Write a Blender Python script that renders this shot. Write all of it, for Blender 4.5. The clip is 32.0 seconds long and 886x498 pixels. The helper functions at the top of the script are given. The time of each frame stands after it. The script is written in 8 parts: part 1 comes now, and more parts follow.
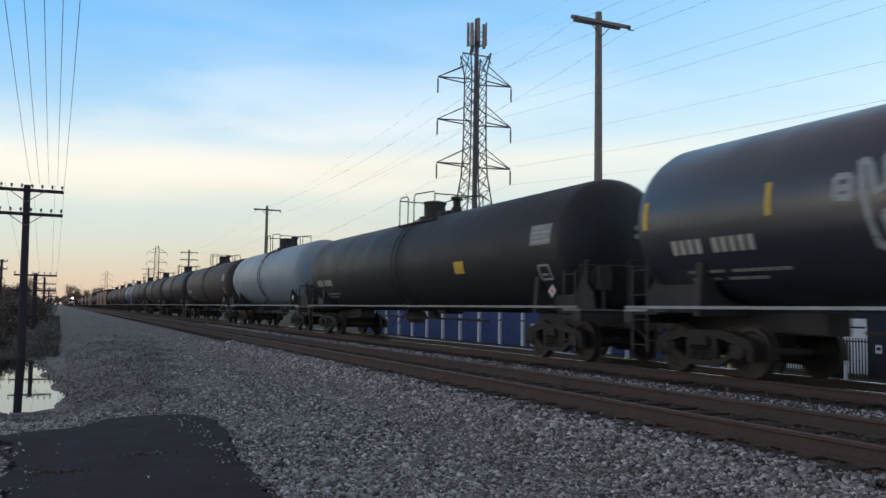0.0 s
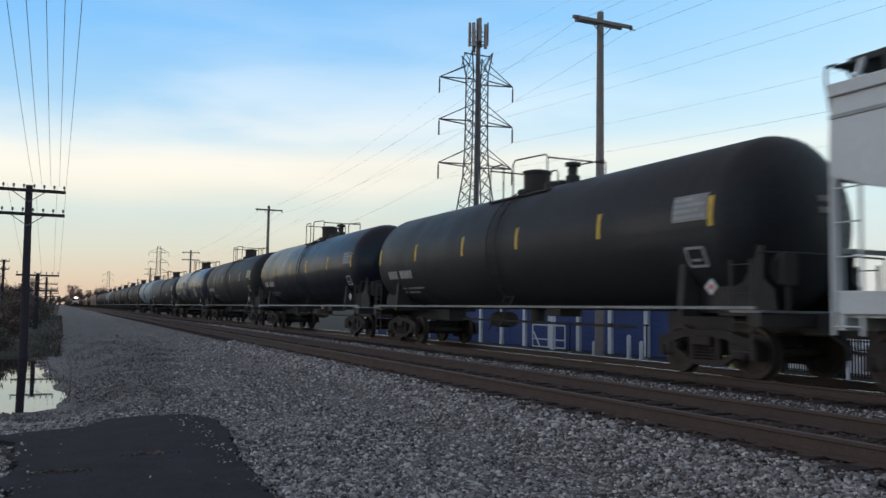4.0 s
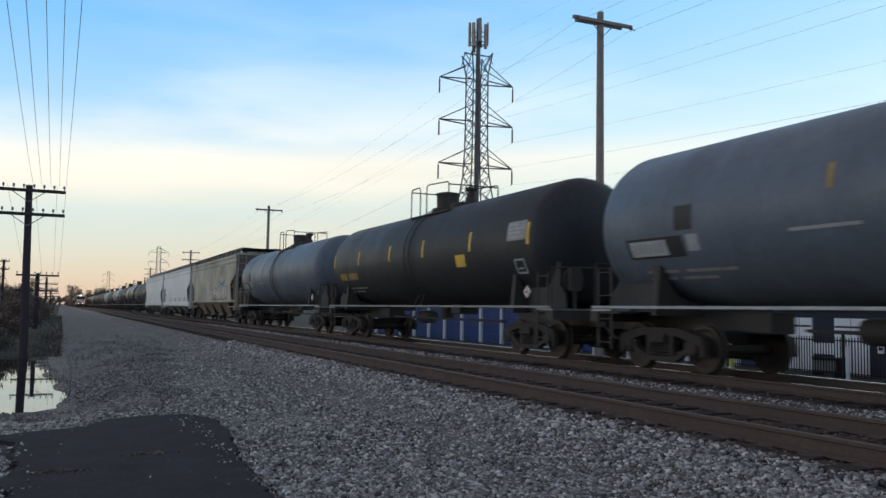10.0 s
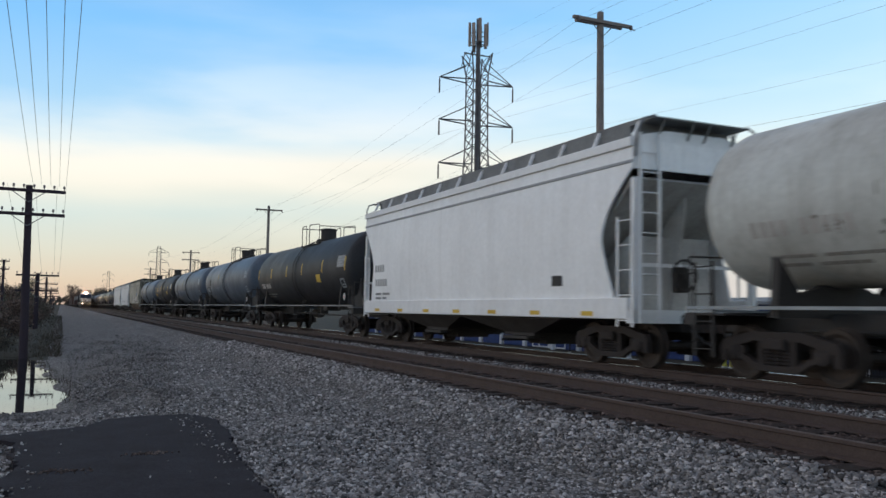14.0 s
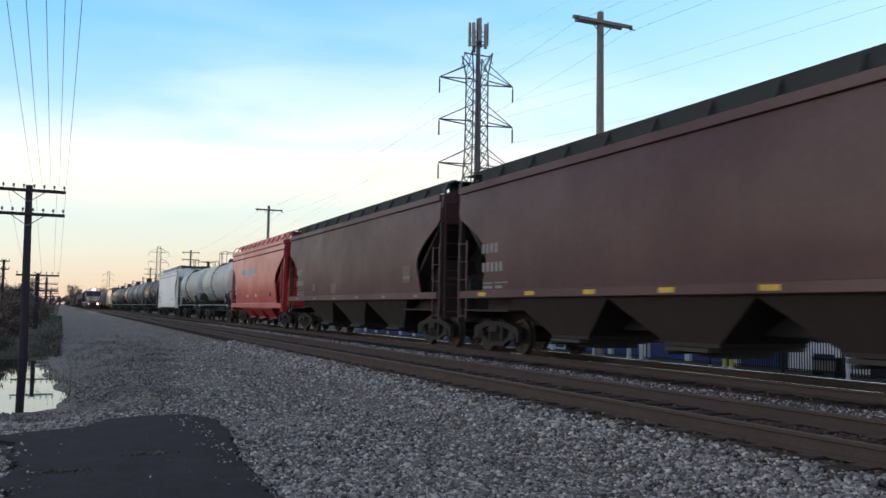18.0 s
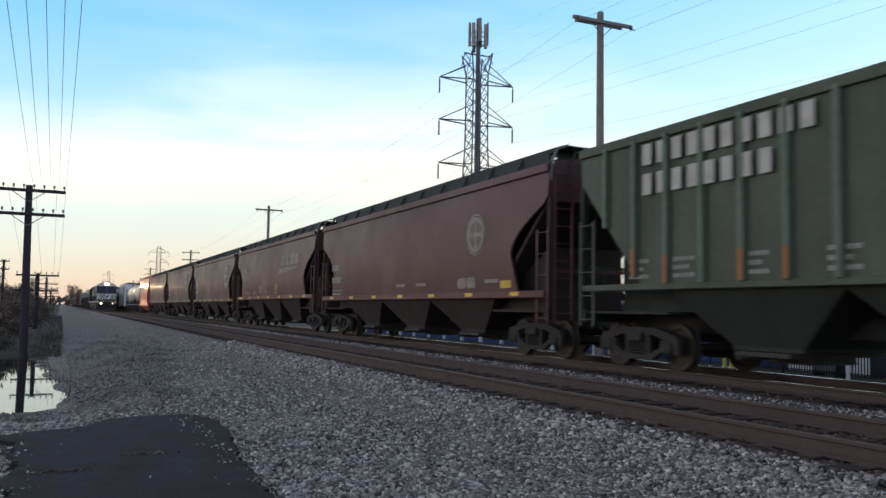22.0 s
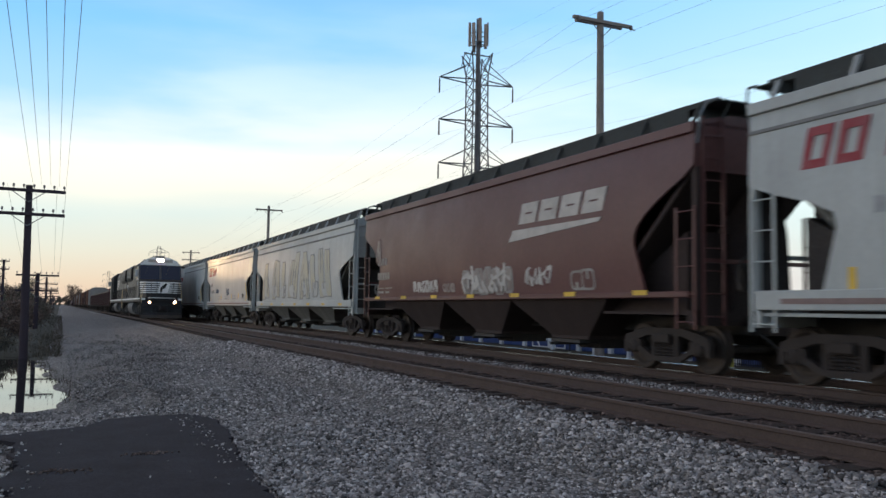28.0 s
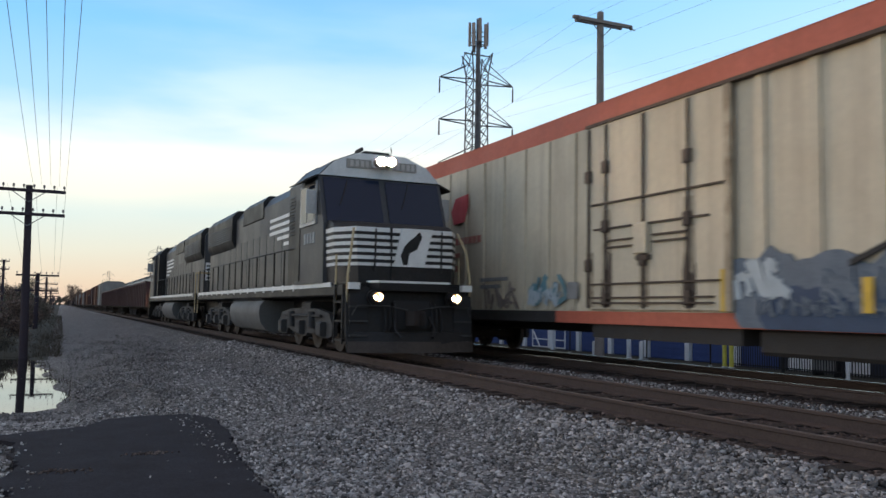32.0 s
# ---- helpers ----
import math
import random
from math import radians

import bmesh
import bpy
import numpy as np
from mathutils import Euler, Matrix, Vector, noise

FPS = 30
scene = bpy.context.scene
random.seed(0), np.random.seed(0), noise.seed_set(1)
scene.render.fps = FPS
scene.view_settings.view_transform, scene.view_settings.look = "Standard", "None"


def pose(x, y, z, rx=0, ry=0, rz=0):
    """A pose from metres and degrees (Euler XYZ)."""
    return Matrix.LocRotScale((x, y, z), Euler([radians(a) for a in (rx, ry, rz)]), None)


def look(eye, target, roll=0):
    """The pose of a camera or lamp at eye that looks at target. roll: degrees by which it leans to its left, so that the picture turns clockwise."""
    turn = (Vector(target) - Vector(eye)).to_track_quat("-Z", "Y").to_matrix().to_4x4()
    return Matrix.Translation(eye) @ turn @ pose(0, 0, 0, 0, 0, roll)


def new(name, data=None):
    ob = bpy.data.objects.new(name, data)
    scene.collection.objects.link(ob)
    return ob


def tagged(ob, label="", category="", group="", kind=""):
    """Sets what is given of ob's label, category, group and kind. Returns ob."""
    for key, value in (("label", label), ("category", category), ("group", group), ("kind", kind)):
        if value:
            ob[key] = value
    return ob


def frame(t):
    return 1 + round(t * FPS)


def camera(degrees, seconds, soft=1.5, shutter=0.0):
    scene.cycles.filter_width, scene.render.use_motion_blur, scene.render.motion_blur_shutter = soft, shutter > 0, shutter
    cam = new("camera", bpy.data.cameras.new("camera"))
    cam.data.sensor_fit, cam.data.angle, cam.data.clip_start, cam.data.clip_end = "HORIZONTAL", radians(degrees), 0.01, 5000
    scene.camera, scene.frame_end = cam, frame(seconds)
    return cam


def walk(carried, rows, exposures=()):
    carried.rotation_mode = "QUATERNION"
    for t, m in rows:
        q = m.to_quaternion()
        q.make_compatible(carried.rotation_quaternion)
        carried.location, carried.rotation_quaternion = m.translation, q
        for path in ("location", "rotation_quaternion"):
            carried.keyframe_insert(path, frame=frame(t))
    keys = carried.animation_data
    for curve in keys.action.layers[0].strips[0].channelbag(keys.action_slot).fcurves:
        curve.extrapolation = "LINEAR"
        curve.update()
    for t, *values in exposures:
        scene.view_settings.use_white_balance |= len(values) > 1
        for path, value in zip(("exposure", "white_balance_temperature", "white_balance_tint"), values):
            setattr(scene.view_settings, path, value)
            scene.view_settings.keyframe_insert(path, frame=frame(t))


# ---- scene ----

# ---------------------------------------------------------------- camera
EYE = Vector((0.0, 0.0, 1.027))
NEAR_X, FAR_X = 6.816, 11.029        # centre lines of the two tracks; tracks run along +y, rail tops at z = 0


def view(turn):
    """Camera pose, turned right of the track by that many degrees."""
    a, b = radians(turn), radians(4.228)
    way = Vector((math.sin(a) * math.cos(b), math.cos(a) * math.cos(b), math.sin(b)))
    return look(EYE, EYE + way, 0.951)


cam = camera(56.09, 32.0, soft=1.5, shutter=0.22)
walk(cam, [(0, view(24.71)), (0.5, view(24.65)), (1.5, view(24.64)), (2.5, view(24.597)), (32, view(24.596))],
     exposures=[(0, 0.10), (3, 0.11), (6, 0.05), (8, 0.17), (12, 0.17), (14, 0.13), (17, 0.23), (18, 0.37), (22, 0.39), (25, 0.28), (28, 0.30), (30, 0.26), (32, 0.32)])

# ---------------------------------------------------------------- world and sun
world = bpy.data.worlds.new("dusk_sky")
scene.world = world
world.use_nodes = True


def nd(tree, kind, **inputs):
    n = tree.nodes.new(kind)
    for k, v in inputs.items():
        n.inputs[k.replace("_", " ")].default_value = v
    return n


def ramp(tree, stops, interp="LINEAR"):
    r = tree.nodes.new("ShaderNodeValToRGB")
    r.color_ramp.interpolation = interp
    els = r.color_ramp.elements
    while len(els) < len(stops):
        els.new(0.5)
    for e, (pos, col) in zip(els, stops):
        e.position, e.color = pos, (*col, 1)
    return r


def mix(tree, fac, a, b, blend="MIX"):
    m = tree.nodes.new("ShaderNodeMix")
    m.data_type, m.blend_type = "RGBA", blend
    for sock, v in ((m.inputs[0], fac), (m.inputs[6], a), (m.inputs[7], b)):
        if isinstance(v, bpy.types.NodeSocket):
            tree.links.new(v, sock)
        elif isinstance(v, (int, float)):
            sock.default_value = v
        else:
            sock.default_value = (*v, 1)
    return m.outputs[2]


def build_sky():
    t = world.node_tree
    t.nodes.clear()
    out = t.nodes.new("ShaderNodeOutputWorld")
    bg = t.nodes.new("ShaderNodeBackground")
    sky = t.nodes.new("ShaderNodeTexSky")
    sky.sky_type, sky.sun_disc = "NISHITA", False
    sky.sun_elevation, sky.sun_rotation = radians(3), radians(-55)
    tc = t.nodes.new("ShaderNodeTexCoord")
    sep = t.nodes.new("ShaderNodeSeparateXYZ")
    t.links.new(tc.outputs["Generated"], sep.inputs[0])
    # the pale layer stands higher to the right of the track
    lean = t.nodes.new("ShaderNodeMath")
    lean.operation, lean.inputs[1].default_value = "MULTIPLY_ADD", -0.055
    t.links.new(sep.outputs[0], lean.inputs[0])
    t.links.new(sep.outputs[2], lean.inputs[2])
    grad = ramp(t, [(0.0, (0.66, 0.47, 0.36)), (0.025, (0.68, 0.56, 0.43)), (0.06, (0.66, 0.655, 0.56)), (0.10, (0.61, 0.70, 0.67)), (0.135, (0.80, 0.79, 0.70)), (0.155, (0.86, 0.83, 0.74)),
                    (0.18, (0.59, 0.745, 0.83)), (0.225, (0.37, 0.625, 0.86)), (0.31, (0.21, 0.515, 0.90)), (0.42, (0.22, 0.43, 0.73)), (0.6, (0.34, 0.345, 0.41)), (1.0, (0.325, 0.29, 0.32))])
    t.links.new(lean.outputs[0], grad.inputs[0])
    # stretched cloud sheets
    mp = nd(t, "ShaderNodeMapping", Scale=(1.3, 1.3, 6.0), Rotation=(0.0, radians(4), 0.0))
    t.links.new(tc.outputs["Generated"], mp.inputs[0])
    n1 = nd(t, "ShaderNodeTexNoise", Scale=1.9, Detail=5.0, Roughness=0.45)
    t.links.new(mp.outputs[0], n1.inputs["Vector"])
    band = ramp(t, [(0.0, (0, 0, 0)), (0.10, (0.3, 0.3, 0.3)), (0.15, (0.8, 0.8, 0.8)), (0.22, (0.72, 0.72, 0.72)), (0.29, (0.3, 0.3, 0.3)), (0.4, (0.1, 0.1, 0.1))])
    t.links.new(sep.outputs[2], band.inputs[0])
    dens = ramp(t, [(0.42, (0, 0, 0)), (0.64, (1, 1, 1))], "EASE")
    t.links.new(n1.outputs[0], dens.inputs[0])
    m = t.nodes.new("ShaderNodeMath")
    m.operation = "MULTIPLY"
    t.links.new(dens.outputs[0], m.inputs[0])
    t.links.new(band.outputs[0], m.inputs[1])
    cloudcol = ramp(t, [(0.08, (0.86, 0.80, 0.66)), (0.17, (0.93, 0.89, 0.80)), (0.25, (0.74, 0.85, 0.94)), (0.5, (0.52, 0.70, 0.90))])
    t.links.new(sep.outputs[2], cloudcol.inputs[0])
    col = mix(t, m.outputs[0], grad.outputs[0], cloudcol.outputs[0])
    # thin veil that whitens the sky away from the sunset
    veil = ramp(t, [(0.35, (0, 0, 0)), (0.85, (0.5, 0.5, 0.5))])
    t.links.new(sep.outputs[0], veil.inputs[0])
    col = mix(t, veil.outputs[0], col, (0.61, 0.88, 1.0))
    dim = mix(t, 1.0, sky.outputs[0], (0.10, 0.10, 0.10), "MULTIPLY")
    col = mix(t, 0.12, col, dim)
    t.links.new(col, bg.inputs[0])
    bg.inputs[1].default_value = 1.15
    t.links.new(bg.outputs[0], out.inputs[0])


build_sky()
sun = new("sun", bpy.data.lights.new("sun", "SUN"))
sun.data.energy, sun.data.angle, sun.data.color = 0.45, radians(25), (1.0, 0.90, 0.78)
sun.matrix_world = look((-40, 25, 8), (0, 0, 0))

# ---------------------------------------------------------------- materials
MATS = {}


def paint(name, col, rough=0.5, metal=0.0, vary=0.12, scale=1.2, grime=(0.06, 0.05, 0.045), dirt=0.25, bump=0.02, streak=0.0, island=0.0, coat=0.0):
    """Weathered surface: two scales of tone, grime in patches, vertical rain streaks, fine relief."""
    if name in MATS:
        return MATS[name]
    m = bpy.data.materials.new(name)
    m.use_nodes = True
    t = m.node_tree
    b = t.nodes["Principled BSDF"]
    b.inputs["Specular IOR Level"].default_value = 0.15 if rough > 0.75 else (0.2 if rough > 0.41 else 0.42)
    tc = t.nodes.new("ShaderNodeTexCoord")
    big = nd(t, "ShaderNodeTexNoise", Scale=scale, Detail=5.0, Roughness=0.6)
    fine = nd(t, "ShaderNodeTexNoise", Scale=scale * 18, Detail=4.0, Roughness=0.65)
    for n in (big, fine):
        t.links.new(tc.outputs["Object"], n.inputs["Vector"])
    lo = tuple(max(0, c * (1 - vary)) for c in col)
    hi = tuple(min(1, c * (1 + vary)) for c in col)
    r1 = ramp(t, [(0.3, lo), (0.7, hi)])
    t.links.new(fine.outputs[0], r1.inputs[0])
    r2 = ramp(t, [(0.42, (0, 0, 0)), (0.75, (dirt, dirt, dirt))])
    t.links.new(big.outputs[0], r2.inputs[0])
    c = mix(t, r2.outputs[0], r1.outputs[0], grime)
    if streak:
        mp = nd(t, "ShaderNodeMapping", Scale=(2.2, 2.2, 0.09))
        t.links.new(tc.outputs["Object"], mp.inputs[0])
        sn = nd(t, "ShaderNodeTexNoise", Scale=2.0, Detail=5.0, Roughness=0.62)
        t.links.new(mp.outputs[0], sn.inputs["Vector"])
        r3 = ramp(t, [(0.45, (0, 0, 0)), (0.72, (streak, streak, streak))])
        t.links.new(sn.outputs[0], r3.inputs[0])
        c = mix(t, r3.outputs[0], c, grime)
    info = t.nodes.new("ShaderNodeObjectInfo")
    rr = ramp(t, [(0.0, (0.9, 0.9, 0.9)), (1.0, (1.0, 1.0, 1.0))])
    t.links.new(info.outputs["Random"], rr.inputs[0])
    c = mix(t, 1.0, c, rr.outputs[0], "MULTIPLY")
    if island:
        g = t.nodes.new("ShaderNodeNewGeometry")
        ri = ramp(t, [(0.0, (1 - island,) * 3), (0.7, (1 + 0.2 * island,) * 3), (0.9, (1 + island,) * 3), (1.0, (1 + 1.7 * island,) * 3)])
        t.links.new(g.outputs["Random Per Island"], ri.inputs[0])
        c = mix(t, 1.0, c, ri.outputs[0], "MULTIPLY")
    t.links.new(c, b.inputs["Base Color"])
    rg = ramp(t, [(0.3, (max(0.05, rough - 0.1),) * 3), (0.7, (min(1, rough + 0.12),) * 3)])
    t.links.new(big.outputs[0], rg.inputs[0])
    t.links.new(rg.outputs[0], b.inputs["Roughness"])
    b.inputs["Metallic"].default_value = metal
    b.inputs["Coat Weight"].default_value, b.inputs["Coat Roughness"].default_value = coat, 0.16
    if bump:
        bp = nd(t, "ShaderNodeBump", Strength=0.5, Distance=bump)
        t.links.new(fine.outputs[0], bp.inputs["Height"])
        t.links.new(bp.outputs[0], b.inputs["Normal"])
    MATS[name] = m
    return m


def glow(name, col, strength):
    m = bpy.data.materials.new(name)
    m.use_nodes = True
    b = m.node_tree.nodes["Principled BSDF"]
    b.inputs["Base Color"].default_value = (*col, 1)
    b.inputs["Emission Color"].default_value = (*col, 1)
    b.inputs["Emission Strength"].default_value = strength
    return m


def gravel_material():
    m = bpy.data.materials.new("gravel")
    m.use_nodes = True
    t = m.node_tree
    b = t.nodes["Principled BSDF"]
    tc = t.nodes.new("ShaderNodeTexCoord")
    v = nd(t, "ShaderNodeTexVoronoi", Scale=27.0, Randomness=1.0)
    n = nd(t, "ShaderNodeTexNoise", Scale=0.5, Detail=6.0)
    for k in (v, n):
        t.links.new(tc.outputs["Object"], k.inputs["Vector"])
    sep = t.nodes.new("ShaderNodeSeparateColor")
    t.links.new(v.outputs["Color"], sep.inputs[0])
    r = ramp(t, [(0.0, (0.045, 0.042, 0.042)), (0.5, (0.125, 0.119, 0.118)), (0.85, (0.26, 0.25, 0.247)), (1.0, (0.48, 0.46, 0.455))])
    t.links.new(sep.outputs[0], r.inputs[0])
    r2 = ramp(t, [(0.35, (0.75, 0.73, 0.70)), (0.7, (1.08, 1.08, 1.08))])
    t.links.new(n.outputs[0], r2.inputs[0])
    t.links.new(mix(t, 1.0, r.outputs[0], r2.outputs[0], "MULTIPLY"), b.inputs["Base Color"])
    b.inputs["Roughness"].default_value = 0.9
    bp = nd(t, "ShaderNodeBump", Strength=1.0, Distance=0.05)
    bp.invert = True
    t.links.new(v.outputs["Distance"], bp.inputs["Height"])
    t.links.new(bp.outputs[0], b.inputs["Normal"])
    return m


GRAVEL = gravel_material()
STONE = paint("crushed_stone", (0.262, 0.250, 0.248), 0.9, vary=0.25, scale=6, dirt=0.15, bump=0.004, island=0.8)
DARK_STONE = paint("damp_dark_stone", (0.165, 0.157, 0.157), 0.9, vary=0.25, scale=6, dirt=0.2, bump=0.004, island=0.6)
BALLAST = paint("dark_ballast", (0.078, 0.058, 0.053), 0.95, vary=0.45, scale=3, dirt=0.5, bump=0.03)
BALLAST_STONE = paint("rusty_stone", (0.092, 0.070, 0.063), 0.95, vary=0.3, scale=5, bump=0.004, island=0.6)
ASPHALT = paint("asphalt", (0.025, 0.0225, 0.029), 0.95, vary=0.45, scale=2.2, grime=(0.022, 0.02, 0.022), dirt=0.7, bump=0.012)
WOOD_TIE = paint("tie_wood", (0.036, 0.029, 0.027), 0.9, vary=0.35, scale=4, dirt=0.5, bump=0.02)
RAIL_RUST = paint("rusty_rail", (0.082, 0.059, 0.052), 0.8, metal=0.0, vary=0.25, scale=3, bump=0.004)
RAIL_DULL = paint("dull_rail_head", (0.13, 0.105, 0.095), 0.6, metal=0.3, vary=0.15, scale=2, dirt=0.3, bump=0.0)
# Bays and slope sheets: each tone is darker than the car's side paint.
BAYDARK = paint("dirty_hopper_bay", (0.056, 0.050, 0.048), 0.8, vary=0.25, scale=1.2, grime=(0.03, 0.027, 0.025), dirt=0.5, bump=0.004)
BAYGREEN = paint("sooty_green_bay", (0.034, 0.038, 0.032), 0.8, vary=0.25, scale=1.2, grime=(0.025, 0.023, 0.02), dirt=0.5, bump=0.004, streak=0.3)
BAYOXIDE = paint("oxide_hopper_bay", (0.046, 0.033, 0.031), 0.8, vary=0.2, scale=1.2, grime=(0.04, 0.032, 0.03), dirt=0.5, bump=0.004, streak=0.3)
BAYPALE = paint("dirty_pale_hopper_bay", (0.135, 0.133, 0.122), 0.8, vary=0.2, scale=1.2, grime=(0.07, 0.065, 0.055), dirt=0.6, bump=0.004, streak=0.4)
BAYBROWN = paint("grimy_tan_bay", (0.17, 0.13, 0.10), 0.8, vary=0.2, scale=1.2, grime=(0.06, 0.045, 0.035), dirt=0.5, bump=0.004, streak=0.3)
RAIL_TOP = paint("polished_rail", (0.80, 0.80, 0.80), 0.18, metal=1.0, vary=0.1, scale=2, dirt=0.1, bump=0.0)
POLE_WOOD = paint("weathered_pole", (0.27, 0.235, 0.215), 0.9, vary=0.3, scale=3, bump=0.01)
POLE_DARK = paint("creosote_pole", (0.045, 0.035, 0.045), 0.85, vary=0.3, scale=3, bump=0.01)
GALV = paint("galvanised_steel", (0.20, 0.21, 0.22), 0.55, metal=0.5, vary=0.15, scale=1)
WIRE = paint("wire", (0.14, 0.14, 0.16), 0.6, bump=0)
CERAMIC = paint("insulator", (0.12, 0.10, 0.10), 0.3, bump=0)
TRUCK = paint("truck_steel", (0.040, 0.033, 0.031), 0.8, vary=0.3, scale=4, dirt=0.5, bump=0.008)
WHEEL = paint("wheel_steel", (0.05, 0.04, 0.035), 0.65, metal=0.3, vary=0.2, scale=4, bump=0.004)
STEEL = paint("bright_steel", (0.45, 0.42, 0.40), 0.4, metal=0.8, scale=4, bump=0)
UNDER = paint("underframe_black", (0.050, 0.046, 0.044), 0.75, vary=0.3, scale=3, dirt=0.4, bump=0.006)
BLACK = paint("black_tank_paint", (0.023, 0.024, 0.028), 0.58, vary=0.2, scale=0.6, grime=(0.055, 0.057, 0.055), dirt=0.22, bump=0.002, streak=0.10, coat=0.05)
BLUEBLACK = paint("blue_black_tank_paint", (0.008, 0.012, 0.021), 0.415, vary=0.2, scale=0.6, grime=(0.035, 0.036, 0.04), dirt=0.15, bump=0.001, streak=0.06, coat=0.2)
NAVY_TANK = paint("dull_navy_tank_paint", (0.026, 0.031, 0.044), 0.36, vary=0.2, scale=0.6, grime=(0.06, 0.06, 0.065), dirt=0.15, bump=0.002, streak=0.06, coat=0.2)
DUSTY = paint("dusty_black_tank_paint", (0.05, 0.042, 0.038), 0.6, vary=0.2, scale=0.6, grime=(0.12, 0.095, 0.08), dirt=0.4, bump=0.002, streak=0.2)
GREYBLUE = paint("blue_grey_tank_paint", (0.105, 0.130, 0.166), 0.45, vary=0.12, scale=0.6, grime=(0.045, 0.045, 0.05), dirt=0.35, bump=0.002, streak=0.2)
PALEBLUE = paint("pale_blue_tank_paint", (0.24, 0.295, 0.34), 0.45, vary=0.1, scale=0.6, grime=(0.15, 0.15, 0.15), dirt=0.2, bump=0.002, streak=0.15)
BEIGE_TANK = paint("grey_beige_tank_paint", (0.60, 0.615, 0.585), 0.5, vary=0.1, scale=0.5, grime=(0.16, 0.13, 0.10), dirt=0.4, bump=0.002, streak=0.3)
WHITE = paint("white_hopper_paint", (0.57, 0.595, 0.615), 0.5, vary=0.05, scale=0.5, grime=(0.35, 0.33, 0.30), dirt=0.25, bump=0.002, streak=0.2)
BRIGHTWHITE = paint("bright_white_hopper_paint", (0.86, 0.86, 0.86), 0.5, vary=0.05, scale=0.5, grime=(0.45, 0.43, 0.40), dirt=0.2, bump=0.002, streak=0.15)
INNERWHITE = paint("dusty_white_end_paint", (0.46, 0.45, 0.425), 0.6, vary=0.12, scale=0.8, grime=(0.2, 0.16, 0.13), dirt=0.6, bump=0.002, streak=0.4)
BEIGE = paint("stained_beige_hopper_paint", (0.365, 0.35, 0.295), 0.6, vary=0.08, scale=0.5, grime=(0.13, 0.115, 0.085), dirt=0.75, bump=0.002, streak=0.3)
GREYGREEN = paint("faded_grey_hopper_paint", (0.33, 0.325, 0.285), 0.6, vary=0.08, scale=0.5, grime=(0.2, 0.18, 0.15), dirt=0.3, bump=0.002, streak=0.3)
BROWN = paint("oxide_brown_hopper_paint", (0.098, 0.035, 0.037), 0.52, vary=0.12, scale=0.5, grime=(0.065, 0.04, 0.04), dirt=0.3, bump=0.002, streak=0.25, coat=0.09)
DARKBROWN = paint("dark_brown_hopper_paint", (0.098, 0.044, 0.047), 0.52, vary=0.12, scale=0.5, grime=(0.06, 0.038, 0.038), dirt=0.4, bump=0.002, streak=0.3, coat=0.09)
MAROON = paint("maroon_hopper_paint", (0.104, 0.042, 0.041), 0.48, vary=0.1, scale=0.5, grime=(0.07, 0.04, 0.035), dirt=0.25, bump=0.002, streak=0.2, coat=0.14)
RED = paint("bright_red_hopper_paint", (0.50, 0.036, 0.042), 0.4, vary=0.08, scale=0.5, grime=(0.25, 0.04, 0.035), dirt=0.3, bump=0.002, streak=0.15, coat=0.3)
GREEN = paint("faded_green_hopper_paint", (0.080, 0.094, 0.069), 0.6, vary=0.15, scale=0.6, grime=(0.05, 0.05, 0.04), dirt=0.4, bump=0.002, streak=0.3)
GREEN_RIB = paint("green_rib_paint", (0.115, 0.15, 0.115), 0.6, vary=0.15, scale=0.6, grime=(0.12, 0.08, 0.05), dirt=0.3, bump=0.002, streak=0.2)
SLATEGREY = paint("blue_grey_hopper_paint", (0.31, 0.345, 0.375), 0.5, vary=0.06, scale=0.5, grime=(0.2, 0.2, 0.2), dirt=0.3, bump=0.002, streak=0.3)
END_GRIME = paint("grimy_end_sheet", (0.13, 0.115, 0.10), 0.75, vary=0.2, scale=1.0, grime=(0.04, 0.034, 0.03), dirt=0.6, bump=0.003, streak=0.4)
PALEGREY = paint("pale_blue_grey_hopper_paint", (0.40, 0.427, 0.425), 0.5, vary=0.06, scale=0.5, grime=(0.24, 0.24, 0.23), dirt=0.3, bump=0.002, streak=0.3)
CREAM = paint("cream_reefer_paint", (0.62, 0.55, 0.42), 0.55, vary=0.06, scale=0.5, grime=(0.26, 0.20, 0.14), dirt=0.35, bump=0.002, streak=0.4)
CORAL = paint("coral_red_stripe", (0.52, 0.14, 0.09), 0.55, vary=0.1, scale=0.6, grime=(0.25, 0.09, 0.06), dirt=0.3, bump=0.002, streak=0.2)
ROOFDARK = paint("dark_running_board", (0.050, 0.056, 0.056), 0.8, vary=0.3, scale=3, bump=0.01)
# Seam colours hold the roof ledge's shade; the grey also paints plain parts.
GREY_AND_SEAM_SHADE = paint("weathered_grey_seam", (0.20, 0.205, 0.205), 0.7, vary=0.2, scale=1.5, grime=(0.09, 0.09, 0.09), dirt=0.5, bump=0)
SEAM_SHADE_PALE = paint("dull_white_seam", (0.36, 0.37, 0.38), 0.7, vary=0.2, scale=1.5, grime=(0.22, 0.22, 0.22), dirt=0.4, bump=0)
SEAM_SHADE_RED = paint("dark_red_seam", (0.24, 0.02, 0.024), 0.6, vary=0.15, scale=1.5, dirt=0.3, bump=0)
M_WHITE = paint("marking_white", (0.62, 0.62, 0.60), 0.6, vary=0.1, scale=3, grime=(0.2, 0.19, 0.18), dirt=0.35, bump=0)
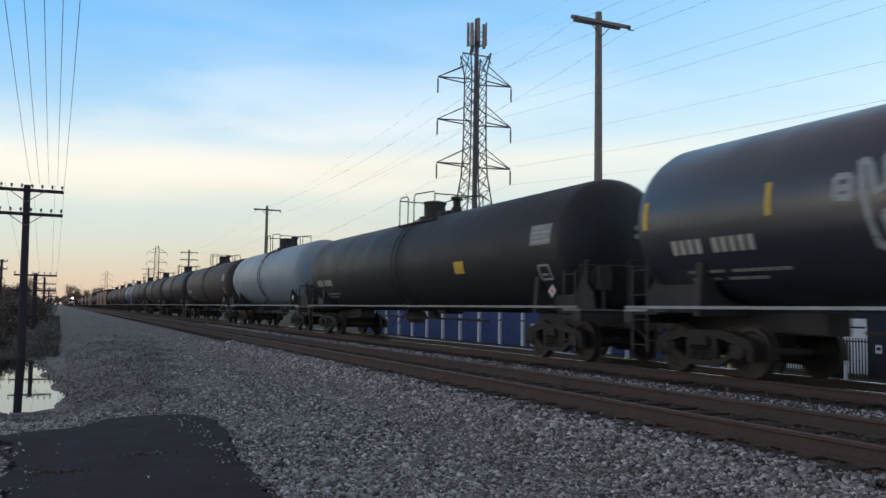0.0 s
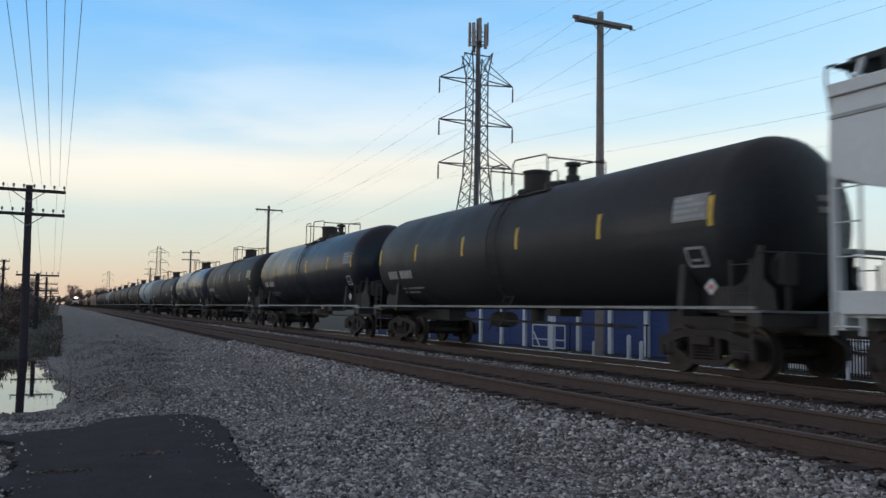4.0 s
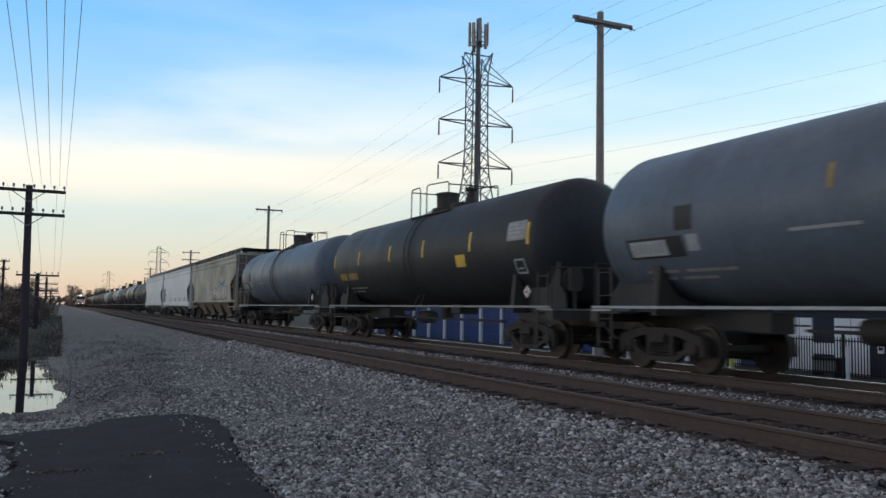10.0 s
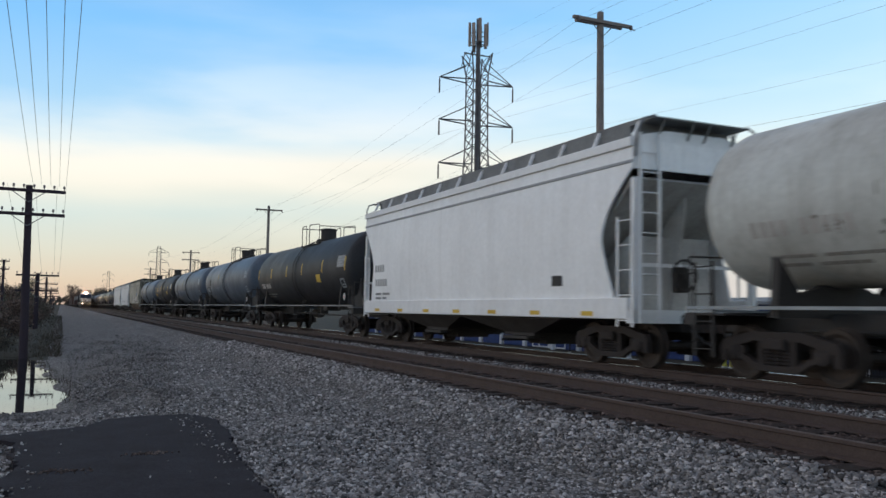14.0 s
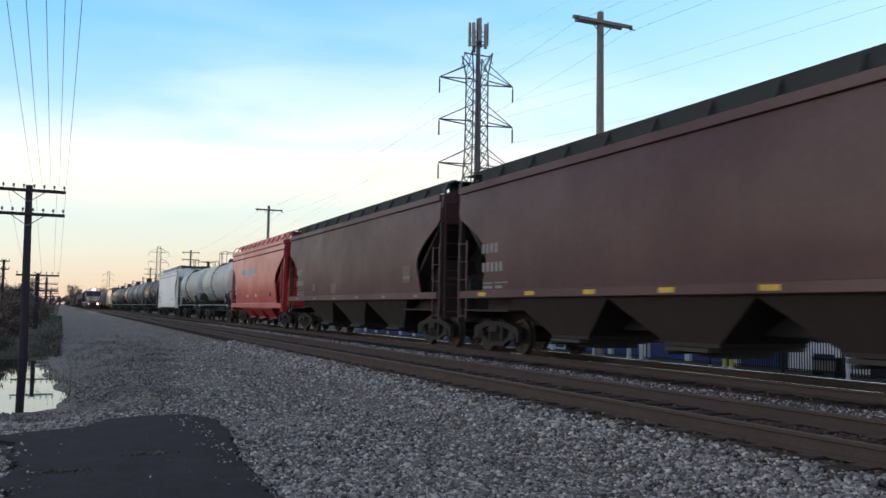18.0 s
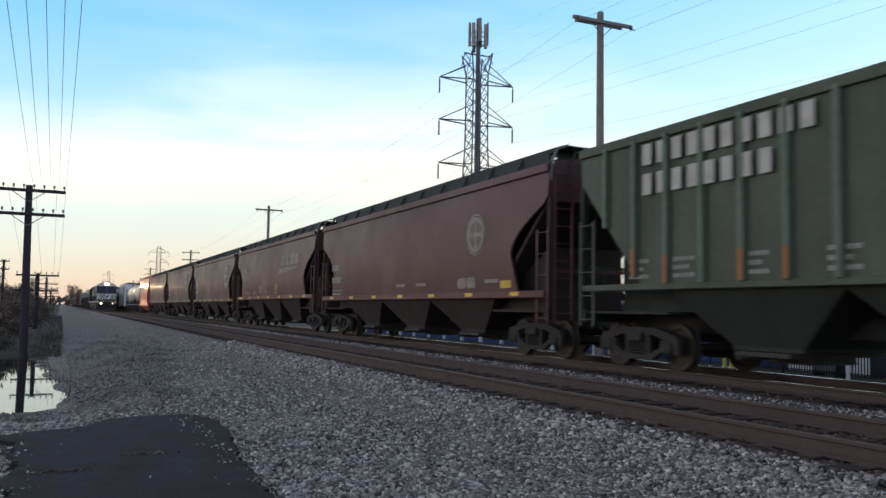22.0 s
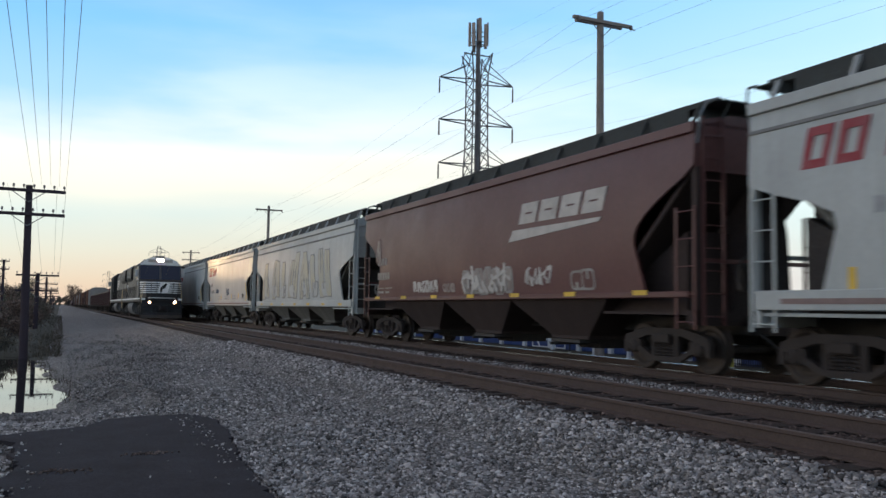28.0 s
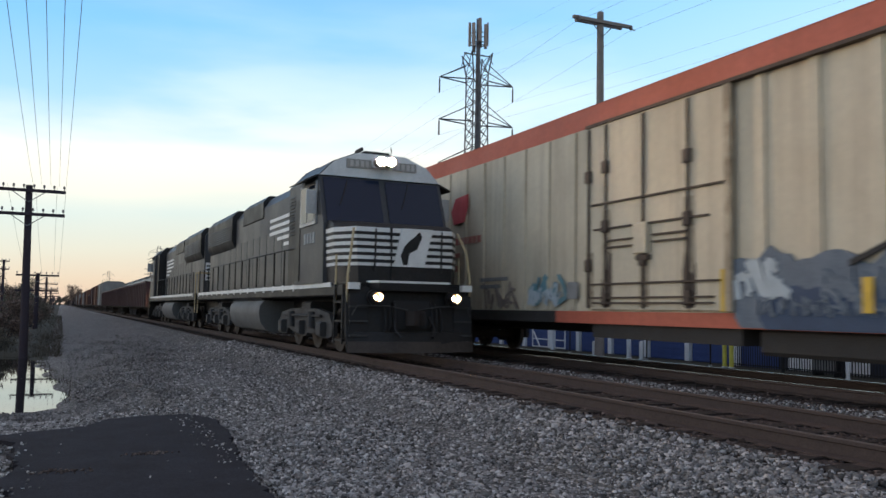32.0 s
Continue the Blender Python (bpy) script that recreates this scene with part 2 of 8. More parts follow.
M_YELLOW = paint("marking_yellow", (0.66, 0.43, 0.06), 0.5, vary=0.15, scale=3, dirt=0.3, bump=0)
M_OCHRE = paint("marking_worn_yellow", (0.40, 0.27, 0.075), 0.6, vary=0.2, scale=3, grime=(0.12, 0.06, 0.045), dirt=0.5, bump=0)
M_BLACK = paint("marking_black", (0.03, 0.03, 0.032), 0.6, scale=3, bump=0)
M_GREY = paint("marking_grey", (0.26, 0.26, 0.26), 0.6, vary=0.2, scale=3, dirt=0.3, bump=0)
M_RED = paint("marking_red", (0.52, 0.05, 0.06), 0.55, vary=0.1, scale=3, dirt=0.2, bump=0)
M_CRIMSON = paint("marking_crimson", (0.25, 0.034, 0.046), 0.6, vary=0.15, scale=3, grime=(0.30, 0.22, 0.22), dirt=0.35, bump=0)
M_BLUE = paint("marking_blue", (0.10, 0.17, 0.32), 0.6, vary=0.2, scale=3, dirt=0.3, bump=0)
M_PALE = paint("marking_faded_grey", (0.33, 0.35, 0.36), 0.6, vary=0.15, scale=3, dirt=0.3, bump=0)
M_ORANGE = paint("marking_rust", (0.38, 0.15, 0.06), 0.7, vary=0.2, scale=3, dirt=0.3, bump=0)
M_FADE = paint("marking_worn_bone", (0.29, 0.245, 0.22), 0.65, vary=0.25, scale=3, grime=(0.10, 0.055, 0.05), dirt=0.6, bump=0)
M_WORN = paint("marking_worn_grey", (0.30, 0.29, 0.27), 0.65, vary=0.25, scale=3, grime=(0.14, 0.10, 0.09), dirt=0.5, bump=0)
M_BONE = paint("marking_bone_white", (0.47, 0.44, 0.41), 0.65, vary=0.12, scale=3, grime=(0.2, 0.17, 0.15), dirt=0.45, bump=0)
M_TAN = paint("marking_tan", (0.42, 0.40, 0.31), 0.6, vary=0.12, scale=1.5, grime=(0.36, 0.39, 0.38), dirt=0.9, bump=0)
M_ICE = paint("marking_ice_blue", (0.46, 0.52, 0.56), 0.6, vary=0.1, scale=3, dirt=0.2, bump=0)
M_LIME = paint("marking_bright_lime", (0.42, 0.60, 0.16), 0.6, vary=0.1, scale=3, dirt=0.15, bump=0)
M_NAVY = paint("marking_navy", (0.05, 0.08, 0.14), 0.6, vary=0.2, scale=3, dirt=0.3, bump=0)
M_SLATE = paint("marking_slate", (0.12, 0.15, 0.19), 0.6, vary=0.25, scale=2, grime=(0.25, 0.28, 0.32), dirt=0.6, bump=0)
M_TEAL = paint("marking_teal", (0.15, 0.28, 0.32), 0.6, vary=0.2, scale=3, dirt=0.3, bump=0)
M_RUST = paint("marking_dull_rust", (0.22, 0.16, 0.15), 0.7, vary=0.2, scale=3, dirt=0.3, bump=0)
M_KHAKI = paint("marking_khaki", (0.27, 0.235, 0.18), 0.65, vary=0.25, scale=3, grime=(0.16, 0.16, 0.17), dirt=0.6, bump=0)
M_SCAB = paint("faded_rust_scab", (0.27, 0.25, 0.225), 0.75, vary=0.3, scale=4, dirt=0.3, bump=0)
M_DIM = paint("marking_dim_brown", (0.16, 0.11, 0.10), 0.7, vary=0.3, scale=3, grime=(0.27, 0.23, 0.2), dirt=0.6, bump=0)
M_PINK = paint("marking_pink", (0.42, 0.30, 0.31), 0.6, vary=0.2, scale=3, dirt=0.2, bump=0)

# ---------------------------------------------------------------- mesh tools


class Shape:
    """Collects vertices and faces of one part."""

    def __init__(self):
        self.v, self.f = [], []

    def add(self, v, f):
        o = len(self.v)
        self.v += [tuple(p) for p in v]
        self.f += [tuple(i + o for i in q) for q in f]
        return self

    def box(self, x0, x1, y0, y1, z0, z1):
        v = [(x, y, z) for z in (z0, z1) for y in (y0, y1) for x in (x0, x1)]
        return self.add(v, [(0, 2, 3, 1), (4, 5, 7, 6), (0, 1, 5, 4), (2, 6, 7, 3), (0, 4, 6, 2), (1, 3, 7, 5)])

    def cbox(self, x0, x1, y0, y1, z0, z1, c=0.02):
        """Box with chamfered long edges along y."""
        poly = [(x0 + c, z0), (x1 - c, z0), (x1, z0 + c), (x1, z1 - c), (x1 - c, z1), (x0 + c, z1), (x0, z1 - c), (x0, z0 + c)]
        return self.prism(poly, "y", y0, y1)

    def prism(self, poly, axis, a, b):
        n = len(poly)
        put = {"x": lambda q, h: (h, q[0], q[1]), "y": lambda q, h: (q[0], h, q[1]), "z": lambda q, h: (q[0], q[1], h)}[axis]
        v = [put(q, a) for q in poly] + [put(q, b) for q in poly]
        f = [tuple(range(n))[::-1], tuple(range(n, 2 * n))] + [(i, (i + 1) % n, n + (i + 1) % n, n + i) for i in range(n)]
        return self.add(v, f)

    def tube(self, p, q, r, n=6, r2=None):
        p, q = Vector(p), Vector(q)
        d = (q - p).normalized()
        s = d.orthogonal().normalized()
        w = d.cross(s)
        v = []
        for c, rad in ((p, r), (q, r if r2 is None else r2)):
            v += [tuple(c + s * (rad * math.cos(2 * math.pi * i / n)) + w * (rad * math.sin(2 * math.pi * i / n))) for i in range(n)]
        f = [tuple(range(n))[::-1], tuple(range(n, 2 * n))] + [(i, (i + 1) % n, n + (i + 1) % n, n + i) for i in range(n)]
        return self.add(v, f)

    def sweep(self, pts, r, n=5):
        """One continuous round bar through the points."""
        pts = [Vector(q) for q in pts]
        rings = []
        for i, q in enumerate(pts):
            d = (pts[min(i + 1, len(pts) - 1)] - pts[max(i - 1, 0)]).normalized()
            s = d.cross(Vector((0.0, 0.31, 0.95)) if abs(d.z) < 0.8 else Vector((1.0, 0.0, 0.0))).normalized()
            w = d.cross(s)
            rings.append([tuple(q + s * (r * math.cos(2 * math.pi * k / n)) + w * (r * math.sin(2 * math.pi * k / n))) for k in range(n)])
        return self.loft(rings)

    def path(self, pts, r, n=6):
        for a, b in zip(pts, pts[1:]):
            self.tube(a, b, r, n)
        return self

    def lathe(self, prof, axis, at, n=20):
        """prof: rows of radius, height along the axis."""
        rings = []
        for rad, h in prof:
            ring = []
            for i in range(n):
                c, s = rad * math.cos(2 * math.pi * i / n), rad * math.sin(2 * math.pi * i / n)
                q = {"x": (h, c, s), "y": (c, h, s), "z": (c, s, h)}[axis]
                ring.append((q[0] + at[0], q[1] + at[1], q[2] + at[2]))
            rings.append(ring)
        return self.loft(rings)

    def loft(self, rings):
        n = len(rings[0])
        v = [q for r in rings for q in r]
        f = [tuple(range(n))[::-1], tuple(range((len(rings) - 1) * n, len(rings) * n))]
        for k in range(len(rings) - 1):
            f += [(k * n + i, k * n + (i + 1) % n, (k + 1) * n + (i + 1) % n, (k + 1) * n + i) for i in range(n)]
        return self.add(v, f)

    def mesh(self, name, smooth=True):
        me = bpy.data.meshes.new(name)
        me.from_pydata(self.v, [], self.f)
        bm = bmesh.new()
        bm.from_mesh(me)
        bmesh.ops.recalc_face_normals(bm, faces=bm.faces)
        bm.to_mesh(me)
        bm.free()
        if smooth:
            me.shade_smooth()
            me.set_sharp_from_angle(angle=radians(32))
        me.materials.append(None)
        return me


MESHES = {}


def part(name, shape, material, parent=None, label="", key=None, m=None, smooth=True):
    """One mesh object under a thing or a part. shape: a Shape, or a function that makes one; key: shared mesh."""
    if key is None or key not in MESHES:
        me = (shape() if callable(shape) else shape).mesh(name, smooth)
        if key is not None:
            MESHES[key] = me
    else:
        me = MESHES[key]
    ob = new(name, me)
    ob.material_slots[0].link = "OBJECT"
    ob.material_slots[0].material = material
    if parent is not None:
        ob.parent = parent
    if m is not None:
        ob.matrix_basis = m
    if label:
        ob["label"] = label
    return ob


def thing(name, label, category, at=(0, 0, 0), group="", kind="", rz=0):
    ob = new(name)
    ob.empty_display_size = 0.3
    ob.matrix_basis = pose(*at, 0, 0, rz)
    return tagged(ob, label, category, group, kind)

# ---------------------------------------------------------------- ground, water, tracks


def ground_height(x, y):
    """Gravel yard, raised track bed, lower land beyond it, and the hollow of the pond."""
    xs = [-3000, -30, -3, 0.6, 4.4, 5.2, 5.5, 12.4, 13.0, 15.8, 3000]
    zs = [-0.9, -0.7, -0.58, -0.5, -0.5, -0.26, -0.185, -0.185, -0.25, -1.07, -1.07]
    z = float(np.interp(x, xs, zs))
    # pond
    edge = 0.12 if y < 20 else 0.12 - (y - 20) * 0.075
    near = 16.9 + 0.6 * max(-1.0, min(0.2, x)) + 0.15 * math.sin(x * 3.1)
    # the yard falls gently to the waterline
    if x < 1.6 and 10.8 < y < 40:
        fall = 0.36 * min(1.0, (y - 10.8) / 5.4) * max(0.0, min(1.0, (1.6 - x) / 1.5)) * (1.0 if y < 33 else max(0.0, (40 - y) / 7))
        z = min(z, -0.5 - fall)
    inside = min(edge + 0.12 * math.sin(y * 1.7) - x, y - near, 34.0 - y)
    if inside > -0.6:
        z = min(z, -0.9 - 0.3 * max(-1.0, min(1.0, inside / 0.5)) if x > -30 else z)
    return z


def build_ground():
    xs = [-3000, -1200, -400, -150, -60, -30, -18, -12] + [round(-9 + 0.3 * i, 2) for i in range(82)] + [16, 18, 22, 30, 45, 80, 200, 600, 1500, 3000]
    ys = [-2500, -800, -300, -100, -40, -15, -5] + [round(-2 + 0.4 * i, 2) for i in range(100)] + [39, 41, 44, 48, 54, 62, 75, 95, 130, 200, 350, 700, 1500, 4000]
    v, f = [], []
    for j, y in enumerate(ys):
        for i, x in enumerate(xs):
            z = ground_height(x, y)
            if -4 < x < 4.4 and z > -0.75:
                z += 0.03 * noise.noise((x * 0.9, y * 0.5, 0)) + 0.012 * noise.noise((x * 3, y * 3, 2))
            v.append((x, y, z))
    n = len(xs)
    for j in range(len(ys) - 1):
        for i in range(n - 1):
            f.append((j * n + i, j * n + i + 1, (j + 1) * n + i + 1, (j + 1) * n + i))
    me = bpy.data.meshes.new("ground")
    me.from_pydata(v, [], f)
    me.shade_smooth()
    soil = paint("dark_soil", (0.055, 0.055, 0.045), 0.95, vary=0.4, scale=0.8, dirt=0.4, bump=0.03)
    for m in (GRAVEL, BALLAST, soil):
        me.materials.append(m)
    for p in me.polygons:
        c = p.center
        p.material_index = 1 if 5.3 < c.x < 13.4 else (2 if c.x > 15.8 or c.x < -2.2 + 0.5 * math.sin(c.y * 0.7) + 0.3 * math.sin(c.y * 2.3) or (c.x < -0.3 and c.y > 31) else 0)
    tagged(new("ground", me), "grey gravel yard with raised brown track bed and pond hollow", "ground", kind="structure")


def build_water():
    s = Shape().box(-40, 0.6, 15.4, 35.2, -1.6, -0.9)
    m = bpy.data.materials.new("still_water")
    m.use_nodes = True
    t = m.node_tree
    b = t.nodes["Principled BSDF"]
    b.inputs["Base Color"].default_value = (0.012, 0.014, 0.014, 1)
    b.inputs["Roughness"].default_value = 0.02
    b.inputs["IOR"].default_value = 1.33
    b.inputs["Specular IOR Level"].default_value = 1.0
    n = nd(t, "ShaderNodeTexNoise", Scale=1.2, Detail=2.0)
    tc = t.nodes.new("ShaderNodeTexCoord")
    t.links.new(tc.outputs["Object"], n.inputs["Vector"])
    bp = nd(t, "ShaderNodeBump", Strength=0.04, Distance=0.01)
    t.links.new(n.outputs[0], bp.inputs["Height"])
    t.links.new(bp.outputs[0], b.inputs["Normal"])
    tagged(part("water", s, m), "still pond water mirroring the pale sky", "pond", kind="structure")


def build_asphalt():
    """Dark asphalt apron with a ragged edge, 12 mm above the gravel."""
    rng = random.Random(5)
    corners = [(-0.15, 4.2), (-0.42, 6.6), (-0.25, 7.3), (-0.42, 7.9), (-0.28, 8.6), (-0.38, 9.4), (-0.36, 10.0), (-0.5, 10.3), (-0.62, 10.6), (-0.56, 10.75), (0.36, 11.2), (0.64, 11.85), (1.2, 12.05), (1.68, 12.1), (1.97, 11.5), (1.9, 10.3), (1.74, 9.0), (1.62, 7.5), (1.6, 6.4), (1.5, 4.5), (1.2, 3.5)]
    pts = []
    for a, b in zip(corners, corners[1:] + corners[:1]):
        k = max(1, int(math.dist(a, b) / 0.09))
        for i in range(k):
            q = i / k
            pts.append((a[0] + (b[0] - a[0]) * q + rng.uniform(-0.04, 0.04), a[1] + (b[1] - a[1]) * q + rng.uniform(-0.06, 0.06)))
    tagged(part("asphalt_apron", Shape().prism(pts, "z", -0.56, -0.462), ASPHALT, smooth=False), "dark worn asphalt apron with ragged edge on gravel", "pavement", kind="structure")


RAIL = [(-0.07, -0.17), (0.07, -0.17), (0.07, -0.155), (0.012, -0.135), (0.012, -0.045), (0.036, -0.035), (0.036, -0.004), (-0.036, -0.004), (-0.036, -0.035), (-0.012, -0.045), (-0.012, -0.135), (-0.07, -0.155)]


def build_track(name, x, label, tie_seed, head):
    tr = thing(name, label, "railway track", (x, 0, 0), kind="structure")
    for side in (-0.7525, 0.7525):
        r = part("rail", lambda: Shape().prism(RAIL, "y", -700, 2500), RAIL_RUST, tr, "rusty steel rail", key="rail", m=pose(side, 0, 0), smooth=False)
        part("running_surface", lambda: Shape().prism([(-0.030, -0.010), (0.030, -0.010), (0.024, 0.0), (-0.012, 0.0), (-0.026, -0.006)], "y", -700, 2500), head, r, "worn rail head", key="railtop", smooth=False)
    rng = random.Random(tie_seed)
    for i in range(260):
        y = 1.0 + 0.535 * i
        part("tie", lambda: Shape().cbox(-1.3, 1.3, -0.115, 0.115, -0.34, -0.165, 0.012), WOOD_TIE, tr, key="tie", m=pose(rng.uniform(-0.05, 0.05), y + rng.uniform(-0.03, 0.03), rng.uniform(-0.012, 0.012), 0, 0, rng.uniform(-1, 1)), smooth=False)
    sp = Shape()
    for i in range(110):
        y = 1.0 + 0.535 * i
        for side in (-0.7525, 0.7525):
            sp.box(side - 0.18, side + 0.18, y - 0.09, y + 0.09, -0.168, -0.158)
    part("tie_plate", sp, RAIL_RUST, tr, "rusty tie plates")


def stones(name, count, region, size, material, label, seed, lift=0.3, level=None):
    """Crushed stones as one heap of rough solids."""
    rng = np.random.default_rng(seed)
    base = np.array([(x, y, z) for z in (-1, 1) for y in (-1, 1) for x in (-1, 1)]) * 0.72
    tri = np.array([(0, 2, 3), (0, 3, 1), (4, 5, 7), (4, 7, 6), (0, 1, 5), (0, 5, 4), (2, 6, 7), (2, 7, 3), (0, 4, 6), (0, 6, 2), (1, 3, 7), (1, 7, 5)])
    places = region(rng, count)
    n = len(places)
    z = np.array([ground_height(x, y) for x, y in places]) if level is None else np.full(n, level)
    rad = size * np.exp(rng.normal(0, 0.28, n)) * (1 + 0.012 * np.clip(np.hypot(places[:, 0], places[:, 1]) - 14, 0, 40))
    shape = base[None] + rng.uniform(-0.42, 0.42, (n, 8, 3))
    shape = shape * rng.uniform(0.55, 1.3, (n, 1, 3))
    a, b = rng.uniform(0, 6.283, n), rng.uniform(0, 6.283, n)
    ca, sa, cb, sb = np.cos(a)[:, None], np.sin(a)[:, None], np.cos(b)[:, None], np.sin(b)[:, None]
    x, y, w = shape[:, :, 0], shape[:, :, 1], shape[:, :, 2]
    x, y = x * ca - y * sa, x * sa + y * ca
    y, w = y * cb - w * sb, y * sb + w * cb
    v = np.stack([x * rad[:, None] + places[:, :1], y * rad[:, None] + places[:, 1:2], w * rad[:, None] * 0.8 + (z + rad * lift)[:, None]], 2).reshape(-1, 3)
    f = (tri[None] + 8 * np.arange(n)[:, None, None]).reshape(-1, 3)
    me = bpy.data.meshes.new(name)
    me.vertices.add(len(v))
    me.vertices.foreach_set("co", v.astype(np.float32).ravel())
    me.loops.add(f.size)
    me.loops.foreach_set("vertex_index", f.astype(np.int32).ravel())
    me.polygons.add(len(f))
    me.polygons.foreach_set("loop_start", np.arange(0, f.size, 3, dtype=np.int32))
    me.update(calc_edges=True)
    me.materials.append(material)
    return tagged(new(name, me), label, "gravel", kind="stuff")


def on_asphalt(x, y):
    return (x < 1.7) & (x > -0.42 + 0.1 * np.sin(y * 5)) & (y < 10.9 + 0.55 * np.clip(x, -1, 2)) & (y > 4)


def yard(rng, n):
    """Gravel yard, thick near the camera and thinning away."""
    d = 4.5 * (48 / 4.5) ** (rng.uniform(0, 1, n) ** 1.25)
    a = np.radians(rng.uniform(-6, 58, n))
    x, y = d * np.sin(a), d * np.cos(a)
    keep = (rng.uniform(0, 1, n) < np.clip((50 - d) / 22, 0, 1)) & (x > -1.7 + (y > 34) * 1.2) & (x < 5.35) & (y > 2) & ~on_asphalt(x, y) & ~((x < 0.3) & (y > 16.2) & (y < 35))
    return np.stack([x, y], 1)[keep]


def pale_or_dark(p, toned):
    """The gravel darkens where the yard falls to the pond."""
    x, y = p[:, 0], p[:, 1]
    pondward = (y > 13.9 + 0.3 * np.sin(x * 4) + 0.25 * np.sin(x * 11 + y)) & (x < 1.9 + 0.09 * (y - 14) + 0.2 * np.sin(y * 2.1))
    return p[pondward == toned]


def litter(rng, n):
    """Two small heaps of twigs and grit on the asphalt."""
    c = np.array([(0.09, 8.25), (0.87, 8.97)])[rng.integers(0, 2, n)]
    return c + rng.normal(0, 1, (n, 2)) * np.array([0.11, 0.05])


def strip(x0, x1, y0, y1):
    def region(rng, n):
        d = y0 + (y1 - y0) * rng.uniform(0, 1, n) ** 1.5
        return np.stack([rng.uniform(x0, x1, n), d], 1)
    return region


def crumbs(rng, n):
    """Loose stones strewn over the asphalt's edge."""
    x, y = rng.uniform(-0.8, 2.0, n), rng.uniform(6.5, 12.2, n)
    d = np.minimum(np.minimum(np.abs(x - 1.65), np.abs(x + 0.4)), np.abs(y - 11.4 - 0.3 * x) * 0.7)
    keep = on_asphalt(x, y) & (rng.uniform(0, 1, n) < np.exp(-d * 8) * 0.35 + 0.001)
    return np.stack([x, y], 1)[keep]


build_ground()
build_water()
build_asphalt()
build_track("track_near", NEAR_X, "near railway track of rusty rails on dark wooden ties", 3, RAIL_DULL)
build_track("track_far", FAR_X, "far railway track of rails worn bright on dark ties", 4, RAIL_TOP)
stones("gravel_stones", 205000, lambda r, n: pale_or_dark(yard(r, n), False), 0.0150, STONE, "pale grey crushed stone of the yard", 1)
stones("damp_gravel_stones", 205000, lambda r, n: pale_or_dark(yard(r, n), True), 0.0150, DARK_STONE, "darker damp crushed stone towards the pond", 1)
stones("shoulder_stones", 18000, strip(4.9, 5.7, 3, 30), 0.018, STONE, "grey crushed stone along the tie ends", 2)
stones("middle_stones", 12000, strip(8.35, 9.55, 3, 60), 0.016, STONE, "grey crushed stone between the two tracks", 6)
stones("bed_stones", 14000, strip(5.6, 8.4, 3, 30), 0.02, BALLAST_STONE, "rusty brown ballast between the ties", 7, 0.0)
stones("bed_stones_far", 9000, strip(9.5, 12.6, 4, 40), 0.02, BALLAST_STONE, "rusty brown ballast of the far track", 8, 0.0)
stones("grit_heaps", 150, litter, 0.011, BALLAST_STONE, "small heaps of brown grit on the asphalt", 12, 0.3, -0.462)
stones("loose_stones", 5000, crumbs, 0.012, STONE, "loose stones strewn on the asphalt", 9, 0.3, -0.462)

# ---------------------------------------------------------------- rolling stock, shared parts
WHEEL_PROF = [(0.09, -0.07), (0.09, -0.045), (0.30, -0.03), (0.355, -0.065), (0.42, -0.065), (0.42, 0.035), (0.455, 0.05), (0.455, 0.07), (0.36, 0.07), (0.31, 0.02), (0.12, 0.03), (0.09, 0.05)]


def wheel_shape():
    return Shape().lathe(WHEEL_PROF, "x", (0, 0, 0), 24)


def axle_shape():
    s = Shape().tube((-1.0, 0, 0), (1.0, 0, 0), 0.075, 10)
    for e in (-1, 1):
        s.lathe([(0.10, 0.93 * e), (0.12, 0.98 * e), (0.12, 1.10 * e), (0.07, 1.13 * e)], "x", (0, 0, 0), 12)
    return s


def truck_shape():
    """Two cast side frames and the bolster."""
    s = Shape()
    out = [(-1.17, 0.50), (-1.10, 0.64), (-0.50, 0.78), (0.50, 0.78), (1.10, 0.64), (1.17, 0.50), (1.0, 0.49), (0.46, 0.64), (-0.46, 0.64), (-1.0, 0.49)]
    for x in (-1.09, 0.97):
        s.prism(out, "x", x, x + 0.12)
        s.prism([(-0.98, 0.50), (-0.42, 0.18), (0.42, 0.18), (0.98, 0.50), (0.84, 0.51), (0.36, 0.27), (-0.36, 0.27), (-0.84, 0.51)], "x", x + 0.004, x + 0.116)
        for e in (-1, 1):
            s.box(x + 0.008, x + 0.112, 0.31 * e - 0.05, 0.31 * e + 0.05, 0.24, 0.66)
            s.box(x + 0.002, x + 0.118, 1.10 * e - 0.06, 1.10 * e + 0.06, 0.30, 0.52)
            s.box(x + 0.002, x + 0.118, 0.72 * e - 0.05, 0.72 * e + 0.05, 0.33, 0.55)
            s.box(x + 0.01, x + 0.11, 0.90 * e - 0.14, 0.90 * e + 0.14, 0.52, 0.58)
    s.cbox(-1.16, 1.16, -0.2, 0.2, 0.50, 0.68, 0.03)
    for x in (-1.03, 1.03):
        for y in (-0.17, 0.0, 0.17):
            for k in range(4):
                s.lathe([(0.06, 0.275 + 0.055 * k), (0.078, 0.30 + 0.055 * k), (0.06, 0.325 + 0.055 * k)], "z", (x, y, 0), 8)
    s.box(-0.9, 0.9, -0.75, -0.67, 0.30, 0.42).box(-0.9, 0.9, 0.67, 0.75, 0.30, 0.42)
    return s


